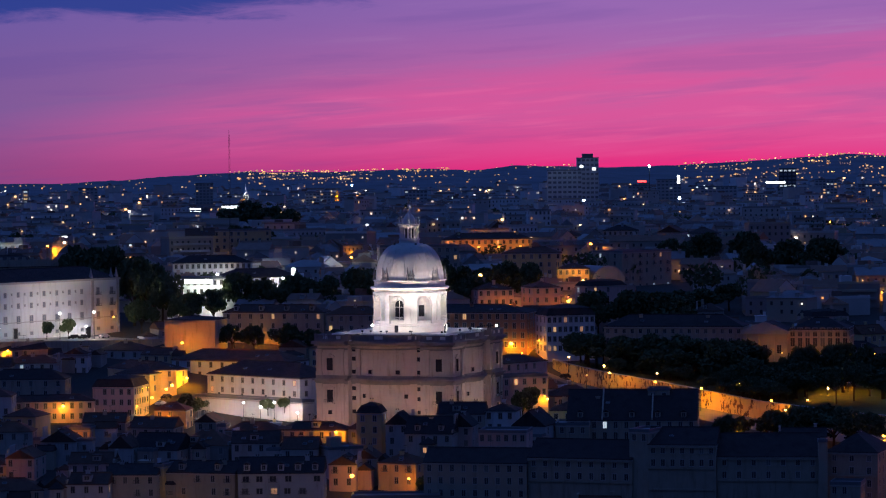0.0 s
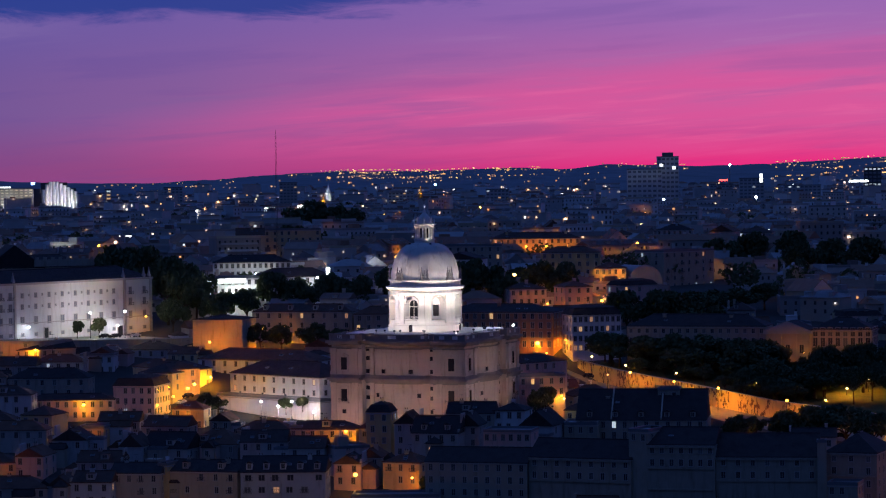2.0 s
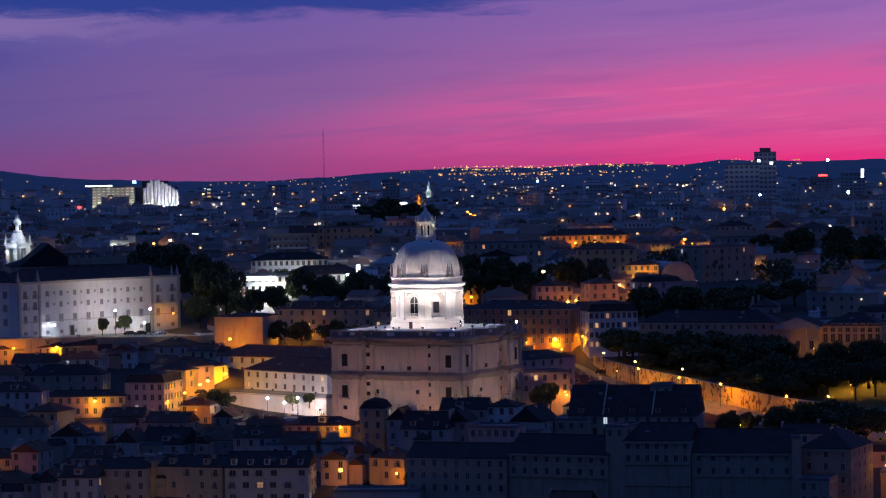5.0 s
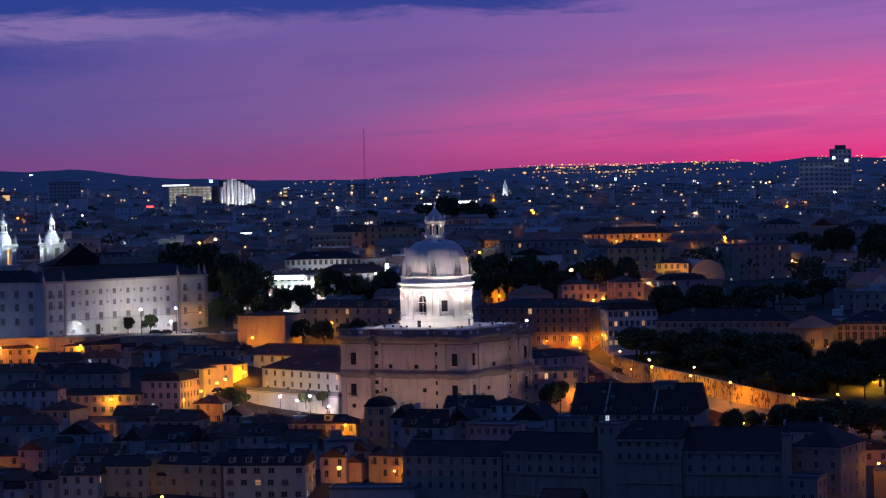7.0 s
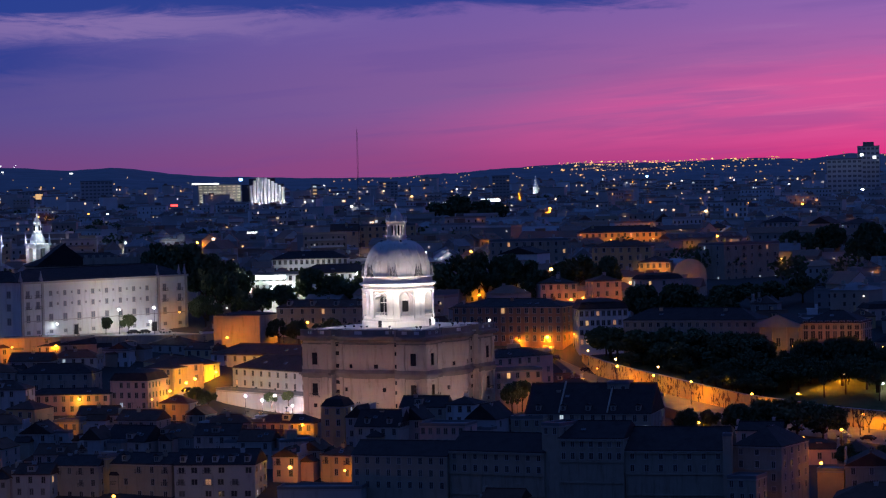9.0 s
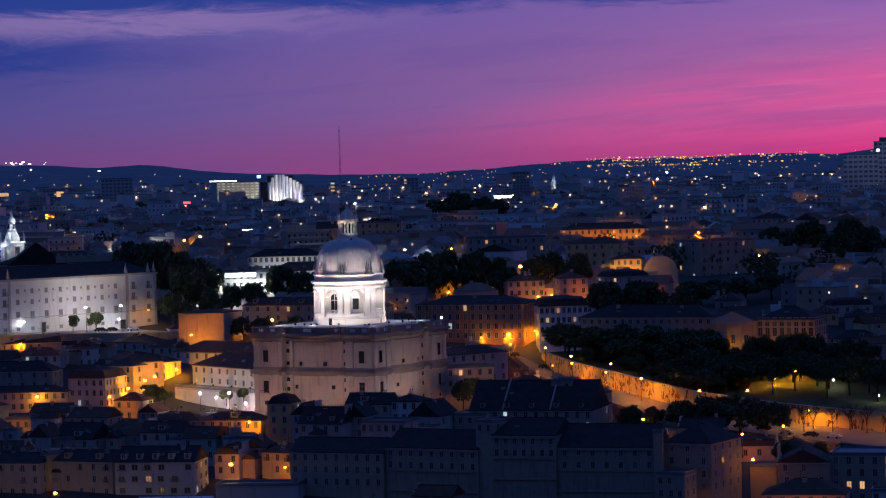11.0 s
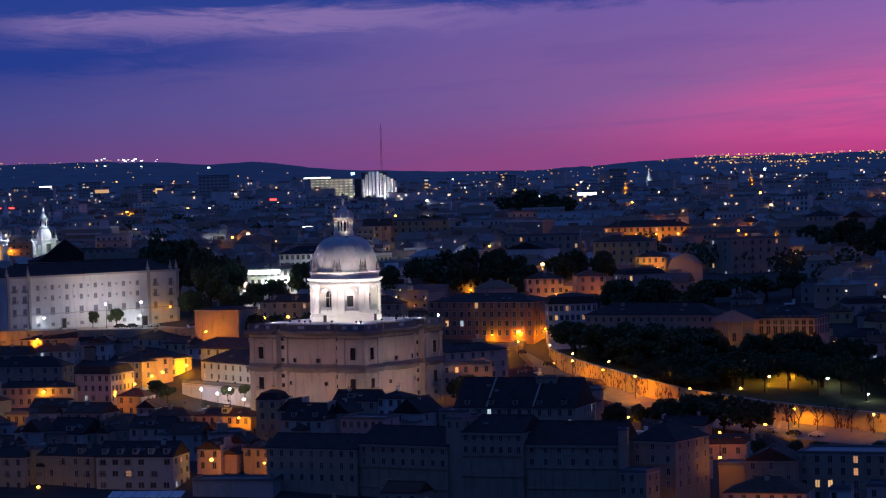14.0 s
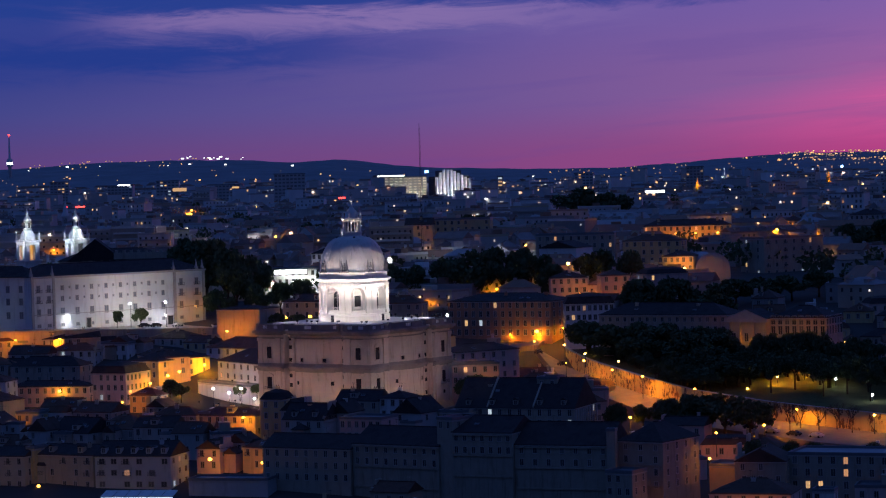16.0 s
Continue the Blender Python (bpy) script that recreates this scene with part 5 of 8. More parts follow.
house(-45.1, -101.5, -8.1, 21.4, 14.0, 9.8, -1.2, wall="plaster_grey", roof="gable", rh=3.4, tiles="roof_dark", storeys=5, bays=6, side=3, lit=0.07, balconies=True, step=3.05, dormers=5, chimneys=3, label="white apartment house with balconies and dark roof", win=(1.5, 1.4))
house(-65.4, -95.5, -21.5, 19.1, 12.0, 9.1, -0.5, wall="plaster_tan", roof="gable", rh=2.4, tiles="roof_dark", dormers=2, chimneys=3, storeys=5, bays=5, side=2, lit=0.04, balconies=True, step=3.2)
house(-82.2, -95.5, -13.3, 13.0, 11.0, 9.0, -0.5, wall="plaster", roof="gable", rh=2.2, balconies=True, chimneys=2, tiles="roof_dark", storeys=5, bays=4, side=2, lit=0.03, step=3.1)
house(-75.3, -93.5, -23.5, 2.5, 8.0, 10.4, -0.3, wall="plaster_ochre", roof="flat", storeys=5, bays=1, side=1, lit=0.0, chimneys=0)
house(-101.1, -97.5, -10.0, 5.8, 10.0, 6.7, -0.7, roof="hip", rh=2.4, storeys=4, bays=2, side=2, lit=0.12, balconies=True)
house(-93.2, -99.0, -11.2, 10.3, 10.0, 7.7, -0.9, wall="plaster_white", roof="hip", rh=2.4, storeys=4, bays=3, side=2, lit=0.06)
house(-114.1, -96.0, -5.7, 20.3, 10.0, 6.0, -0.6, roof="hip", rh=2.6, storeys=4, bays=6, side=2, lit=0.08)
house(-110.5, -63.0, -15.5, 7.5, 11.0, 7.0, 3.2, wall="plaster_pink", roof="gable", rh=2.2, storeys=4, bays=3, side=2, lit=0.0, label="pink house with a small pediment")
house(-121.4, -60.5, -3.9, 14.6, 10.0, 5.0, 3.4, wall="plaster_ochre", roof="hip", rh=2.6, storeys=3, bays=6, side=2, lit=0.05, label="ochre house in the glow of a street lamp")
house(-92.1, -67.0, -9.8, 11.8, 10.0, 6.0, 2.7, roof="hip", rh=2.5, storeys=3, bays=4, side=2, lit=0.08)
house(-96.0, -21.0, -14.9, 7.8, 8.0, 6.6, 6.9, wall="plaster_ochre", roof="flat", storeys=3, bays=3, side=2, lit=0.0, chimneys=0, label="ochre house lit by a street lamp")
house(-100.7, -46.0, -12.3, 9.4, 10.0, 8.0, 4.7, wall="plaster_white", roof="gable", rh=3.0, storeys=3, bays=2, side=2, lit=0.0)
house(-84.3, -53.0, -18.4, 6.3, 9.0, 7.2, 4.1, wall="plaster_white", roof="gable", rh=3.2, storeys=3, bays=2, side=2, lit=0.1, cool=1.0)
house(-75.4, -51.0, -26.2, 13.6, 12.0, 6.1, 4.3, roof="gable", rh=4.0, tiles="roof_dark", storeys=3, bays=3, side=2, lit=0.03)
house(-62.8, -49.0, -22.5, 15.7, 12.0, 6.6, 4.5, roof="hip", rh=3.6, storeys=3, bays=4, side=2, lit=0.03)
house(-75.5, -24.0, -17.7, 13.1, 10.0, 7.2, 6.7, roof="hip", rh=2.6, storeys=3, bays=4, side=2, lit=0.05)
house(-88.4, -13.0, -9.7, 11.9, 9.0, 7.2, 7.5, roof="hip", rh=2.4, storeys=3, bays=4, side=2, lit=0.06)
house(-116.5, -25.0, -6.6, 17.3, 9.0, 7.2, 6.6, roof="hip", rh=2.4, storeys=3, bays=5, side=2, lit=0.04)
house(-128.0, -6.0, -5.7, 20.2, 9.0, 7.0, 8.1, roof="hip", rh=2.4, storeys=3, bays=5, side=2, lit=0.04)
house(-69.0, 14.5, -18.2, 9.6, 7.0, 6.5, 9.1, wall="plaster_ochre", roof="hip", rh=2.0, storeys=2, bays=3, side=2, lit=0.0, chimneys=0, label="small ochre pavilion with hip roof")
house(-59.8, -9.0, -18.7, 6.2, 8.0, 6.1, 7.8, roof="hip", rh=2.2, storeys=2, bays=2, side=2, lit=0.05)
house(-48.3, -36.0, -15.7, 14.8, 8.0, 8.1, 5.6, wall="plaster_tan", roof="hip", rh=2.0, storeys=3, bays=5, side=1, lit=0.05)
house(-32.2, -39.0, -18.2, 19.2, 8.0, 8.3, 5.3, wall="plaster_ochre", roof="hip", rh=2.0, storeys=3, bays=7, side=2, lit=0.08)
house(-48.8, -59.0, -9.2, 12.6, 9.0, 8.7, 3.6, roof="hip", rh=2.8, storeys=3, bays=4, side=2, lit=0.03)
house(-37.6, -67.0, -12.1, 9.5, 9.0, 8.5, 2.7, roof="hip", rh=2.8, storeys=3, bays=3, side=2, lit=0.03)
house(-28.0, -85.0, -16.4, 7.1, 9.0, 8.0, 0.7, wall="plaster_pink", roof="gable", rh=2.2, storeys=3, bays=2, side=2, lit=0.04, balconies=True)
house(-21.8, -79.0, -18.4, 6.3, 9.0, 8.2, 1.4, wall="plaster_tan", roof="hip", rh=2.2, storeys=4, bays=2, side=1, lit=0.1, balconies=True)
house(-14.2, -87.0, -33.7, 10.8, 9.0, 8.4, 0.5, wall="plaster_ochre", roof="hip", rh=2.2, storeys=4, bays=3, side=2, lit=0.08, balconies=True, label="ochre house lit by a wall lantern")
house(-17.3, -48.0, -16.9, 6.9, 8.0, 14.1, 4.5, wall="plaster_ochre", roof="mansard", rh=2.8, tiles="roof_dark", storeys=3, bays=2, side=2, lit=0.1, label="narrow ochre house with dark mansard roof")
house(-4.0, -72.0, -18.3, 12.7, 11.0, 12.8, 2.1, roof="gable", rh=4.2, tiles="roof_dark", storeys=3, bays=4, side=2, lit=0.08, dormers=2)
house(-10.3, -55.0, -17.9, 6.5, 9.0, 12.2, 3.9, wall="plaster_white", roof="gable", rh=3.0, tiles="roof_dark", storeys=3, bays=2, side=2, lit=0.0)
house(13.8, -84.0, -18.6, 12.6, 10.0, 15.0, 0.8, wall="plaster_pink", roof="flat", storeys=4, bays=6, side=1, lit=0.0, chimneys=0, label="pink attic storey with a row of windows")
house(5.0, -67.0, -18.2, 6.4, 10.0, 13.5, 2.7, roof="gable", rh=3.2, tiles="roof_dark", storeys=3, bays=2, side=2, lit=0.05)
house(18.1, -51.5, -19.9, 8.8, 9.0, 14.6, 4.2, wall="plaster_white", roof="hip", rh=1.8, tiles="roof_dark", storeys=3, bays=3, side=2, lit=0.0, label="white house with small square windows")
house(7.7, -49.5, -13.4, 13.0, 10.0, 13.6, 4.4, roof="gable", rh=2.8, tiles="roof_dark", storeys=3, bays=4, side=2, lit=0.04, chimneys=2)
house(23.9, -64.0, -25.7, 9.2, 12.0, 12.6, 3.0, wall="plaster_white", roof="gable", rh=4.0, tiles="roof_dark", storeys=3, bays=2, side=2, lit=0.0)
office = house(53.2, -58.0, -14.0, 35.0, 20.0, 10.8, 5.2, roof="gable", rh=7.6, tiles="roof_dark", wall="plaster_tan", storeys=3, bays=12, side=9, lit=0.05, cool=1.0, win=(1.0, 2.0), chimneys=2, dormers=5, label="large dark office block with a pitched roof")
for u in (-8.0, 5.5):
    # thin rendered fire walls standing over the roof slope
    bm = bmesh.new()
    a = [bm.verts.new((u + du, v, z)) for du in (-0.2, 0.2) for v, z in ((-0.1, 10.4), (10.0, 18.2), (10.0, 19.0), (-0.1, 11.3))]
    for f in ((3, 2, 1, 0), (4, 5, 6, 7), (0, 1, 5, 4), (1, 2, 6, 5), (2, 3, 7, 6), (3, 0, 4, 7)):
        bm.faces.new([a[k] for k in f])
    part("fire_wall", bm, "plaster_tan", office)
for k in range(10):
    bm = bmesh.new()
    box(bm, 17.5, 17.8, 0.4 + k * 2.1, 1.0 + k * 2.1, -4.0, 10.3)
    part("pilaster", bm, "trim", office)
house(36.5, -60.0, -14.0, 9.0, 12.0, 11.0, 4.2, roof="flat", wall="palace_stone", storeys=3, bays=3, side=2, lit=0.0, chimneys=0, label="lower flat-roofed wing of the office block")
house(62.0, -52.0, -14.0, 6.0, 7.0, 2.6, 20.8, roof="flat", wall="palace_stone", storeys=1, bays=2, side=1, lit=0.0, chimneys=0, label="stair hut on the office block", name="roof_hut", category="hut", band=False)
house(-17.4, -111.5, -7.9, 21.8, 9.0, 5.2, -2.4, wall="plaster_grey", roof="flat", storeys=1, bays=0, side=0, lit=0.0, chimneys=0, label="low plain rendered block with flat roof")

# ---- slope beside the church ----
house(-42.7, 50.0, -50.7, 41.4, 16.0, 11.5, 11.1, wall="plaster_white", roof="hip", rh=4.0, storeys=4, bays=9, side=3, lit=0.16, cool=0.2, chimneys=0, step=3.2, win=(1.0, 1.5), label="white convent wing with lit windows and tiled roof", group="")
house(-45.0, 37.0, -48.5, 45.4, 5.0, 6.3, 10.1, wall="plaster_white", roof="flat", storeys=2, bays=0, side=0, chimneys=0, label="pale terrace wall below the convent", name="terrace_wall", category="wall")
house(-48.6, 83.0, -37.1, 43.1, 14.0, 6.7, 18.5, wall="plaster_white", roof="hip", rh=3.2, storeys=3, bays=10, side=3, lit=0.0, chimneys=0, label="long white cloister building")
house(-67.6, 69.0, 60.6, 25.3, 12.0, 7.8, 15.4, wall="plaster_ochre", roof="hip", rh=2.6, storeys=4, bays=4, side=3, lit=0.02, label="ochre house lit by street lamps")
house(-80.1, 72.0, -57.8, 23.6, 10.0, 7.8, 16.2, wall="plaster_ochre", roof="hip", rh=2.4, storeys=4, bays=3, side=2, lit=0.0, label="ochre house on the lamplit street")
house(-85.2, 36.0, -18.2, 12.8, 15.0, 11.0, 10.0, wall="plaster_pink", roof="mansard", rh=3.4, tiles="roof_dark", storeys=3, bays=5, side=6, lit=0.03, dormers=3, label="pale pink house with dark mansard roof")
house(-103.9, 33.5, -2.2, 26.0, 8.0, 7.5, 9.9, wall="plaster_pink", roof="hip", rh=1.6, tiles="roof_dark", storeys=2, bays=10, side=2, lit=0.06, chimneys=0, label="long low house lit by a wall lantern")
house(-123.7, 23.0, -6.4, 17.9, 10.0, 10.6, 9.5, wall="plaster_white", roof="hip", rh=2.4, storeys=3, bays=6, side=2, lit=0.0)
house(-98.1, 95.0, -10.5, 11.0, 9.0, 6.1, 20.7, wall="plaster_white", roof="flat", storeys=4, bays=4, side=2, lit=0.06, chimneys=0, label="white house with flat roof")
house(-91.2, 103.0, 69.2, 10.7, 8.0, 4.9, 22.2, wall="plaster_pink", roof="gable", rh=2.0, storeys=4, bays=1, side=2, lit=0.0)
house(-110.0, 87.0, -7.4, 15.6, 8.0, 6.3, 19.2, wall="plaster_white", roof="hip", rh=2.2, storeys=3, bays=5, side=2, lit=0.05, cool=1.0)
house(-123.7, 81.0, -8.1, 14.1, 9.0, 6.8, 18.1, wall="plaster_white", roof="gable", rh=2.6, storeys=3, bays=4, side=2, lit=0.03, cool=1.0)
house(-135.2, 61.0, -5.5, 21.0, 9.0, 9.7, 13.2, roof="hip", rh=2.4, storeys=3, bays=5, side=2, lit=0.05)
house(-111.7, 58.0, -9.3, 24.8, 10.0, 10.0, 12.4, roof="hip", rh=2.8, tiles="roof_dark", storeys=3, bays=6, side=2, lit=0.02)
house(-59.2, 119.0, -20.2, 17.4, 14.0, 12.2, 24.5, wall="plaster_tan", roof="hip", rh=1.0, tiles="roof_dark", storeys=4, bays=0, side=0, lit=0.0, chimneys=0, label="plain tan block lit by a sodium lamp")
house(-30.6, 134.0, -19.9, 35.3, 10.0, 11.8, 26.2, wall="plaster_tan", roof="hip", rh=2.4, storeys=3, bays=9, side=2, lit=0.08, dormers=4)
house(-4.3, 119.0, -6.0, 19.1, 10.0, 13.0, 24.5, wall="plaster_tan", roof="hip", rh=2.4, storeys=3, bays=6, side=2, lit=0.1)
house(32.6, 111.0, -20.9, 39.2, 18.0, 14.2, 23.6, wall="brick_render", roof="hip", rh=2.4, tiles="roof_dark", storeys=4, bays=14, side=4, lit=0.06, win=(1.1, 1.9), chimneys=3, label="long lamplit apartment house with stone window surrounds")
house(64.4, 97.0, 7.0, 16.5, 13.0, 15.9, 21.1, wall="plaster_white", roof="mansard", rh=3.4, tiles="roof_dark", storeys=4, bays=9, side=3, lit=0.08, dormers=5, label="white house with dormered mansard roof")
house(90.0, 58.0, -21.3, 44.1, 14.0, 22.5, 12.4, wall="plaster_tan", roof="hip", rh=3.4, tiles="roof_dark", storeys=3, bays=17, side=2, lit=0.0, chimneys=2, group="", rich=True, label="long classical palace front with stone cornice")
house(132.6, 41.5, -22.1, 18.6, 14.0, 23.7, 10.3, wall="plaster_tan", roof="hip", rh=3.4, tiles="roof_dark", storeys=2, bays=8, side=6, lit=0.0, chimneys=1, group="", win=(1.3, 2.6), rich=True, label="lamplit end of the classical palace")
house(37.2, 29.0, 38.2, 22.6, 11.0, 16.8, 9.7, wall="plaster_pink", roof="hip", rh=2.0, tiles="roof_dark", storeys=3, bays=6, side=3, lit=0.0, chimneys=0, label="low pink wing beside the church")
house(35.0, 10.0, 15.4, 15.0, 8.0, 14.5, 8.9, wall="plaster_pink", roof="flat", storeys=2, bays=5, side=2, lit=0.05, chimneys=0, label="pink terrace building beside the church")
house(-122.2, 101.0, 10.4, 11.1, 9.0, 6.9, 21.8, wall="plaster_white", roof="hip", rh=2.2, tiles="roof_dark", storeys=3, bays=4, side=2, lit=0.04)
house(-111.0, 106.0, 19.7, 11.9, 9.0, 5.9, 22.8, roof="gable", rh=2.4, tiles="roof_dark", storeys=3, bays=4, side=2, lit=0.04, cool=1.0)
house(-82.8, 112.0, -29.2, 16.4, 12.0, 3.8, 23.7, roof="hip", rh=2.4, tiles="roof_dark", storeys=3, bays=4, side=2, lit=0.0)
house(-141.6, 93.5, 9.4, 18.3, 9.0, 8.3, 20.4, roof="hip", rh=2.4, storeys=3, bays=6, side=2, lit=0.04)
house(-70.8, 102.0, -23.3, 10.1, 9.0, 4.4, 22.0, wall="plaster_ochre", roof="hip", rh=2.0, storeys=3, bays=3, side=2, lit=0.0)

# ---- upper town ----
house(88.2, 156.0, 29.2, 16.4, 8.0, 15.9, 28.4, wall="plaster_pink", roof="mansard", rh=2.2, tiles="roof_dark", storeys=3, bays=3, side=2, lit=0.2, cool=0.6)
house(134.0, 309.0, 36.9, 30.0, 16.0, 14.8, 37.2, wall="plaster_tan", roof="flat", storeys=6, bays=7, side=2, lit=0.08, chimneys=0, label="apartment slab with balconies", balconies=True)
house(159.5, 291.0, 6.9, 16.7, 10.0, 2.2, 36.8, wall="plaster_pink", roof="hip", rh=2.4, storeys=4, bays=6, side=2, lit=0.0, label="pink house lit by a street lamp")
house(-44.2, 275.0, 0.0, 30.3, 12.0, 14.7, 36.4, wall="plaster_white", roof="hip", rh=2.6, tiles="roof_dark", storeys=3, bays=14, side=2, lit=0.0, chimneys=0, label="long white floodlit hospital wing")
house(-51.6, 202.0, 10.4, 22.1, 12.0, 15.5, 31.8, wall="plaster_white", roof="flat", storeys=3, bays=9, side=2, lit=0.0, chimneys=0, label="white floodlit pavilion with light strip")
house(-29.6, 214.0, 7.8, 29.6, 14.0, 14.5, 32.7, wall="plaster_white", roof="hip", rh=3.0, tiles="roof_dark", storeys=3, bays=10, side=2, lit=0.0, chimneys=0, label="white wing with dark hip roof")
house(38.5, 297.5, -17.9, 16.3, 18.0, 13.5, 36.9, wall="plaster_white", roof="gable", rh=2.6, tiles="roof_dark", storeys=3, bays=0, side=0, lit=0.0, chimneys=0, label="long white building with blank gable")
house(43.3, 330.0, 0.0, 32.8, 12.0, 17.0, 37.8, wall="plaster_tan", roof="flat", storeys=4, bays=10, side=2, lit=0.09, chimneys=0, label="tan apartment slab with some lit windows")
house(78.5, 260.0, -10.0, 23.1, 12.0, 17.4, 36.0, wall="plaster_ochre", roof="hip", rh=2.2, storeys=3, bays=7, side=2, lit=0.05)
house(117.0, 600.0, 0.0, 10.2, 14.0, 14.0, 43.0, wall="plaster_pink", roof="gable", rh=4.0, storeys=3, bays=2, side=2, lit=0.02)
house(185.1, 502.5, -26.3, 11.3, 14.0, 14.1, 42.0, wall="plaster_pink", roof="gable", rh=3.0, storeys=4, bays=1, side=3, lit=0.05)
house(-21.0, 480.0, 0.0, 26.5, 14.0, 18.5, 41.5, wall="plaster_ochre", roof="flat", storeys=4, bays=8, side=2, lit=0.06, chimneys=0)
house(-40.7, 470.0, 0.0, 13.2, 10.0, 17.0, 41.2, wall="plaster_ochre", roof="gable", rh=3.0, storeys=3, bays=3, side=2, lit=0.06)


def build_round_hall():
    """A hall whose pale end wall closes a barrel roof."""
    ob = thing("round_gabled_hall", pose(102.8, 229.5, 33.8, 0, 0, 13.2), "pale hall with a round-headed blank end wall", "hall")
    PLACED.append((104, 240, 11))
    w, h, d = 13.4, 9.0, 20.0
    arc = [(w / 2 * math.cos(t), h + 6.2 * math.sin(t)) for t in np.linspace(0, math.pi, 17)]
    out = [(w / 2, -6.0)] + arc + [(-w / 2, -6.0)]
    bm = bmesh.new()
    a = [bm.verts.new((x, 0, z)) for x, z in out]
    b = [bm.verts.new((x, 0.6, z)) for x, z in out]
    bm.faces.new(a[::-1])
    for k in range(len(out)):
        m = (k + 1) % len(out)
        bm.faces.new((a[k], a[m], b[m], b[k]))
    bm.faces.new(b)
    part("end_wall", bm, "plaster_grey", ob)
    bm = bmesh.new()
    for s in (-1, 1):
        box(bm, min(s * w / 2, s * (w / 2 - 0.5)), max(s * w / 2, s * (w / 2 - 0.5)), 0.6, d, -6, h)
    part("side_wall", bm, "plaster_tan", ob)
    bm = bmesh.new()
    r = [[bm.verts.new((x * 0.97, y, h + (z - h) * 0.96)) for x, z in arc] for y in (0.6, d)]
    for k in range(16):
        bm.faces.new((r[0][k], r[0][k + 1], r[1][k + 1], r[1][k]))
    bm.faces.new(r[1][::-1])
    part("barrel_roof", bm, "zinc", ob)


build_round_hall()
house(89.5, 231.0, -9.6, 12.0, 12.0, 14.1, 33.9, wall="plaster_ochre", roof="hip", rh=2.2, storeys=3, bays=5, side=2, lit=0.0, chimneys=1, label="ochre house glowing in lamplight")
house(87.0, 432.0, 0.0, 39.9, 12.0, 15.2, 40.3, wall="plaster_ochre", roof="hip", rh=2.6, storeys=2, bays=14, side=2, lit=0.03, chimneys=3, label="long ochre terrace in lamplight")
house(135.5, 486.0, 0.0, 10.6, 12.0, 13.9, 41.6, wall="plaster_ochre", roof="hip", rh=2.2, storeys=3, bays=4, side=2, lit=0.1, chimneys=1, label="ochre house glowing in lamplight")
house(84.2, 332.0, 0.0, 4.3, 10.0, 14.5, 37.8, wall="plaster_ochre", roof="flat", storeys=4, bays=1, side=2, lit=0.0, chimneys=0, label="narrow ochre party wall in lamplight")
house(172.2, 800.0, 0.0, 12.6, 14.0, 19.2, 45.0, wall="plaster_white", roof="flat", storeys=6, bays=5, side=2, lit=0.12, chimneys=0, label="tall pale apartment block")
house(172.4, 558.0, -12.7, 18.2, 14.0, 13.6, 42.6, wall="plaster_white", roof="hip", rh=2.6, tiles="roof_dark", storeys=4, bays=7, side=2, lit=0.06, cool=1.0)
house(204.7, 517.5, -17.8, 16.4, 14.0, 12.9, 42.2, roof="hip", rh=2.6, storeys=4, bays=6, side=2, lit=0.12, cool=0.7)
house(51.8, 177.0, 8.6, 13.4, 12.0, 12.8, 30.0, wall="plaster_pink", roof="hip", rh=2.2, storeys=3, bays=5, side=2, lit=0.05, label="pink house behind the apartment house")
house(69.0, 171.0, 11.1, 10.4, 12.0, 14.0, 29.5, wall="plaster_pink", roof="hip", rh=2.0, storeys=2, bays=3, side=2, lit=0.0, label="pink house lit by a street lamp")

# ---- monastery on the upper square ----
def sheet(name, rows, mat, label, category, kind="structure", thick=0.35):
    """A paved or planted sheet over a net of places (rows of equal length), with an edge skirt below."""
    bm = bmesh.new()
    vs = [[bm.verts.new(p) for p in r] for r in rows]
    for ra, rb in zip(vs, vs[1:]):
        for i in range(len(ra) - 1):
            bm.faces.new((ra[i], ra[i + 1], rb[i + 1], rb[i]))
    edge = vs[0] + [r[-1] for r in vs[1:]] + vs[-1][-2::-1] + [r[0] for r in vs[-2:0:-1]]
    low = [bm.verts.new(v.co - Vector((0, 0, thick))) for v in edge]
    for i in range(len(edge)):
        j = (i + 1) % len(edge)
        bm.faces.new((edge[j], edge[i], low[i], low[j]))
    bmesh.ops.recalc_face_normals(bm, faces=bm.faces)
    return tagged(new(name, mesh_of(bm, name, mat)), label, category, kind=kind)


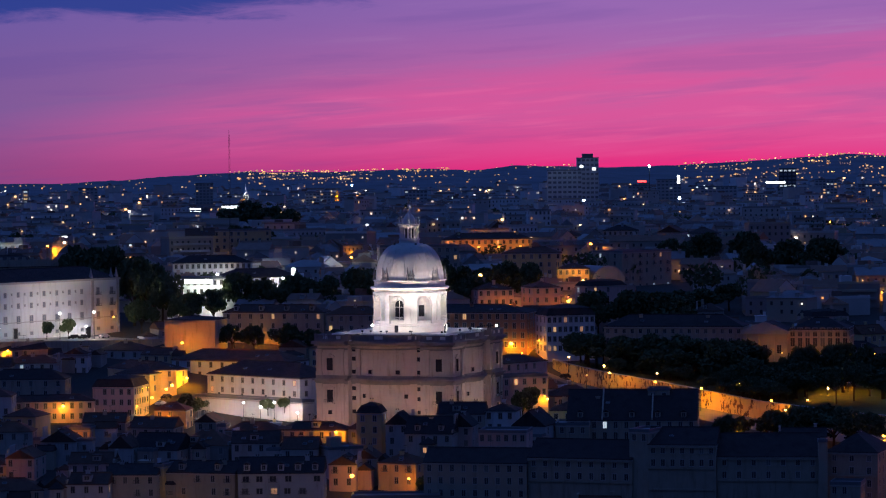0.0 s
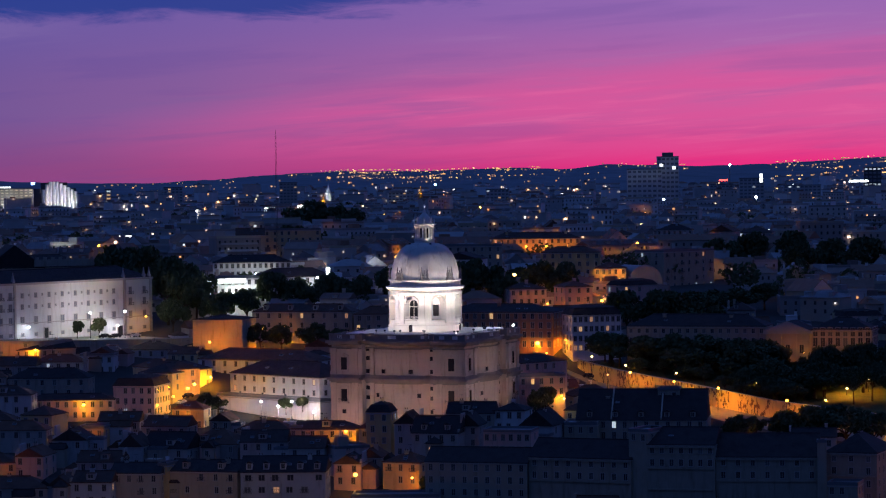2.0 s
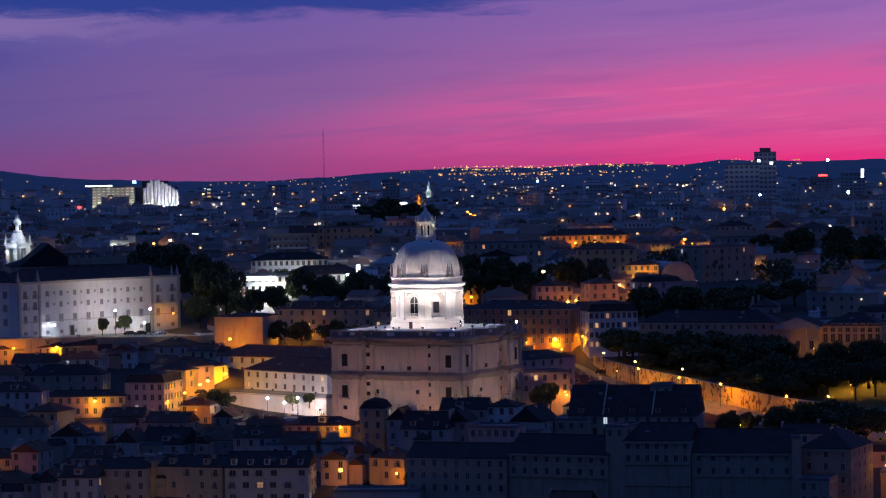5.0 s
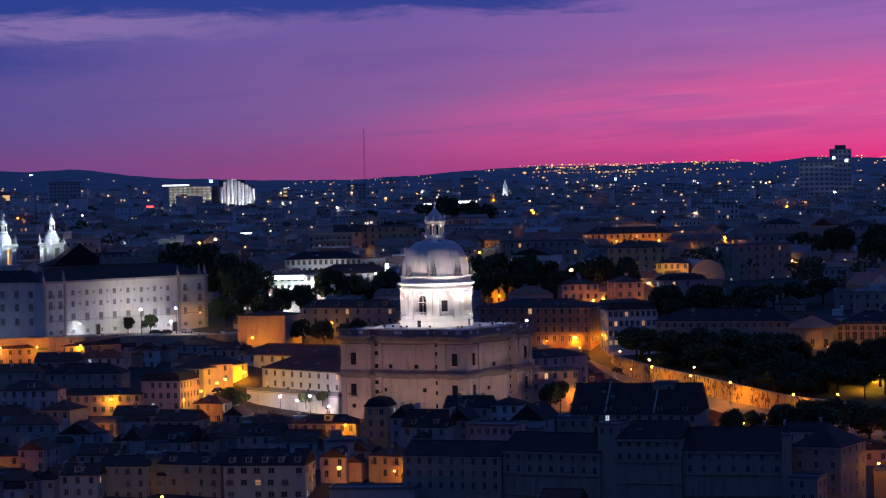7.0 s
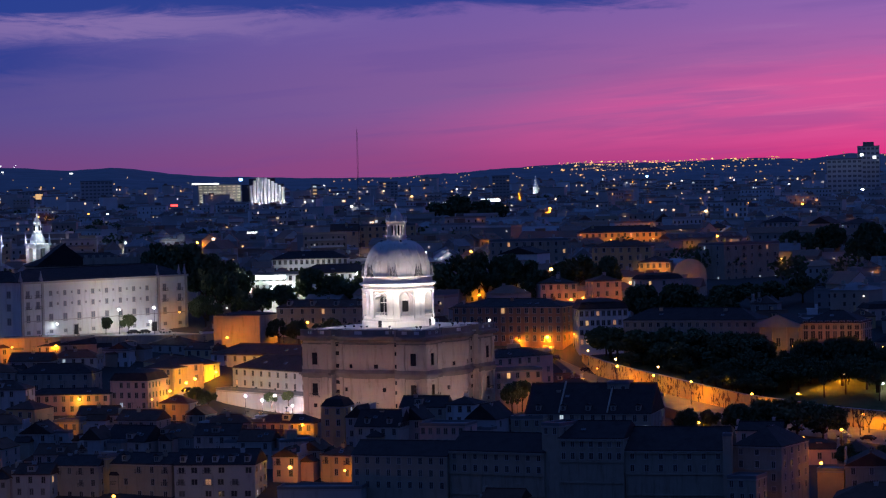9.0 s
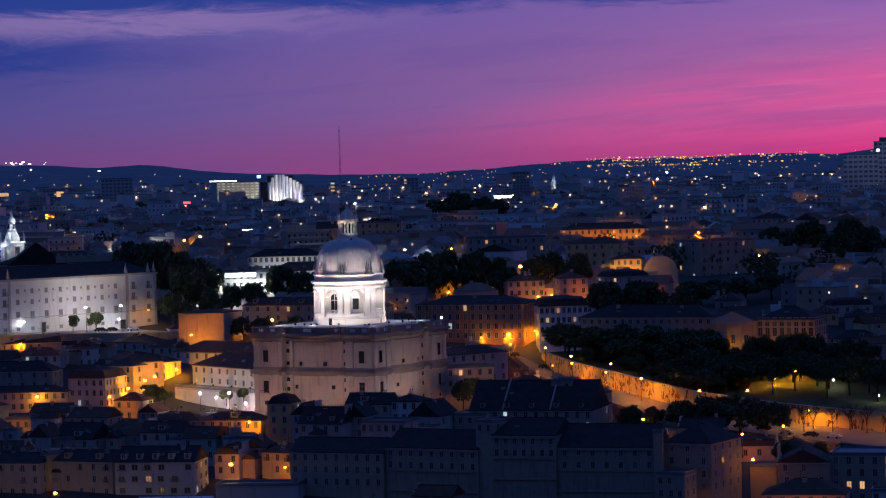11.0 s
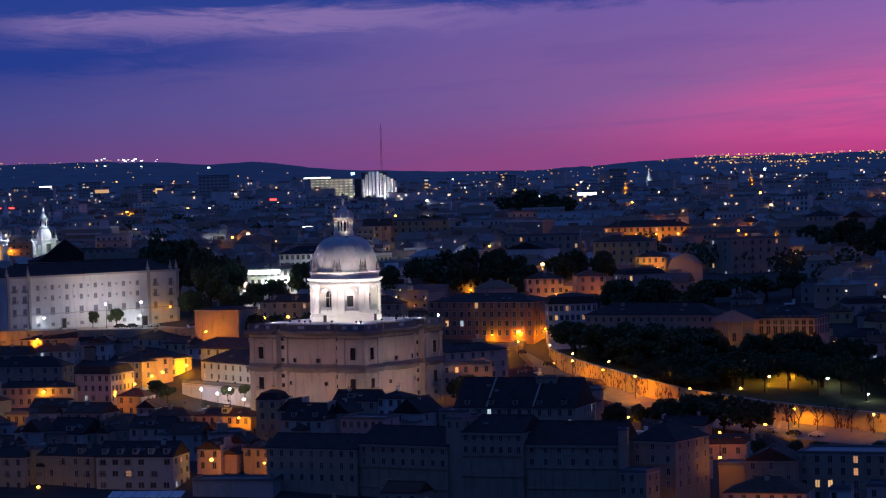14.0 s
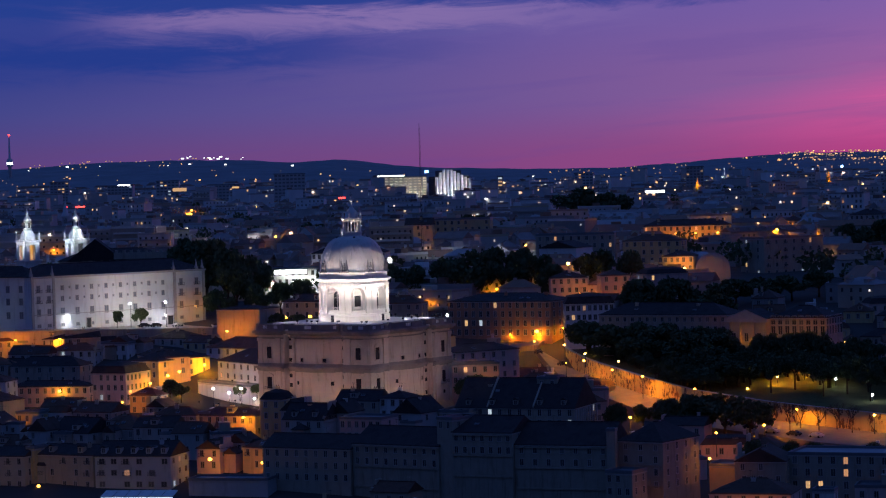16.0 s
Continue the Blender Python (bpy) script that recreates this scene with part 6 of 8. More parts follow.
def wall_run(name, pts, height, thick, mat, label, cap=0.12):
    """A wall along a line of top points, with a coping stone."""
    bm = bmesh.new()
    for (xa, ya, za), (xb, yb, zb) in zip(pts, pts[1:]):
        d = Vector((yb - ya, xa - xb, 0)).normalized() * thick / 2
        for o, z0, z1, mi in ((1.0, -height, 0.0, 0), (1.35, 0.0, cap, 1)):
            q = [bm.verts.new(p) for p in ((xa + d.x * o, ya + d.y * o, za + z0), (xb + d.x * o, yb + d.y * o, zb + z0), (xb - d.x * o, yb - d.y * o, zb + z0), (xa - d.x * o, ya - d.y * o, za + z0), (xa + d.x * o, ya + d.y * o, za + z1), (xb + d.x * o, yb + d.y * o, zb + z1), (xb - d.x * o, yb - d.y * o, zb + z1), (xa - d.x * o, ya - d.y * o, za + z1))]
            for f in ((4, 5, 6, 7), (0, 1, 5, 4), (1, 2, 6, 5), (2, 3, 7, 6), (3, 0, 4, 7)):
                bm.faces.new([q[i] for i in f]).material_index = mi
    bmesh.ops.recalc_face_normals(bm, faces=bm.faces)
    return tagged(new(name, mesh_of(bm, name, mat, "trim")), label, "wall", kind="structure")


def obelisk(ob, x, y, z):
    bm = bmesh.new()
    box(bm, -0.5, 0.5, -0.5, 0.5, 0, 1.0)
    box(bm, -0.38, 0.38, -0.38, 0.38, 1.0, 3.2, taper=0.3)
    ball(bm, (0, 0, 3.35), 0.2)
    o = part("pinnacle", bm, "trim", ob)
    o.location = (x, y, z)


def build_monastery():
    mon = thing("monastery", pose(-104.0, 148.2, 28.0, 0, 0, 46.2), "long white floodlit monastery front with rows of windows", "monastery")
    w, h, d = 63.6, 21.4, 16.0
    PLACED.append((-110, 165, 30))
    PLACED.append((-90, 175, 22))
    bm = bmesh.new()
    box(bm, -w / 2, w / 2, 0, d, -8, h)
    box(bm, -w / 2 - 9.2, -w / 2, -0.5, d, -8, h)
    box(bm, w / 2 - 13.5, w / 2 + 0.2, -0.35, 0, -8, h)
    part("wall", bm, "plaster_white", mon)
    bm = bmesh.new()
    box(bm, -w / 2 - 9.6, w / 2 + 0.6, -0.9, -0.36, h - 0.7, h)
    for x in (-w / 2 - 9.0, -w / 2 - 0.4, w / 2 - 13.0, w / 2 - 0.4):
        box(bm, x - 0.5, x + 0.5, -0.75, -0.3, -4, h - 0.7)
    box(bm, -w / 2 - 9.4, w / 2 + 0.4, -0.62, -0.3, h - 13.6, h - 13.3)
    part("cornice", bm, "trim", mon)
    r = part("roof", roof_mesh("hip", w + 9, d, 4.0, 0.5, "roof_dark"), None, mon)
    r.location = (-4.6, 0, h)
    for k, (z, ww, hh) in enumerate(((16.4, 1.1, 1.5), (12.6, 1.1, 1.6), (7.6, 1.5, 2.4), (3.6, 1.2, 1.0))):
        for i in range(8):
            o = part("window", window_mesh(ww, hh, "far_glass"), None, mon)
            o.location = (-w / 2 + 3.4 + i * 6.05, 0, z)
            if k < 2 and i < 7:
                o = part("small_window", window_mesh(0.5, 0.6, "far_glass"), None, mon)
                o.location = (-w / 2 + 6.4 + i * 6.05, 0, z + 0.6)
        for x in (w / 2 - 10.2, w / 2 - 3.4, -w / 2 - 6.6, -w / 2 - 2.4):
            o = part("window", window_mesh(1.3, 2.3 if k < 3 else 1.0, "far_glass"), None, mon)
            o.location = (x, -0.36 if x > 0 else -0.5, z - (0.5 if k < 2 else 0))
            if k < 2:
                o = balcony(2.6, mon)
                o.location = (x, -0.36 if x > 0 else -0.5, z - 0.7)
    for x, sx in ((-w / 2 + 14.0, 1.6), (w / 2 - 15.0, 2.2)):
        bm = bmesh.new()
        box(bm, -sx / 2 - 0.3, sx / 2 + 0.3, -0.15, 0.0, 0, 3.6, 1)
        box(bm, -sx / 2, sx / 2, -0.2, -0.15, 0, 3.3, 0)
        o = part("door", bm, ("glass", "trim"), mon, "dark wooden doorway")
        o.location = (x, 0, 2.6 if x < 0 else 1.6)
    for x in (-w / 2 - 9.0, -w / 2 - 0.4, w / 2 - 13.0, w / 2 - 3.0, w / 2 - 0.4):
        obelisk(mon, x, 0.2, h)
    # the side front in shade
    side = thing("monastery_wing", pose(-146.6, 124.6, 28.0, 0, 0, -14.0), "shaded monastery wing with balconied windows", "monastery")
    PLACED.append((-150, 132, 16))
    bm = bmesh.new()
    box(bm, -13.5, 13.0, 0, 12, -8, h)
    part("wall", bm, "plaster_white", side)
    r = part("roof", roof_mesh("hip", 27, 12, 3.6, 0.5, "roof_dark"), None, side)
    r.location.z = h
    for z in (16.0, 11.6, 6.8):
        for i in range(5):
            o = part("window", window_mesh(1.3, 2.2, "far_glass"), None, side)
            o.location = (-11 + i * 5.2, 0, z)
    # bell towers
    for x, y in ((-145.1, 232.1), (-161.4, 220.7)):
        tw = thing("bell_tower", pose(x, y, 0, 0, 0, 46.0), "white floodlit bell tower with lantern top and pinnacles", "tower", "bell towers")
        PLACED.append((x, y, 8))
        bm = bmesh.new()
        box(bm, -3.6, 3.6, -3.6, 3.6, 28, 52.0)
        part("shaft", bm, "lioz_white", tw)
        for nm, k, z0, z1 in (("ledge", 4.0, 52.0, 52.8), ("belfry_lintel", 3.3, 58.4, 59.6), ("ledge", 3.8, 59.6, 60.4)):
            bm = bmesh.new()
            box(bm, -k, k, -k, k, z0, z1, bevel=0.12)
            part(nm, bm, "lioz_white", tw)
        for sx, sy in ((1, 1), (1, -1), (-1, 1), (-1, -1)):
            bm = bmesh.new()
            box(bm, min(sx * 1.1, sx * 3.2), max(sx * 1.1, sx * 3.2), min(sy * 1.1, sy * 3.2), max(sy * 1.1, sy * 3.2), 52.8, 58.4)
            box(bm, min(sx * 1.9, sx * 3.35), max(sx * 1.9, sx * 3.35), min(sy * 1.9, sy * 3.35), max(sy * 1.9, sy * 3.35), 57.4, 57.9)
            part("belfry_pier", bm, "lioz_white", tw)
        bm = bmesh.new()
        lathe(bm, [(2.9, 60.4), (2.9, 61.0), (2.7, 62.4), (2.0, 63.8), (1.55, 64.3), (1.75, 64.5), (1.75, 64.9), (1.3, 65.0), (1.3, 67.6), (1.6, 67.8), (1.6, 68.1), (1.2, 68.9), (0.6, 69.8), (0.35, 70.6), (0.5, 71.2), (0.2, 71.6), (0.04, 74.0)], 12)
        part("cupola", bm, "lioz_white", tw)
        for q in range(4):
            bm = bmesh.new()
            box(bm, -0.3, 0.3, -1.42, -1.25, 65.2, 67.2)
            part("lantern_opening", bm, "glass", tw).rotation_euler.z = q * math.pi / 2
        for sx, sy in ((1, 1), (1, -1), (-1, 1), (-1, -1)):
            bm = bmesh.new()
            lathe(bm, [(0.45, 60.4), (0.5, 61.3), (0.25, 61.6), (0.38, 62.2), (0.1, 63.8), (0.02, 64.4)], 6, cx=sx * 3.2, cy=sy * 3.2)
            part("pinnacle", bm, "lioz_white", tw)
        bm = bmesh.new()
        box(bm, -1.5, 1.5, -1.5, 1.5, 52.8, 58.4)
        part("bell_chamber", bm, "sodium_dim" if x < -150 else "cornice", tw, "amber-lit bell chamber" if x < -150 else "")
        for dx, dy, z in ((-11, -9, 56.0), (8, -9, 67.0)):
            lamp_light((x + dx, y + dy, z), 8000, (0.78, 0.90, 1.0), 0.3, 85, (x, y, 64))
    nv = thing("church_nave", pose(-128.0, 206.0, 28.0, 0, 0, 12.0), "dark church nave with steep gable roof and low parapets", "church")
    PLACED.append((-128, 215, 26))
    bm = bmesh.new()
    box(bm, -17, 26, 0, 22, -4, 24.5)
    box(bm, 4, 26, -0.4, 0, 24.5, 27.0)
    for i in range(8):
        box(bm, 4.5 + i * 2.8, 5.7 + i * 2.8, -0.4, 0.2, 27.0, 27.9)
    part("wall", bm, "plaster_tan", nv)
    r = part("roof", roof_mesh("hip", 43, 22, 4.0, 0.3, "roof_dark"), None, nv)
    r.location = (4.5, 0, 24.5)
    bm = bmesh.new()
    a = [bm.verts.new(p) for p in ((-14, 0, 24), (8, 0, 24), (-3, 0, 32.5), (-14, 22, 24), (8, 22, 24), (-3, 22, 32.5))]
    for f in ((0, 1, 2), (0, 2, 5, 3), (1, 4, 5, 2), (3, 5, 4)):
        bm.faces.new([a[i] for i in f])
    part("gable_roof", bm, "roof_dark", nv)


build_monastery()
sheet("square", [[(-128, 99, 31.0), (-72, 134, 28.8)], [(-138, 116, 31.3), (-77, 175, 29.2)]], "paving", "pale floodlit paved square before the monastery", "square", thick=7)
wall_run("square_wall", [(-146, 94, 31.9), (-128, 98.4, 31.7), (-71.5, 133.6, 29.6), (-60, 150, 29.6)], 8.0, 0.6, "plaster_tan", "low stone wall at the edge of the square")
street_lamp(-90.3, 144.8, 38.6, 29.2, "led", 2900, 0.5, (1.0, 0.87, 0.77))
street_lamp(-101.7, 138.1, 38.6, 29.8, "led", 2700, 0.5, (1.0, 0.87, 0.77))
for x, y, z, p in ((-121.5, 127.0, 34.6, 600), (-93.0, 155.0, 33.4, 700), (-148.0, 118.0, 35.0, 110)):
    wall_lamp(x, y, z, p, "led", 0.45, None, 1.2)
wall_lamp(-83.5, 163.0, 36.0, 200, "sodium", 0.4)


# ---- lit pavilions, mast and far landmarks ----
def light_strip(x, y, z, w, h, rot, mat="strip", label="bright white light strip on a facade"):
    ob = thing("light_strip", pose(x, y, z, 0, 0, rot), label, "light", "light strips")
    bm = bmesh.new()
    box(bm, -w / 2, w / 2, -0.25, 0.0, 0, h, 0)
    part("diffuser", bm, mat, ob)
    bm = bmesh.new()
    box(bm, -w / 2 - 0.2, w / 2 + 0.2, 0.0, 0.2, -0.2, h + 0.2, 0)
    part("housing", bm, "metal", ob)


def build_mast():
    ob = thing("radio_mast", pose(-30.6, 403.0, 40.0), "tall thin steel lattice radio mast", "mast")
    bm = bmesh.new()
    top = 63.0
    for a in (0, 2.094, 4.189):
        tube(bm, (0.55 * math.cos(a), 0.55 * math.sin(a), 0), (0.28 * math.cos(a), 0.28 * math.sin(a), top), 0.06, 0.045, 4)
    for k in range(42):
        z = k * 1.5
        r = 0.55 - 0.27 * z / top
        for i in range(3):
            a, b = i * 2.094, (i + 1) * 2.094
            tube(bm, (r * math.cos(a), r * math.sin(a), z), (r * math.cos(b), r * math.sin(b), z + 1.5), 0.022, 0.022, 3)
    part("lattice", bm, "metal", ob)
    bm = bmesh.new()
    tube(bm, (0, 0, top), (0, 0, top + 2), 0.08, 0.05, 4)
    part("antenna", bm, "metal", ob)


build_mast()


def tower_block(x, y, base, rot, w, d, h, label, wall="far_wall", rows=0, cols=0, lit=0.1, crown=0.0, rowlit=None):
    """A distant slab or tower with its window grid and roof plant."""
    ob = thing("tower_block", pose(x, y, base, 0, 0, rot), label, "building", "distant towers")
    bm = bmesh.new()
    box(bm, -w / 2, w / 2, 0, d, -15, h)
    part("wall", bm, wall, ob)
    bm = bmesh.new()
    box(bm, -w / 2 - 0.3, w / 2 + 0.3, -0.3, d + 0.3, h, h + 0.8)
    if crown:
        box(bm, -w * 0.25, w * 0.25, d * 0.2, d * 0.8, h + 0.8, h + crown)
    part("roof", bm, "zinc", ob)
    for r in range(rows):
        for c in range(cols):
            p = RNG.random()
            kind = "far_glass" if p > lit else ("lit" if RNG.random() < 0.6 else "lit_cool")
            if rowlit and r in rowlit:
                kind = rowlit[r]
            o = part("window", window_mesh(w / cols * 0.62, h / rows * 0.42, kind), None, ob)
            o.location = (-w / 2 + (c + 0.5) * w / cols, 0, (r + 0.35) * h / rows)
    return ob


def build_hotel():
    ob = thing("hotel", pose(-203.0, 2004.0, 50.0, 0, 0, 31.0), "distant hotel with white uplit vertical fins", "hotel")
    PLACED.extend(((-203, 2004, 40), (-222, 1930, 80), (-205, 1850, 60), (-195, 1780, 45)))
    bm = bmesh.new()
    box(bm, -20, 20, 0, 16, -10, 31)
    box(bm, -13, 11, 2, 14, 31, 37)
    part("wall", bm, "glass", ob)
    hs = (30, 35, 38, 38, 38, 36, 34, 32, 30, 28)
    for i, hh in enumerate(hs):
        x = -18.5 + i * 4.1
        bm = bmesh.new()
        box(bm, x - 0.75, x + 0.75, -4.0, 0.0, 4.0, hh, 0)
        part("fin", bm, "plaster_white", ob)
        m = ob.matrix_basis @ Vector((x + 2.0, -8.0, 3.0))
        if i % 2 == 0:
            lamp_light(tuple(m), 42000, (0.95, 0.95, 1.0), 0.5, 80, tuple(ob.matrix_basis @ Vector((x + 2.0, -3.5, 26))))
    light_strip(-203.0, 1999.0, 53.0, 38, 3.0, 31.0)
    sl = tower_block(-248.5, 1978.0, 50.0, 31.0, 48, 14, 31, "distant hotel slab with rows of lit floors", "far_hazed", 11, 9, 0.3, 0.0, {r: "lit_pale" for r in range(11)})
    for i in range(5):
        x = -18 + i * 9.0
        m = sl.matrix_basis @ Vector((x, -6.0, 4.0))
        lamp_light(tuple(m), 5000, (1.0, 0.92, 0.72), 0.5, 110, tuple(sl.matrix_basis @ Vector((x, 0, 16))))
    light_strip(-262.0, 1966.0, 82.0, 30, 1.4, 31.0)
    light_strip(-228.0, 1990.0, 85.0, 4, 2.6, 31.0, "blue", "blue illuminated sign on a roof")


build_hotel()
T = tower_block(395.0, 1846.0, 50.0, -8.0, 21, 18, 54, "distant office tower with a round lit sign", "plaster_white", 12, 5, 0.02, 4.5)
T2 = tower_block(370.5, 1838.0, 50.0, -8.0, 34, 14, 42, "distant office slab with banded floors", "plaster_white", 9, 7, 0.0)
street_lamp(383.0, 1806.0, 63.0, 50.0, "led", 7000, 1.3)
light_strip(388.0, 1843.0, 95.0, 3, 2.4, -8.0)
light_strip(400.0, 1841.0, 92.0, 3.4, 3.0, -8.0)
tower_block(688.0, 2200.0, 50.0, -12.0, 19, 16, 43, "dark glass tower with white lit crown", "glass", 10, 4, 0.12, 0, {9: "lit_cool", 5: "lit_cool"})
tower_block(-152.8, 2000.0, 50.0, 8.0, 6, 8, 29, "slender distant block with lit floors", "far_wall", 8, 1, 1.0)
tower_block(40.0, 2300.0, 50.0, 0.0, 20, 14, 34, "pale distant tower block", "far_wall", 10, 5, 0.05)
for x, y, w, h, r, rw, cl, lt in ((-560, 2250, 26, 34, 6, 10, 6, 0.10), (-640, 2350, 30, 30, 0, 9, 7, 0.14), (-700, 2300, 22, 36, 10, 11, 5, 0.12), (-480, 2200, 30, 28, -6, 8, 7, 0.10), (-395, 2120, 34, 38, 12, 10, 8, 0.02), (-780, 2200, 30, 26, 4, 8, 7, 0.16), (520, 2050, 26, 32, -10, 9, 6, 0.06), (590, 2120, 40, 24, -10, 7, 9, 0.12), (470, 1960, 24, 26, -6, 8, 6, 0.04), (760, 2300, 26, 30, -14, 9, 6, 0.1), (830, 2350, 34, 24, -14, 7, 8, 0.12), (640, 2000, 30, 22, -8, 6, 8, 0.1), (-90, 2350, 22, 30, 0, 9, 5, 0.04), (160, 2200, 28, 22, 0, 7, 7, 0.06), (250, 2050, 24, 24, -4, 7, 6, 0.05)):
    # far towers take the wall colour with haze mixed in
    tower_block(x, y, 50.0, r, w, 14, h, "distant apartment tower with a few lit windows", "far_hazed", rw, cl, lt)
    PLACED.append((x, y, 25))
light_strip(620.0, 1990.0, 77.0, 20, 2.2, -8.0)
light_strip(528.0, 2040.0, 78.0, 3, 9.0, -8.0)
light_strip(28.0, 1500.0, 62.0, 16, 2.2, 0.0)
light_strip(-6.0, 1400.0, 60.0, 9, 0.9, 0.0)
light_strip(-6.0, 1398.0, 62.5, 9, 0.9, 0.0)
light_strip(-255.0, 800.0, 53.0, 9, 0.9, 0.0)
light_strip(-100.0, 700.0, 54.0, 14, 0.8, 0.0)
light_strip(-610.0, 2246.0, 80.0, 14, 1.6, 6.0)
light_strip(-545.0, 2246.0, 72.0, 16, 4.0, 6.0, "lit")
light_strip(-470.0, 2196.0, 70.0, 8, 6.0, -6.0, "lit")
PLACED.extend(((-474, 1470, 45), (-450, 1420, 30), (-240, 1470, 35)))
light_strip(-474.0, 1500.0, 62.2, 17, 1.4, 0.0, "red", "red illuminated sign on a roof")
light_strip(-240.0, 1500.0, 64.0, 6, 1.6, 0.0, "red", "red illuminated sign on a roof")
light_strip(470.0, 1950.0, 80.0, 9, 1.8, 0.0, "red", "red illuminated sign on a roof")


def spire(x, y, z0, z1, r, label, mat, power, colour):
    ob = thing("spire", pose(x, y, z0), label, "tower", "distant spires")
    bm = bmesh.new()
    h = z1 - z0
    lathe(bm, [(r, -10), (r, h * 0.45), (r * 1.2, h * 0.47), (r * 0.8, h * 0.55), (0.1, h)], 8)
    part("shaft", bm, mat, ob)
    lamp_light((x - r * 2.5, y - r * 6, z0 + 3), power, colour, 0.4, 70, (x, y, z0 + h * 0.5))


spire(76.3, 2119.0, 62.0, 83.0, 3.2, "white uplit church spire", "plaster_white", 16000, LED)
spire(190.0, 2300.0, 60.0, 78.0, 2.6, "amber uplit church dome", "plaster_ochre", 24000, SODIUM)
spire(56.0, 1800.0, 58.0, 74.0, 1.6, "amber uplit bell turret", "plaster_ochre", 20000, SODIUM)
spire(-325.0, 900.0, 52.0, 72.0, 2.6, "white uplit stone monument", "plaster_white", 6000, PALE)


def build_tv_tower():
    ob = thing("tv_tower", pose(-1071.0, 3400.0, 100.0), "slender telecom tower with red beacon", "tower")
    bm = bmesh.new()
    lathe(bm, [(3.5, -20), (2.6, 14), (5.0, 16), (5.0, 26), (2.0, 28), (1.0, 60), (0.3, 64)], 10)
    part("shaft", bm, "plaster_white", ob)
    bm = bmesh.new()
    lathe(bm, [(5.2, 18), (5.2, 22)], 10)
    part("light_ring", bm, "strip", ob)
    bm = bmesh.new()
    ball(bm, (0, 0, 65), 2.0, 0, 1)
    part("beacon", bm, "red", ob)


build_tv_tower()
for x, y, z, m in ((205.0, 2280.0, 80.0, "blue"), (455.0, 1840.0, 95.7, "led"), (410.0, 1500.0, 66.0, "led")):
    ob = thing("beacon_light", pose(x, y, z), "bright distant beacon lamp on a mast", "lamp", "beacons")
    bm = bmesh.new()
    ball(bm, (0, 0, 0), 1.4, 0, 2)
    part("lens", bm, m, ob)
    bm = bmesh.new()
    tube(bm, (0, 0, -40), (0, 0, -1.5), 0.3, 0.3, 5)
    part("pole", bm, "metal", ob)
# flood lamps on the lit pavilions
for x, y, z, p in ((-55.0, 264.0, 47.0, 2800), (-43.0, 264.0, 47.0, 2600), (-31.0, 264.0, 47.0, 2400), (-61.0, 195.5, 42.5, 3000), (-53.0, 196.0, 42.5, 3000), (-46.0, 197.5, 42.5, 2600), (-44.0, 205.0, 47.0, 1800), (-22.0, 206.0, 47.0, 2600)):
    wall_lamp(x, y, z, p, "led", 0.5, (0.92, 0.95, 0.95))
light_strip(-55.5, 198.0, 45.8, 14.5, 1.5, 2.0)
light_strip(-18.0, 208.0, 47.0, 1.4, 3.6, 0.0)
for x, y, z, p in ((-84.0, 121.0, 27.5, 260), (-131.0, 92.0, 29.0, 600), (-118.0, 101.0, 28.6, 450), (-143.0, 91.0, 29.0, 500)):
    wall_lamp(x, y, z, p, "sodium", 0.4)

# ---- streets, park and retaining wall ----
WALL_TOP = [(57, 88, 23.2), (60, 75, 22.5), (66, 56, 21.5), (72, 40, 20.8), (79, 24, 20.0), (87, 8, 18.8), (101, -10, 16.4), (123, -28, 14.0), (155, -52, 12.0), (210, -90, 9.5)]
wall_run("retaining_wall", WALL_TOP, 7.5, 0.7, "mural", "long painted retaining wall below the park")
sheet("park", [[(x + 0.3, y + 0.3, z - 0.9) for x, y, z in WALL_TOP[1:]], [(64, 84, 22.6), (74, 72, 22.2), (84, 62, 21.8), (96, 54, 21.0), (110, 46, 20.2), (128, 36, 19.0), (150, 24, 17.0), (178, 6, 15.0), (235, -30, 13.0)]], "grass", "dark lawn of the hillside park", "park", thick=9)
sheet("road", [[(46, 92, 23.0), (52, 70, 19.2), (57, 52, 16.9), (63, 36, 15.4), (69, 20, 14.2), (76, 3, 12.9), (86, -16, 10.9), (104, -40, 8.4), (136, -68, 6.2), (200, -106, 3.0)], [(x - 0.5, y - 0.5, z - 5.2) for x, y, z in WALL_TOP]], "cobbles", "lamplit cobbled street below the retaining wall", "road", thick=6)
sheet("side_street", [[(33, 92, 22.8), (47, 96, 23.6), (54, 150, 29.5)], [(33, 98, 23.8), (44, 101, 24.4), (49, 150, 29.6)]], "cobbles", "lamplit side street climbing the hill", "road", thick=4)
for x, y, z, b in ((65.9, 48.4, 23.6, 19.6), (77.7, 25.2, 22.6, 18.4), (96.9, -1.7, 20.9, 15.2), (134, 14, 20.2, 15.4), (117.6, 18.0, 22.4, 17.0), (58, 66, 25.4, 21.0)):
    street_lamp(x, y, z, b, "sodium_pale", 620, 0.38, (1.0, 0.33, 0.015))
for x, y, z, m, p in ((125.9, 8.0, 18.3, "sodium_pale", 2600), (133.5, 22.0, 19.2, "sodium_pale", 2600), (143.0, 5.0, 17.6, "led", 500), (152.7, -23.2, 15.0, "led", 300), (117.0, -2.0, 15.7, "sodium_pale", 1600), (106.1, -18.0, 14.4, "sodium_pale", 600)):
    street_lamp(x, y, z, z - 4.2, m, p, 0.38, (1.0, 0.36, 0.015) if m == "sodium_pale" else None)
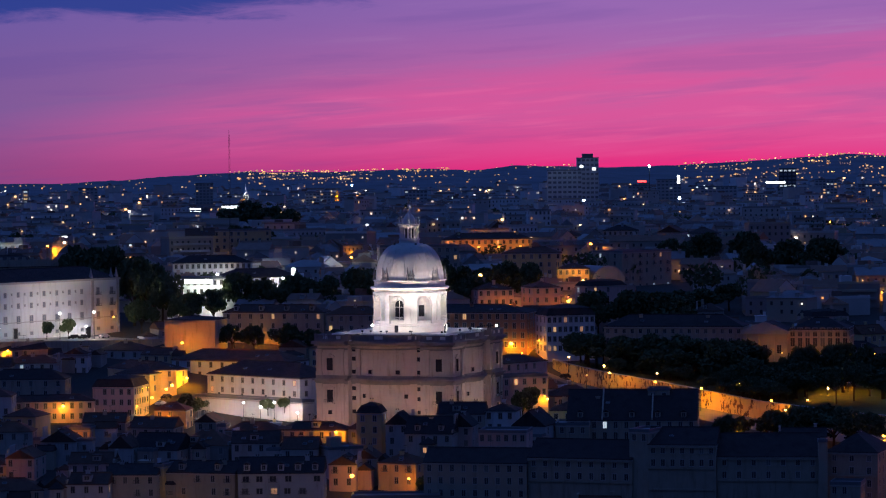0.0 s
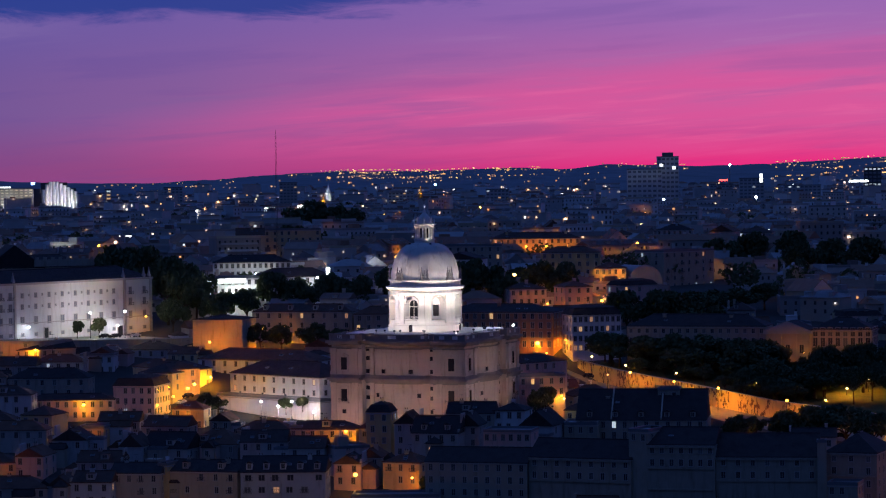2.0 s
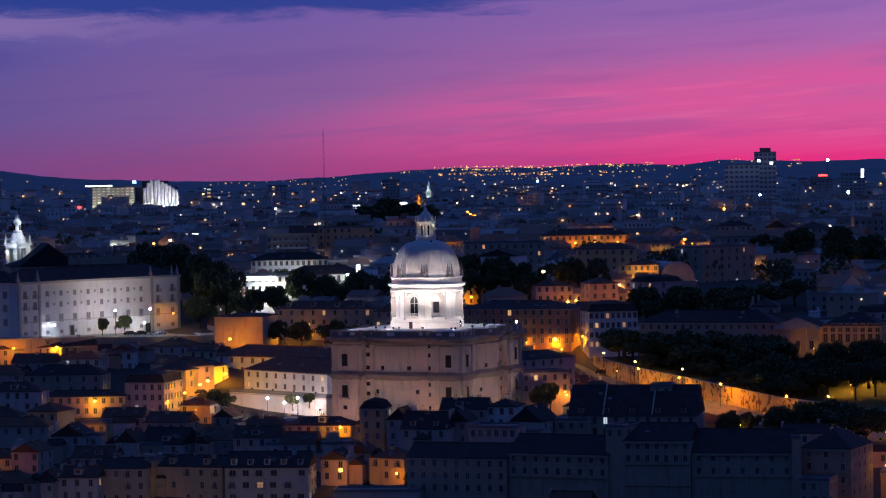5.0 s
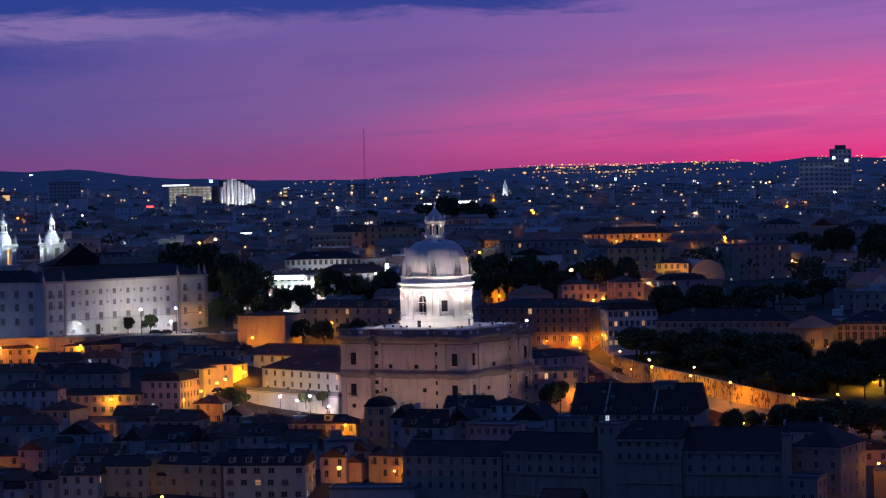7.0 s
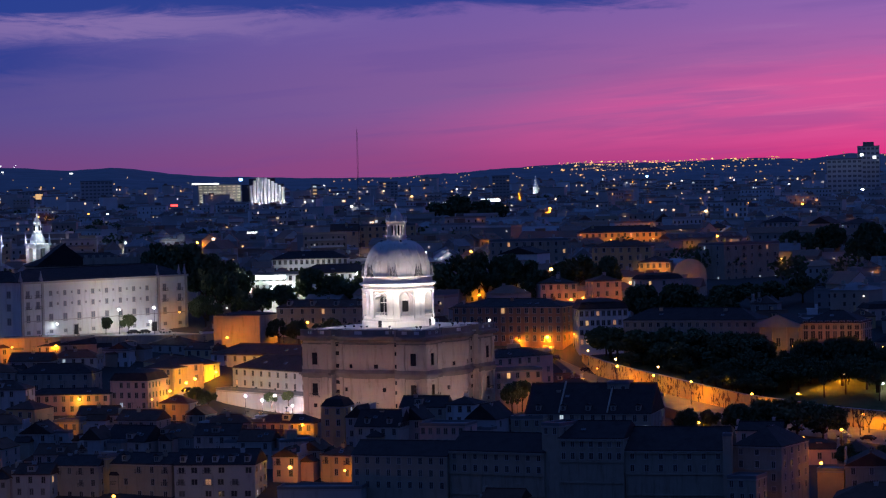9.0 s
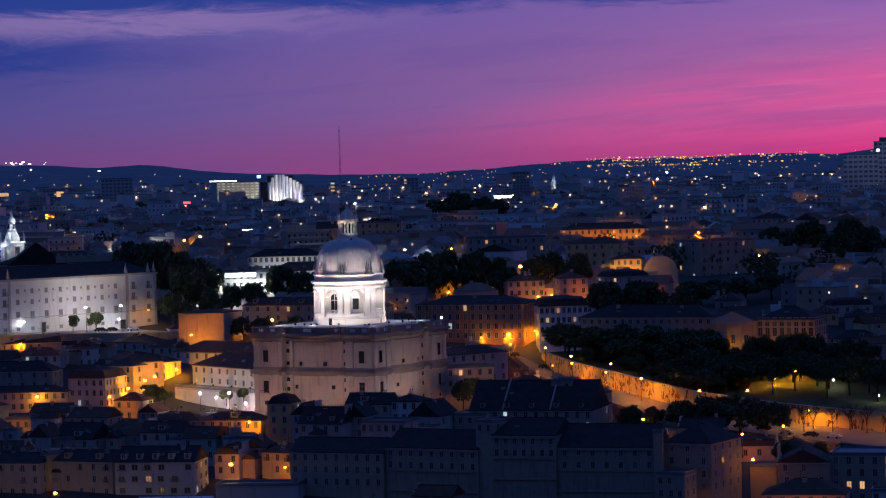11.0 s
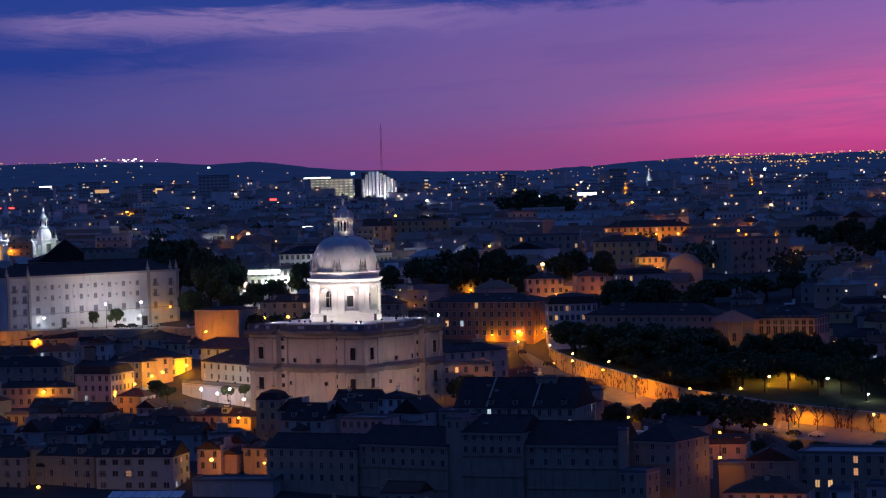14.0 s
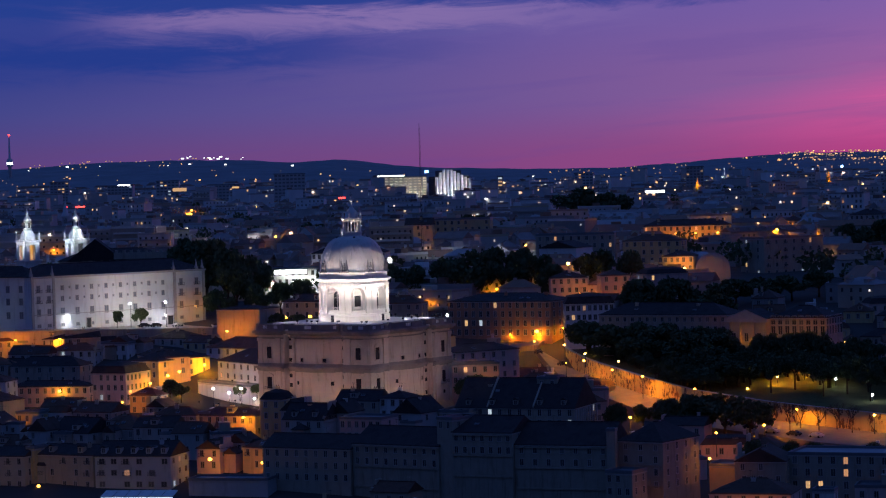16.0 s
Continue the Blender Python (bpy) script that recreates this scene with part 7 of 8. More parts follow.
for x, y, z, b, p in ((86.0, 2.0, 19.6, 12.0, 2000), (76.0, 20.0, 20.4, 14.0, 1100), (102.0, -18.0, 17.2, 10.0, 1300), (84.5, -44.0, 11.6, 6.8, 700), (109.3, -82.2, 10.5, 4.5, 300), (131.0, -39.5, 12.6, 8.4, 1700), (152.0, -54.0, 12.0, 7.0, 700), (122.0, -62.0, 10.5, 6.0, 900), (66.0, 40.0, 22.0, 15.8, 1400)):
    street_lamp(x, y, z, b, "sodium", p, 0.42)
# lamplit streets west of the church
for x, y, z, p in ((-78.4, 36.6, 15.1, 1200), (-100.0, 31.6, 16.0, 330), (-69.0, 50.0, 19.0, 800), (-67.0, 58.0, 19.6, 800), (-62.0, 74.0, 20.6, 1300), (-73.5, 44.0, 17.0, 650)):
    wall_lamp(x, y, z, p, "sodium", 0.5, (1.0, 0.38, 0.006))
wall_lamp(-61.9, 112.5, 29.5, 1200, "sodium", 0.5)
street_lamp(49.8, 203.0, 47.0, 33.0, "sodium_pale", 2600, 0.75)
wall_lamp(45.8, 105.0, 27.6, 620, "sodium", 0.7, None, 2.0)
wall_lamp(36.5, 108.6, 26.6, 330, "sodium", 0.3, None, 2.0)
for x, y, z, p in ((54.8, 104.0, 28.6, 1300), (56.2, 112.0, 29.4, 1300)):
    street_lamp(x, y, z, z - 4.0, "sodium", p, 0.3)
street_lamp(46.5, 88.0, 25.4, 21.6, "sodium", 1600, 0.35)
street_lamp(41.0, 12.0, 17.5, 11.5, "sodium", 500, 0.3)
street_lamp(60.0, 46.0, 21.0, 16.4, "sodium", 700, 0.3)
wall_lamp(41.0, 6.0, 17.0, 700, "sodium_pale", 0.3)
wall_lamp(-11.8, -92.6, 5.4, 170, "sodium", 0.4)
for x, y, z, p in ((-40.0, -122.0, -0.8, 260), (-52.0, -122.0, -0.8, 320), (-64.0, -121.0, -0.8, 480), (-78.0, -120.0, -0.8, 520), (-92.0, -120.0, -0.8, 560)):
    wall_lamp(x, y, z, p, "sodium_pale", 0.25, (1.0, 0.55, 0.22))
wall_lamp(-26.2, -91.5, 6.4, 240, "sodium", 0.6, (1.0, 0.38, 0.006))
wall_lamp(-98.0, -26.5, 11.0, 220, "sodium", 0.35)
wall_lamp(-74.0, 8.0, 14.0, 500, "sodium", 0.35)
wall_lamp(-26.0, -45.0, 13.4, 600, "sodium", 0.4)
wall_lamp(-71.8, -98.5, 0.6, 420, "sodium", 0.5)
wall_lamp(-126.0, -66.0, 6.0, 500, "sodium", 0.5)
wall_lamp(108.5, -128.0, 8.5, 110, "sodium", 0.4)
wall_lamp(99.0, -146.0, -2.0, 90, "sodium", 0.5)
wall_lamp(118.0, -160.0, -2.0, 350, "sodium", 0.5)
wall_lamp(30.0, 28.5, 24.0, 700, "sodium_pale", 0.4)
# added floodlights, no lamp visible here, to brighten the convent's terrace wall
for loc, aim in (((-55.5, 34.0, 11.8), (-53.0, 47.0, 15.5)), ((-47.5, 25.5, 11.8), (-43.0, 37.0, 16.0))):
    flood(loc, aim, 1700, (1.0, 0.76, 0.71), 120)
for u in (-15, -5, 5, 15):
    # low floods on the terrace, unseen and added to brighten the convent wing
    loc = (-43.1 + 0.663 * u, 38.7 - 0.749 * u, 17.7)
    flood(loc, (loc[0] + 6.0, loc[1] + 5.3, 19.2), 480, (1.0, 0.76, 0.66), 130)
# white lamps on the forecourt and beside the church
for x, y, z, p in ((-42.5, 18.0, 15.6, 4500), (-38.5, 17.0, 17.0, 2600), (-47.5, 18.0, 17.0, 3800), (-32.5, 7.0, 14.6, 700)):
    street_lamp(x, y, z, z - 5.0, "led", p, 0.45, (1.0, 0.74, 0.69))
street_lamp(25.5, -26.0, 14.6, 8.5, "led", 900, 0.6)
for x, y in ((26.8, 11.0), (-8.2, 26.6)):
    ob = thing("terrace_floodlight", pose(x, y, 38.6), "glaring white floodlight on the church terrace", "floodlight", "church floodlights")
    bm = bmesh.new()
    ball(bm, (0, 0, 0), 0.38, 0, 2)
    part("lens", bm, "led", ob)
    bm = bmesh.new()
    tube(bm, (0, 0, -2.2), (0, 0, -0.4), 0.08, 0.08, 5)
    part("stand", bm, "metal", ob)
# lamps of the upper streets
for x, y, z, m, p in ((51.6, 258.0, 44.0, "sodium_pale", 2600), (86.0, 210.0, 40.5, "sodium", 2600), (80.0, 190.0, 37.5, "sodium", 1800), (73.0, 165.0, 34.0, "sodium", 900), (167.3, 291.0, 40.0, "sodium", 2600), (150.0, 286.0, 38.0, "sodium", 1400), (-20.0, 440.0, 50.0, "sodium_pale", 3200), (-6.0, 455.0, 50.0, "sodium", 3000), (-36.0, 132.0, 33.0, "sodium", 900), (-44.0, 128.0, 33.0, "sodium", 900), (95.0, 420.0, 48.0, "sodium", 3000), (120.0, 430.0, 48.0, "sodium", 3000), (70.0, 410.0, 48.0, "sodium", 3000), (150.0, 540.0, 50.0, "sodium", 5000), (175.0, 490.0, 48.0, "sodium", 4000), (115.0, 520.0, 50.0, "sodium", 4000), (-175.0, 400.0, 48.0, "sodium", 4000), (-150.0, 420.0, 47.0, "sodium", 3000), (210.0, 340.0, 42.0, "sodium", 2000), (10.0, 680.0, 54.0, "sodium", 7000), (230.0, 700.0, 54.0, "sodium", 7000), (-130.0, 640.0, 52.0, "sodium", 6000), (310.0, 560.0, 52.0, "sodium", 5000), (290.0, 420.0, 47.0, "sodium", 3000), (20.0, 300.0, 44.0, "led", 1500), (130.0, 330.0, 44.0, "sodium", 1500)):
    street_lamp(x, y, z, ground_z(x, y), m, p, 0.6)

for x, y, z, p, b in ((87.5, 226.0, 44.0, 1300, "sodium_pale"), (92.1, 225.0, 43.6, 1100, "sodium_pale"), (72.0, 429.0, 52.0, 220, "sodium"), (82.0, 429.0, 52.0, 160, "sodium"), (91.0, 429.0, 52.0, 260, "sodium"), (101.0, 429.0, 52.0, 240, "sodium"), (134.8, 481.0, 53.0, 900, "sodium"), (173.4, 284.0, 33.5, 350, "sodium"), (163.0, 286.0, 34.0, 200, "sodium"), (182.9, 494.0, 47.0, 900, "sodium"), (72.5, 328.0, 46.0, 500, "sodium"), (97.0, 224.0, 36.0, 500, "sodium"), (76.0, 168.0, 36.0, 450, "sodium"), (56.0, 172.0, 37.0, 350, "sodium")):
    wall_lamp(x, y, z, p, b, 0.5, None, 2.5)

# ---- palace pediment over the park ----
def build_pediment():
    ob = thing("palace_pavilion", pose(117.2, 47.0, 18.0, 0, 0, -27.0), "projecting palace pavilion with a stone pediment", "palace")
    bm = bmesh.new()
    box(bm, -7, 7, -1.2, 8, -4, 15.6)
    for x in (-6.4, -2.4, 2.4, 6.4):
        box(bm, x - 0.5, x + 0.5, -1.6, -1.2, 0, 14.6)
    part("wall", bm, "plaster_tan", ob)
    bm = bmesh.new()
    box(bm, -7.5, 7.5, -1.9, 0.2, 14.6, 15.6)
    a = [bm.verts.new(p) for p in ((-7.6, -1.8, 15.6), (7.6, -1.8, 15.6), (0, -1.8, 18.6), (-7.6, 9, 15.6), (7.6, 9, 15.6), (0, 9, 18.6))]
    for k, f in enumerate(((0, 1, 2), (0, 2, 5, 3), (1, 4, 5, 2), (3, 5, 4))):
        bm.faces.new([a[i] for i in f]).material_index = 1 if k else 0
    part("pediment", bm, ("trim", "roof_dark"), ob)
    for x in (-4.4, 0, 4.4):
        for z in (2.0, 8.6):
            o = part("window", window_mesh(1.3, 2.6, "glass"), None, ob)
            o.location = (x, -1.2, z)


build_pediment()
for k in range(6):
    wall_lamp(114 + k * 6.5, 43 - k * 2.9, 27.0, 130, "sodium", 0.2, None, 2.0)

for k in range(5):
    wall_lamp(70 + k * 9.5, 68 - k * 3.6, 30.5 - k * 0.2, 330, "sodium", 0.25, None, 2.0)

# ---- trees ----
TR = random.Random(5)
for k in range(72):
    x = 64 + 125 * TR.random()
    edge = float(np.interp(x, [57, 66, 79, 87, 101, 123, 155, 210], [88, 56, 24, 8, -10, -28, -52, -90]))
    back = float(np.interp(x, [64, 84, 128, 178, 235], [84, 62, 36, 6, -30]))
    f = 0.55 + 0.43 * TR.random() if x > 116 else 0.22 + 0.76 * TR.random() if x > 92 else 0.5 + 0.48 * TR.random()
    y = edge + (back - edge) * f
    z = float(np.interp(x, [60, 87, 123, 190], [21.2, 18.2, 14.6, 12.0])) + f * 3.2
    tree(x, y, z, (TR.uniform(7.0, 10.6) + 1.2 * math.sin((x - 64) / 40.0)) * (1.0 if x < 108 else 0.72), TR.uniform(4.0, 8.0))
for k in range(30):
    x = 66 + 42 * TR.random()
    edge = float(np.interp(x, [57, 66, 79, 87, 101, 123, 155, 210], [88, 56, 24, 8, -10, -28, -52, -90]))
    f = 2.0 + 13.0 * TR.random() ** 1.4
    z = float(np.interp(x, [60, 87, 123, 190], [21.2, 17.8, 13.6, 11.0])) + f * 0.05
    tree(x + f * 0.7, edge + f, z, TR.uniform(3.4, 6.5), TR.uniform(2.4, 4.2), "bushy low tree behind the retaining wall", "park trees")
for x, f, h, s in ((118, 0.42, 9.5, 4.0), (124, 0.3, 9.0, 3.4), (131, 0.46, 10.5, 4.4), (139, 0.34, 9.5, 3.6), (146, 0.48, 10.5, 4.4), (152, 0.3, 9.0, 3.6), (158, 0.44, 10.0, 4.2), (166, 0.34, 9.5, 4.0), (174, 0.46, 10.0, 4.4)):
    edge = float(np.interp(x, [57, 66, 79, 87, 101, 123, 155, 210], [88, 56, 24, 8, -10, -28, -52, -90]))
    back = float(np.interp(x, [64, 84, 128, 178, 235], [84, 62, 36, 6, -30]))
    tree(x, edge + (back - edge) * f, float(np.interp(x, [60, 87, 123, 190], [21.2, 18.2, 14.6, 12.0])) + f * 3.2, h, s)
for x, y, z, h, s in ((81, -50, 6.0, 9.5, 3.6), (95, -47, 6.5, 9.5, 5.4), (103, -50, 6.0, 11.0, 6.6), (111, -52, 5.6, 11.5, 7.0), (118, -54, 5.4, 10.5, 6.0), (88, -42, 7.5, 7.0, 3.0)):
    tree(x, y, z, h, s, "dark street tree beside the road", "street trees")
for x, y, z, h, s in ((120, -95, 2, 7, 3.5), (135, -100, 1.5, 7, 4), (150, -104, 1, 7.5, 4), (128, -90, 2.5, 6, 3), (33, 2, 11, 9, 3.2), (36, 5, 12, 8, 3.0), (-64, 30, 12.5, 6, 2.6), (-60, 28, 12.5, 5, 2.4), (-40, 22, 13.0, 4.5, 2.4), (-35, 24, 13.5, 4.0, 2.0), (-99, 141.5, 29.6, 6.5, 2.6), (-106, 135, 30.2, 5.4, 2.2), (-8, -93, 0.5, 5.0, 2.0), (40, 112, 25, 6, 3)):
    tree(x, y, z, h, s, "small leafy tree lit by nearby lamps", "street trees")
for x, y, z, h, s in ((-70, 172, 31, 19, 7), (-76, 186, 32, 22, 9), (-86, 196, 33, 24, 10), (-66, 190, 33, 18, 7), (-60, 165, 30, 13, 5), (-95, 205, 34, 24, 9), (-74, 160, 29, 12, 5), (-38, 196, 33, 15, 7), (-28, 190, 32, 14, 7), (-18, 198, 33, 15, 7), (-8, 194, 33, 14, 6), (-48, 186, 31, 12, 5), (-56, 184, 31, 11, 4.5), (15, 190, 32, 19, 9), (26, 196, 33, 20, 9), (36, 192, 33, 19, 8), (6, 200, 33, 16, 8), (44, 186, 32, 14, 6), (60, 215, 35, 15, 7), (70, 222, 35, 15, 7), (55, 228, 35, 13, 6), (80, 132, 27, 15, 8), (92, 128, 27, 15, 8), (104, 122, 26, 14, 8), (119, 20, 17, 12.5, 4.5), (124, 23, 17, 12.5, 4.5), (129, 19, 16.5, 12.8, 4.8), (135, 20, 16.5, 13, 4.8), (141, 16, 16, 13, 4.8), (147, 14, 15.5, 13, 4.8), (153, 10, 15, 13, 4.8), (-45, 122, 25, 9, 4), (-38, 118, 25, 8.5, 4), (-28, 116, 25, 9, 5), (-20, 112, 25, 8, 5), (-12, 110, 24.5, 8, 5), (-50, 124, 25, 8, 3.5), (112, 175, 31, 9, 7), (122, 185, 31, 9, 7), (132, 190, 32, 9, 7), (142, 200, 33, 9, 6), (190, 285, 38, 17, 9), (205, 295, 38, 17, 9), (178, 300, 38, 15, 7), (160, 370, 40, 15, 8), (175, 380, 41, 16, 8), (190, 372, 41, 16, 8), (-20, 520, 44, 16, 9), (5, 900, 47, 22, 14), (25, 905, 47, 20, 12)):
    tree(x, y, z, h, s, "tall dark broadleaf tree among the buildings", "town trees")


def bare_tree(x, y, z, h, seed):
    ob = thing("bare_tree", pose(x, y, z), "leafless branching tree lit by a street lamp", "tree", "bare trees")
    rg = random.Random(seed)
    bm = bmesh.new()

    def grow(p, d, ln, r, n):
        e = p + d * ln
        tube(bm, p, e, r, r * 0.65, 5)
        if n:
            for _ in range(3):
                q = (d + Vector((rg.uniform(-0.8, 0.8), rg.uniform(-0.8, 0.8), rg.uniform(-0.1, 0.5)))).normalized()
                grow(e, q, ln * rg.uniform(0.62, 0.82), r * 0.62, n - 1)

    grow(Vector((0, 0, -0.5)), Vector((0, 0, 1)), h * 0.33, 0.2, 5)
    part("branching_crown", bm, "bark", ob)


for i, (x, y, z) in enumerate(((124, -40, 8.2), (132, -44, 7.8), (137, -48, 7.4), (129, -48, 7.4), (142, -46, 7.6), (146, -52, 7.0))):
    bare_tree(x, y, z, 7.5, i)


# ---- cars ----
def car_mesh():
    bm = bmesh.new()
    prof = [(-2.1, 0.35), (-2.15, 0.75), (-1.35, 0.95), (-0.75, 1.42), (0.75, 1.45), (1.5, 1.0), (2.1, 0.9), (2.15, 0.4)]
    for s in (-1,):
        a = [bm.verts.new((x, -0.85 + (0.12 if z > 1.2 else 0), z)) for x, z in prof]
        b = [bm.verts.new((x, 0.85 - (0.12 if z > 1.2 else 0), z)) for x, z in prof]
        for i in range(len(prof)):
            j = (i + 1) % len(prof)
            bm.faces.new((a[i], a[j], b[j], b[i]))
        bm.faces.new(a[::-1])
        bm.faces.new(b)
    bmesh.ops.recalc_face_normals(bm, faces=bm.faces)
    return bm


CARS = {}


def car(x, y, z, rot, paint="car_dark"):
    label = {"car_dark": "dark parked hatchback car", "car_white": "white parked hatchback car"}[paint]
    if paint not in CARS:
        ob = thing("car", pose(x, y, z, 0, 0, rot), label, "car", "parked cars")
        part("body", car_mesh(), paint, ob)
        bm = bmesh.new()
        box(bm, -1.1, 1.2, -0.78, 0.78, 1.0, 1.36, taper=0.1)
        g = part("windows", bm, "glass", ob, "dark car glass")
        g.scale = (1.0, 1.04, 1.0)
        bm = bmesh.new()
        tube(bm, (0, -0.12, 0), (0, 0.12, 0), 0.33, 0.33, 10)
        wm = mesh_of(bm, "wheel", "rubber")
        for sx in (-1.35, 1.35):
            for sy in (-0.8, 0.8):
                w = part("wheel", wm, None, ob)
                w.location = (sx, sy, 0.33)
        CARS[paint] = ob
        return ob
    return copy_thing(CARS[paint], pose(x, y, z, 0, 0, rot))


for x, y, z, r, p in ((-97.0, 138.0, 30.1, 46, "car_dark"), (-93.5, 141.5, 29.9, 46, "car_dark"), (-87.0, 148.0, 29.6, 46, "car_white"), (-71.0, 44.0, 14.6, 60, "car_white"), (-69.0, 52.0, 16.0, 60, "car_dark"), (48.0, 84.0, 21.5, -70, "car_dark"), (57.0, 66.0, 18.7, -68, "car_dark"), (112.0, -42.0, 8.4, -38, "car_dark"), (118.0, -46.0, 8.0, -38, "car_dark"), (124.0, -52.0, 7.2, -38, "car_white"), (130.0, -57.0, 6.9, -38, "car_dark"), (136.0, -60.0, 6.6, -38, "car_white"), (100.0, -60.0, 6.4, -38, "car_dark"), (-30.0, 106.0, 24.2, 0, "car_dark"), (-36.0, 108.0, 24.4, 0, "car_dark"), (-42.0, 110.0, 24.6, 0, "car_white")):
    car(x, y, z, r, p)


# ---- lit market awning at the foot of the slope ----
def build_awning():
    ob = thing("market_awning", pose(-36.0, -135.0, -0.6, 0, 0, -4.0), "white market awning lit from below on thin posts", "awning")
    for k in range(6):
        bm = bmesh.new()
        x = -9.0 + k * 3.2
        a = [bm.verts.new(p) for p in ((x, -2.5, 2.6), (x + 3.0, -2.5, 2.6), (x + 3.0, 2.5, 3.6), (x, 2.5, 3.6), (x, -2.5, 2.5), (x + 3.0, -2.5, 2.5), (x + 3.0, 2.5, 3.5), (x, 2.5, 3.5))]
        for f in ((0, 1, 2, 3), (7, 6, 5, 4), (0, 4, 5, 1), (2, 6, 7, 3)):
            bm.faces.new([a[i] for i in f])
        part("canopy", bm, "plaster_white", ob)
        bm = bmesh.new()
        tube(bm, (x + 0.1, -2.4, -8.0), (x + 0.1, -2.4, 2.55), 0.06, 0.06, 5)
        part("post", bm, "metal", ob)
    bm = bmesh.new()
    box(bm, -9.0, 10.0, -2.6, -2.5, 2.15, 2.3)
    part("light_bar", bm, "strip", ob)


build_awning()

# ---- the rest of the town ----
CITY = random.Random(23)


def free(x, y, r):
    """Whether a house of that size may stand there: off the church, the streets, the park and other houses."""
    if math.hypot(x, y) < 34 + r * 0.5:
        return False
    if x > 40 and y > -100:
        edge = float(np.interp(x, [46, 57, 66, 79, 87, 101, 123, 155, 210], [96, 88, 56, 24, 8, -10, -28, -52, -90]))
        back = float(np.interp(x, [46, 64, 84, 128, 178, 235], [100, 90, 72, 50, 20, -16]))
        if edge - 36 < y < back + 6:
            return False
    if -70 < x < -24 and -12 < y < 66 or -84 < x < -58 and 18 < y < 86 or -140 < x < -60 and 88 < y < 140:
        return False
    if -128 < x < -72 and 0 < y < 40:
        return False
    if y < -101 and -118 < x < -22:
        return False
    if 160 < y < 300 and 0.098 < x / (y + 800) < 0.145:
        return False
    if 30 < x < 58 and 78 < y < 160:
        return False
    return all(math.hypot(x - a, y - b) > r * 0.62 + c for a, b, c in PLACED)


def far_house(i):
    """One of the alike town houses that fill the slope."""
    rg = random.Random(100 + i)
    w, d, h = rg.uniform(9, 15), rg.uniform(8, 11), rg.choice((6.4, 7.5, 9.5, 10.6))
    ob = thing("town_house", pose(0, 0, 0), "dim plastered town house with tiled roof", "house", "town houses")
    kind = ("hip", "gable", "flat", "gable", "mansard", "hip", "gable", "flat")[i % 8]
    coat = rg.choice(("plaster", "plaster", "plaster_tan", "plaster_pink", "plaster_white", "plaster_ochre", "plaster_tan"))
    bm = bmesh.new()
    box(bm, -w / 2, w / 2, 0, d, -6, h)
    rh = rg.uniform(2.0, 3.2)
    if kind == "gable":
        a = [bm.verts.new(p) for p in ((-w / 2 + 0.001, 0, h), (-w / 2 + 0.001, d, h), (-w / 2 + 0.001, d / 2, h + rh - 0.15), (w / 2 - 0.001, 0, h), (w / 2 - 0.001, d, h), (w / 2 - 0.001, d / 2, h + rh - 0.15))]
        bm.faces.new((a[1], a[0], a[2]))
        bm.faces.new((a[3], a[4], a[5]))
    part("wall", bm, coat, ob)
    r = part("roof", roof_mesh(kind, w, d, rh, mat=rg.choice(("roof", "roof", "roof_dark"))), None, ob)
    r.location.z = h
    if i % 3 == 0:
        # lower wing with its own lean-to roof, or a taller party wall
        ww, hh, s = rg.uniform(3.0, 5.0), h - rg.uniform(1.2, 3.2), rg.choice((-1, 1))
        bm = bmesh.new()
        box(bm, min(s * w / 2, s * (w / 2 + ww)), max(s * w / 2, s * (w / 2 + ww)), 0.6, d - 1.2, -6, hh)
        part("side_wing", bm, rg.choice(("plaster_white", "plaster_tan", "plaster_ochre")), ob)
        o = part("wing_roof", roof_mesh(rg.choice(("flat", "hip")), ww - 0.3, d - 1.9, 1.2, mat="roof"), None, ob)
        o.location = (s * (w / 2 + ww / 2), 0.7, hh)
    if i % 4 == 1 and kind != "flat":
        bm = bmesh.new()
        s = rg.choice((-1, 1))
        box(bm, s * w / 2 - 0.25, s * w / 2 + 0.25, 0.05, d - 0.05, h - 1.0, h + 0.9)
        box(bm, s * w / 2 - 0.24, s * w / 2 + 0.24, d * 0.3, d * 0.7, h + 0.9, h + rh + 0.5)
        part("party_wall", bm, coat, ob)
    if kind == "flat":
        bm = bmesh.new()
        box(bm, -1.8, 1.6, d * 0.4, d * 0.4 + 3.0, 0.1, 2.5)
        box(bm, -2.0, 1.8, d * 0.4 - 0.2, d * 0.4 + 3.2, 2.5, 2.65)
        o = part("stair_hut", bm, rg.choice(("plaster_white", "plaster_tan")), ob)
        o.location = (rg.uniform(-w / 4, w / 4), 0, h)
    elif rg.random() < 0.6:
        bm = bmesh.new()
        box(bm, -0.75, 0.75, 0.0, 1.8, 0.0, 1.5, 0)
        box(bm, -0.9, 0.9, -0.15, 2.0, 1.5, 1.65, 1)
        o = part("dormer", bm, (coat, "roof_dark"), ob)
        part("window", window_mesh(0.8, 1.0, "glass"), None, o).location = (0, 0, 0.3)
        o.location = (rg.uniform(-w / 5, w / 5), 1.0, h + 0.35)
    if kind != "flat" and i % 5 == 0:
        o = part("antenna", antenna_mesh(), None, ob)
        o.location = (rg.uniform(-w / 5, w / 5), d * 0.5, h + rh * 0.8)
    bm = bmesh.new()
    box(bm, -0.4, 0.4, -0.3, 0.3, 0, rh + 0.9)
    box(bm, -0.5, 0.5, -0.4, 0.4, rh + 0.9, rh + 1.1)
    c = part("chimney", bm, coat, ob)
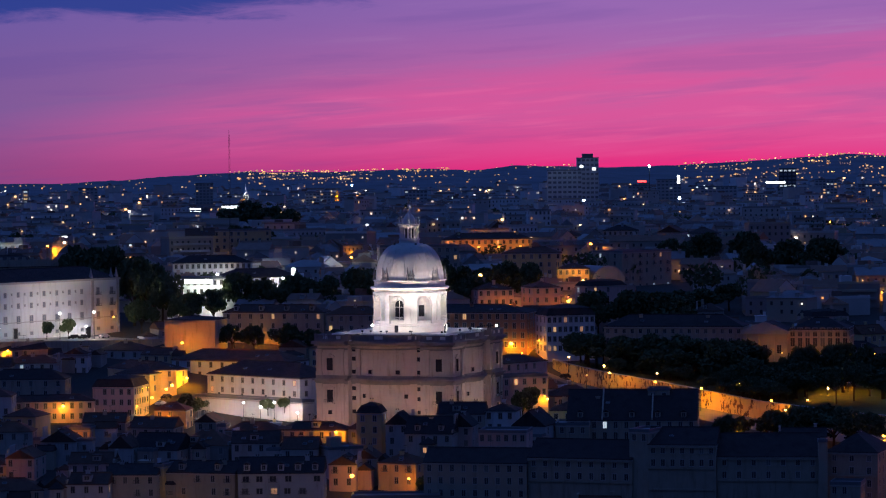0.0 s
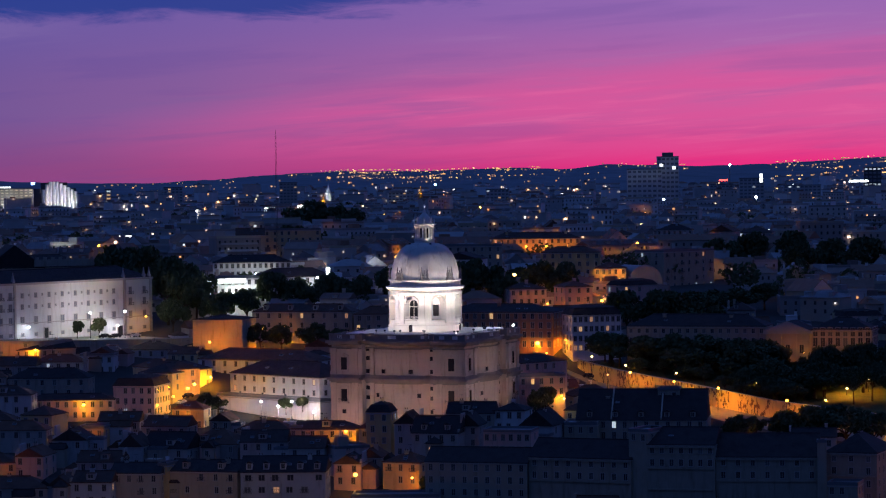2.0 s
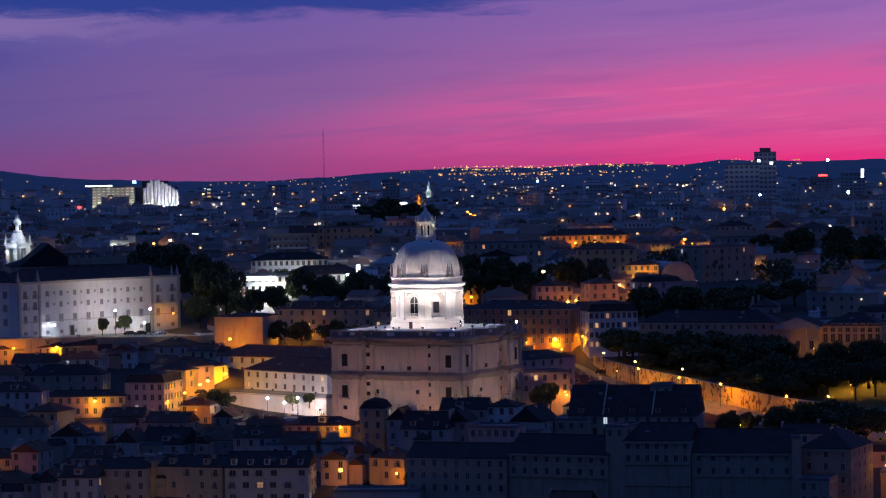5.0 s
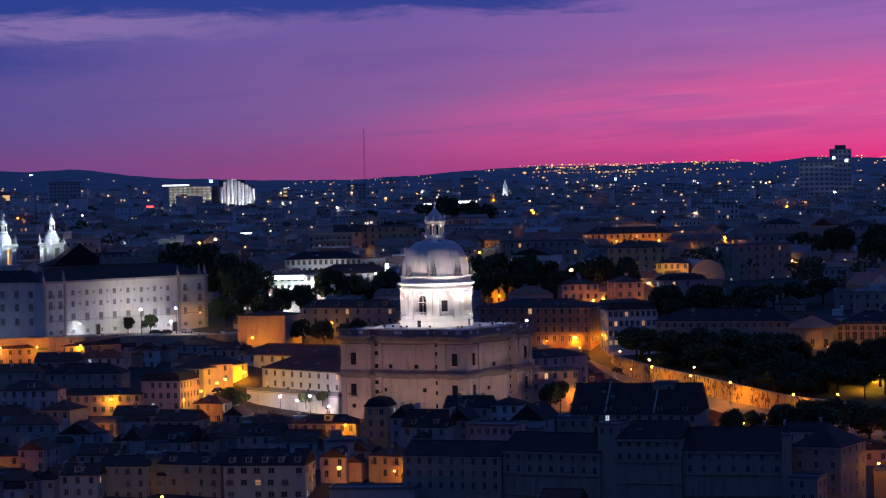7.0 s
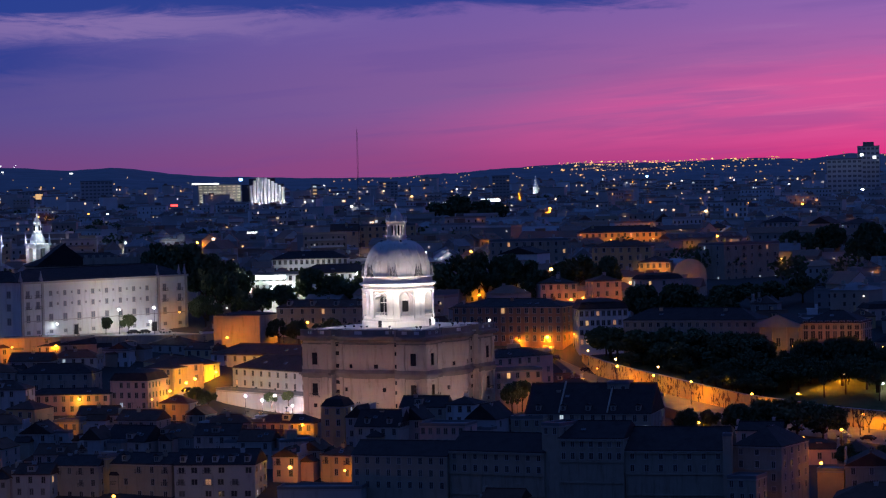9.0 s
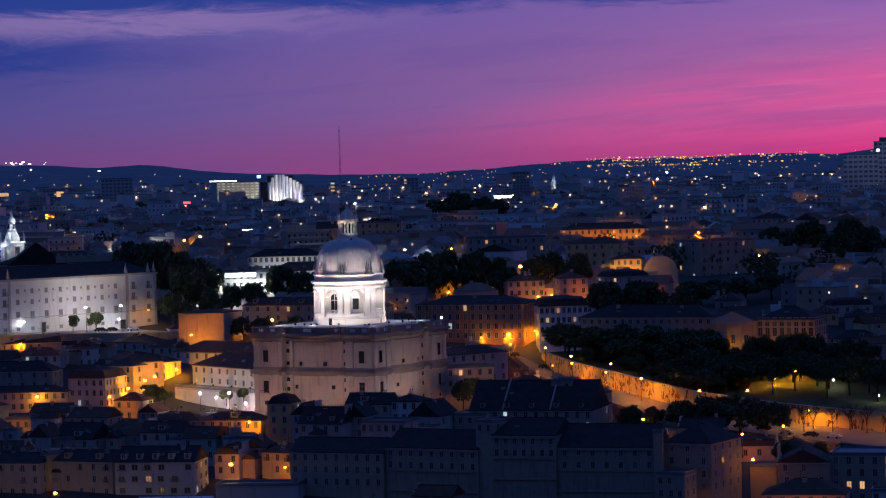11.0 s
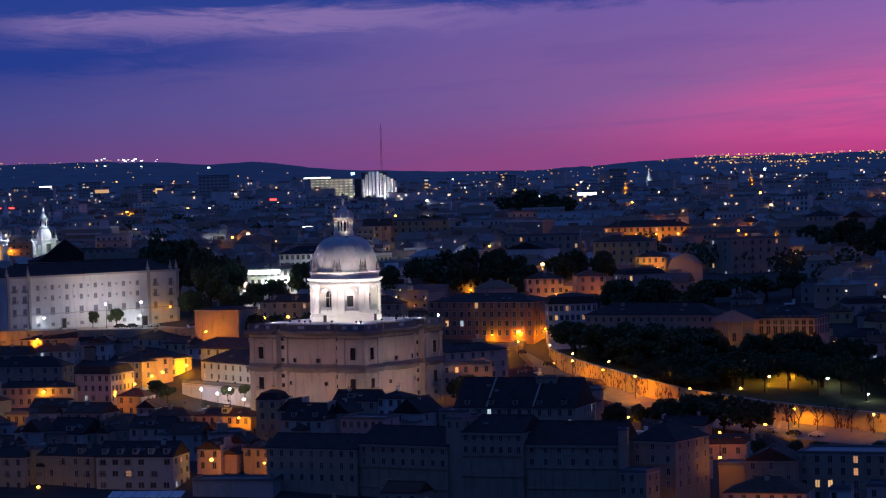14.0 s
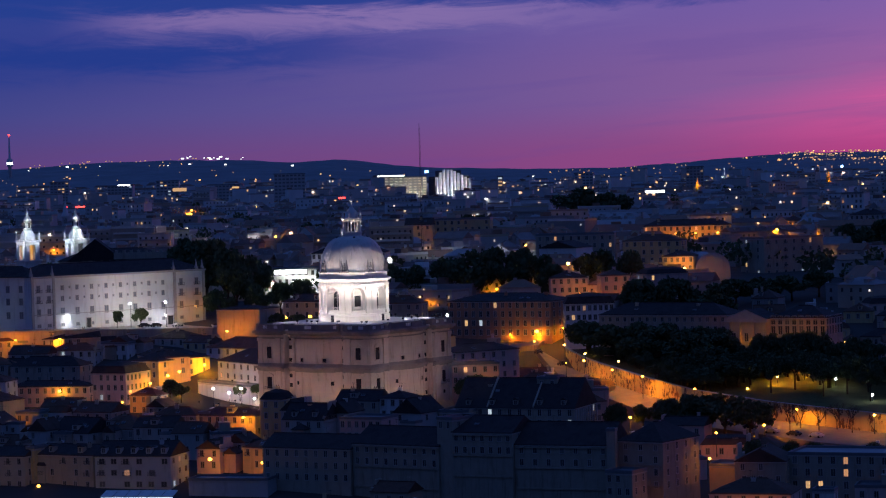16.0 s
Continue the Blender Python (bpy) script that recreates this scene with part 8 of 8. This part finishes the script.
    c.location = (rg.uniform(-w / 3, w / 3), d * 0.6, h)
    n = int(w / 3.2)
    for s in range(1 + (h > 9)):
        for b in range(n):
            p = rg.random()
            pane = "glass" if p > 0.045 else rg.choice(("lit", "lit_dim", "lit_cool"))
            o = part("window", window_mesh(1.0, 1.6, pane), None, ob)
            o.location = ((b + 0.5) * w / n - w / 2, 0, h - 2.5 - s * 3.1)
    return ob, max(w, d)


KINDS = [far_house(i) for i in range(20)]
used = set()
count = 0
row_y = -140.0
while count < 205:
    half = (row_y + 800) * 0.325
    x = -half
    while x < half:
        i = CITY.randrange(20)
        src, size = KINDS[i]
        yy = row_y + CITY.uniform(-4, 4)
        if free(x, yy, size) and CITY.random() < 0.86:
            a = CITY.uniform(-24, 24) + CITY.choice((0, 0, 0, 90))
            base = ground_z(x, yy) - (1.5 if yy > 160 else 2.6) - CITY.uniform(0, 1.5)
            m = pose(x, yy, base, 0, 0, a)
            if i in used:
                copy_thing(src, m)
            else:
                src.matrix_basis = m
                used.add(i)
            PLACED.append((x, yy, size * 0.5))
            count += 1
        x += CITY.uniform(12, 17) + max(0.0, row_y - 200) * 0.012
    row_y += 15 + max(0.0, row_y) * 0.03


def build_far_city():
    """Roofs and walls of the wide town beyond, lit windows and street lights."""
    rg = random.Random(77)
    verts, faces, mats = [], [], []
    wv, wf, lv, lf, pools = [], [], [], [], []

    def quad_box(vs, fs, c, s):
        i = len(vs)
        for dx, dy, dz in ((-1, 0, -1), (1, 0, -1), (1, 0, 1), (-1, 0, 1), (-1, 0.6, -1), (1, 0.6, -1), (1, 0.6, 1), (-1, 0.6, 1)):
            vs.append((c[0] + dx * s[0], c[1] + dy * s[1], c[2] + dz * s[2]))
        for f in ((0, 1, 2, 3), (1, 5, 6, 2), (4, 0, 3, 7), (3, 2, 6, 7)):
            fs.append(tuple(i + k for k in f))

    def skin(at, pts, fs, mat):
        i = len(verts)
        verts.extend(at(*p) for p in pts)
        for f in fs:
            faces.append(tuple(i + k for k in f))
            mats.append(mat)

    BOX = ((0, 1, 5, 4), (1, 2, 6, 5), (2, 3, 7, 6), (3, 0, 4, 7), (4, 5, 6, 7))

    def block(at, u0, u1, v0, v1, z0, z1, mat=0):
        skin(at, ((u0, v0, z0), (u1, v0, z0), (u1, v1, z0), (u0, v1, z0), (u0, v0, z1), (u1, v0, z1), (u1, v1, z1), (u0, v1, z1)), BOX, mat)

    def building(at, y, style, w, d, h):
        """One distant building: walls, its roof, chimneys or a stair hut, dark windows."""
        # beyond 850 m the walls switch to the haze-paled colour
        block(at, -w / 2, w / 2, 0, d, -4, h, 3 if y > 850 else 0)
        o, rh = 0.35, rg.uniform(1.8, 3.4)
        if style == "flat":
            for a in ((-w / 2 - 0.1, w / 2 + 0.1, -0.1, 0.25), (-w / 2 - 0.1, -w / 2 + 0.25, 0.25, d), (w / 2 - 0.25, w / 2 + 0.1, 0.25, d)):
                block(at, *a, h - 0.2, h + 0.8)
            c = rg.uniform(-w / 3, w / 3)
            block(at, c - 2.2, c + 2.0, d * 0.4, d * 0.4 + 4, h, h + rg.uniform(2.0, 3.0), rg.choice((0, 1)))
            if y < 1700 and rg.random() < 0.5:
                for z in np.arange(h - 3.1, 1.0, -3.0):
                    block(at, -w * 0.42, w * 0.42, -0.9, 0.0, z, z + 0.9)
        elif style == "front_gable":
            skin(at, ((-w / 2, 0, h - 0.01), (w / 2, 0, h - 0.01), (0, 0, h + rh + 0.8)), ((0, 1, 2),), 0)
            skin(at, ((-w / 2 - o, -0.1, h - 0.2), (0, -0.1, h + rh + 1), (w / 2 + o, -0.1, h - 0.2), (-w / 2 - o, d, h - 0.2), (0, d, h + rh + 1), (w / 2 + o, d, h - 0.2)), ((0, 1, 4, 3), (1, 2, 5, 4)), 1)
        else:
            e = 0.0 if style == "gable" else d / 2
            if style == "gable":
                for u in (-w / 2, w / 2):
                    skin(at, ((u, 0, h - 0.01), (u, d, h - 0.01), (u, d / 2, h + rh)), ((0, 1, 2),), 0)
            skin(at, ((-w / 2 - o, -o, h), (w / 2 + o, -o, h), (w / 2 + o, d + o, h), (-w / 2 - o, d + o, h), (-w / 2 + e - (0 if e else o), d / 2, h + rh), (w / 2 - e + (0 if e else o), d / 2, h + rh)), ((0, 1, 5, 4), (1, 2, 5), (2, 3, 4, 5), (3, 0, 4)), 1)
            if y < 1600 and rg.random() < 0.4:
                for k in range(max(1, int(w / 7))):
                    u = -w / 2 + (k + 0.5) * w / max(1, int(w / 7))
                    block(at, u - 0.8, u + 0.8, 0.7, d / 2, h, h + 1.7)
                    block(at, u - 0.95, u + 0.95, 0.5, d / 2, h + 1.7, h + 1.85, 1)
        if style != "flat" and y < 1900:
            for _ in range(rg.choice((1, 1, 2, 3))):
                u, v = rg.uniform(-w / 2 + 0.6, w / 2 - 0.6), d * rg.uniform(0.35, 0.6)
                block(at, u - 0.6, u + 0.6, v, v + 0.6, h, h + rh + rg.uniform(0.6, 1.6))
            if rg.random() < 0.3:
                u = rg.choice((-1, 1)) * w / 2
                block(at, u - 0.22, u + 0.22, 0, d, h - 0.5, h + 0.9)
                block(at, u - 0.21, u + 0.21, d * 0.25, d * 0.75, h + 0.9, h + rh + 0.5)
        if y < 1700 and style != "front_gable" and rg.random() < 0.75:
            n = max(2, int(w / rg.uniform(2.4, 3.4)))
            for row in range(min(5, int(h / 3.1)) if y < 1100 else 2):
                for b in range(n):
                    if rg.random() < 0.15:
                        continue
                    u, z = (b + 0.5) * w / n - w / 2, h - 1.9 - row * 3.0
                    skin(at, ((u - 0.45, -0.06, z - 0.7), (u + 0.45, -0.06, z - 0.7), (u + 0.45, -0.06, z + 0.7), (u - 0.45, -0.06, z + 0.7), (u - 0.45, 0.02, z - 0.7), (u + 0.45, 0.02, z - 0.7), (u + 0.45, 0.02, z + 0.7), (u - 0.45, 0.02, z + 0.7)), ((0, 1, 2, 3), (3, 2, 6, 7), (0, 3, 7, 4), (1, 5, 6, 2)), 2)

    y = row_y
    while y < 3050:
        half = (y + 800) * 0.33
        x = -half
        while x < half:
            yy = y + rg.uniform(-9, 9)
            style = rg.choice(("hip", "hip", "gable", "gable", "front_gable", "flat", "flat", "row", "flat_tall"))
            grow_by = 1 + y / 4500
            w, d, h = rg.uniform(8, 15) * grow_by, rg.uniform(8, 13), rg.uniform(4.0, 10.0)
            if style == "front_gable":
                w, d, h = rg.uniform(7, 11), rg.uniform(12, 18), rg.uniform(6, 11)
            elif style == "row":
                w, h, style = rg.uniform(24, 44), rg.uniform(6, 9), "gable"
            elif style == "flat_tall":
                w, h, style = rg.uniform(14, 26), rg.uniform(11, 17) * (1.35 if y > 1300 and rg.random() < 0.4 else 1.0), "flat"
            if y < 420:
                w, h = min(w, 18.0), min(h, 9.0)
            if rg.random() < 0.88 and (y > 420 or free(x, yy, w)) and all(math.hypot(x - a, yy - b) > c * 0.8 + w * 0.15 for a, b, c in PLACED if abs(b - yy) < 60):
                g = ground_z(x, yy)
                a = radians(40 * noise.noise((x * 0.004, yy * 0.004, 2.0)) + rg.uniform(-9, 9) + rg.choice((0, 0, 0, -32, 32)))
                ca, sa = math.cos(a), math.sin(a)

                def at(u, v, z):
                    return (x + u * ca - v * sa, yy + u * sa + v * ca, g + z)

                building(at, y, style, w, d, h)
                for _ in range(rg.choice((0, 0, 0, 1, 1, 2, 3))):
                    u, z = rg.uniform(-w / 2 + 1, w / 2 - 1), h - rg.choice((2.0, 2.0, 5.0))
                    k = 0.7 + y / 2600
                    quad_box(wv, wf, at(u, -0.3, z), (rg.uniform(0.3, 0.55) * k, 0.2, rg.uniform(0.4, 0.65) * k))
                if y < 1700 and rg.random() < (0.24 if x > 0 else 0.10) and len(pools) < 105:
                    pools.append((at(rg.uniform(-w / 3, w / 3), -1.6, h * 0.62), 1.0 + y / 900))
                if rg.random() < 0.2:
                    s = rg.uniform(0.35, 0.75) * (0.7 + y / 2600)
                    quad_box(lv, lf, at(rg.uniform(-w / 2, w / 2), -2.5, h + rg.uniform(-3, 1.5)), (s, s, s * 0.8))
            x += w * rg.uniform(0.95, 1.4)
        y += 15 + y * 0.017
    # dark clumps of trees between the distant blocks
    tv, tf = [], []
    for _ in range(120):
        ty = row_y + 40 + 1900 * rg.random() ** 1.5
        tx = rg.uniform(-0.3, 0.3) * (ty + 800)
        if not all(math.hypot(tx - a, ty - b) > c for a, b, c in PLACED if abs(b - ty) < 60):
            continue
        for _ in range(rg.choice((1, 2, 3, 5))):
            cx, cy, cr = tx + rg.gauss(0, 9), ty + rg.gauss(0, 6), rg.uniform(3.5, 6.5)
            cz = ground_z(cx, cy) + rg.uniform(5, 9)
            for _ in range(90):
                p = Vector((rg.gauss(0, 1), rg.gauss(0, 1), rg.gauss(0, 1))).normalized()
                p = Vector((cx, cy, cz)) + Vector((p.x, p.y, p.z * 0.8)) * cr * rg.uniform(0.6, 1.05)
                q = Euler((rg.uniform(0, 6.28), rg.uniform(0, 6.28), 0)).to_matrix()
                m, i = rg.uniform(0.6, 1.3), len(tv)
                for u, v in ((-1, -0.1), (0, -0.7), (1, 0.1), (0, 0.7)):
                    tv.append(p + q @ Vector((u * m, v * m, 0.1)))
                tf.append((i, i + 1, i + 2, i + 3))
    me = bpy.data.meshes.new("distant_trees")
    me.from_pydata(tv, [], tf)
    me.materials.append(M["leaf"])
    tagged(new("distant_trees", me), "dark leafy tree clumps among the distant houses", "trees", kind="stuff")
    for nm, v, f, mt, lab, cat in (("distant_houses", verts, faces, ("far_block", "far_roof", "glass", "far_hazed"), "countless dim houses of the distant town", "houses"), ("distant_windows", wv, wf, ("city_windows",), "scattered lit windows of the distant town", "windows"), ("distant_street_lights", lv, lf, ("city_lights",), "scattered street lights of the distant town", "lights")):
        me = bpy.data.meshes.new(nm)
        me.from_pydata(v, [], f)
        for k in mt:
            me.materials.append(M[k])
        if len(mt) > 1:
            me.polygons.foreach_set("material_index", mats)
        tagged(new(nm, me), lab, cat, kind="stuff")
    for (x, y, z), s in pools:
        wall_lamp(x, y, z, (120 if y < 450 else 300) * s * s, "sodium" if rg.random() < 0.85 else "sodium_pale", round(0.3 * s, 1))
    # lights strung over the far hills
    hv, hf = [], []

    def dots(n, a0, a1, lo, hi, curl):
        k = 0
        while k < n:
            az = rg.uniform(a0, a1)
            street = rg.randrange(6)
            if noise.noise((az * 1.1, street * 2.3, 5.0)) + rg.uniform(-0.35, 0.35) < 0.0:
                continue
            k += 1
            f = lo + (hi - lo) * min(1.0, max(0.0, street / 5 + 0.1 * math.sin(az * curl * 2 + street * 1.7) + rg.gauss(0, 0.025)))
            yy = 2600 + 1250 * f
            xx = math.tan(radians(az)) * (yy + 800)
            s = rg.choice((0.6, 0.7, 0.8, 1.0, 1.3))
            quad_box(hv, hf, (xx, yy, ground_z(xx, yy) + 3.5), (s, s, s * 0.8))

    dots(330, 1.8, 6.4, 0.6, 0.9, 2.1)
    dots(70, 1.6, 6.6, 0.3, 0.62, 2.1)
    dots(60, 6.6, 9.5, 0.5, 0.9, 1.7)
    dots(380, 11.2, 17.0, 0.5, 0.92, 1.3)
    dots(110, 11.2, 17.0, 0.25, 0.5, 1.3)
    dots(80, -3.0, 1.6, 0.3, 0.75, 2.3)
    dots(46, -14.0, -10.2, 0.7, 1.0, 1.1)
    dots(150, -16.0, -5.0, 0.05, 0.6, 1.9)
    me = bpy.data.meshes.new("hill_lights")
    me.from_pydata(hv, [], hf)
    me.materials.append(M["hill_lights"])
    tagged(new("hill_lights", me), "strings of amber street lights on far hills", "lights", kind="stuff")
    # white lights of a few buildings on the wooded ridge
    rv, rf = [], []
    for k in range(22):
        az = rg.uniform(-10.9, -9.5) if k < 15 else rg.uniform(-15.0, -8.0)
        yy = 3820.0 if k < 15 else 3500.0
        xx = math.tan(radians(az)) * (yy + 800)
        s = rg.choice((0.7, 0.9, 1.2, 1.6))
        quad_box(rv, rf, (xx, yy, ground_z(xx, yy) + rg.uniform(2.0, 6.0)), (s * 1.5, s, s * 0.7))
    me = bpy.data.meshes.new("ridge_lights")
    me.from_pydata(rv, [], rf)
    me.materials.append(M["strip"])
    tagged(new("ridge_lights", me), "white lights of buildings on the wooded ridge", "lights", kind="stuff")


build_far_city()


# street lamps between the distant blocks
for k in range(46):
    y = 330 + 1300 * CITY.random() ** 1.3
    x = CITY.uniform(-1, 1) * (y + 800) * 0.3
    s = (y + 800) / 1100
    street_lamp(x, y, ground_z(x, y) + CITY.uniform(8, 11), ground_z(x, y), "sodium" if CITY.random() < 0.8 else "led", CITY.uniform(2500, 6000) * s * s, 0.5 * s)
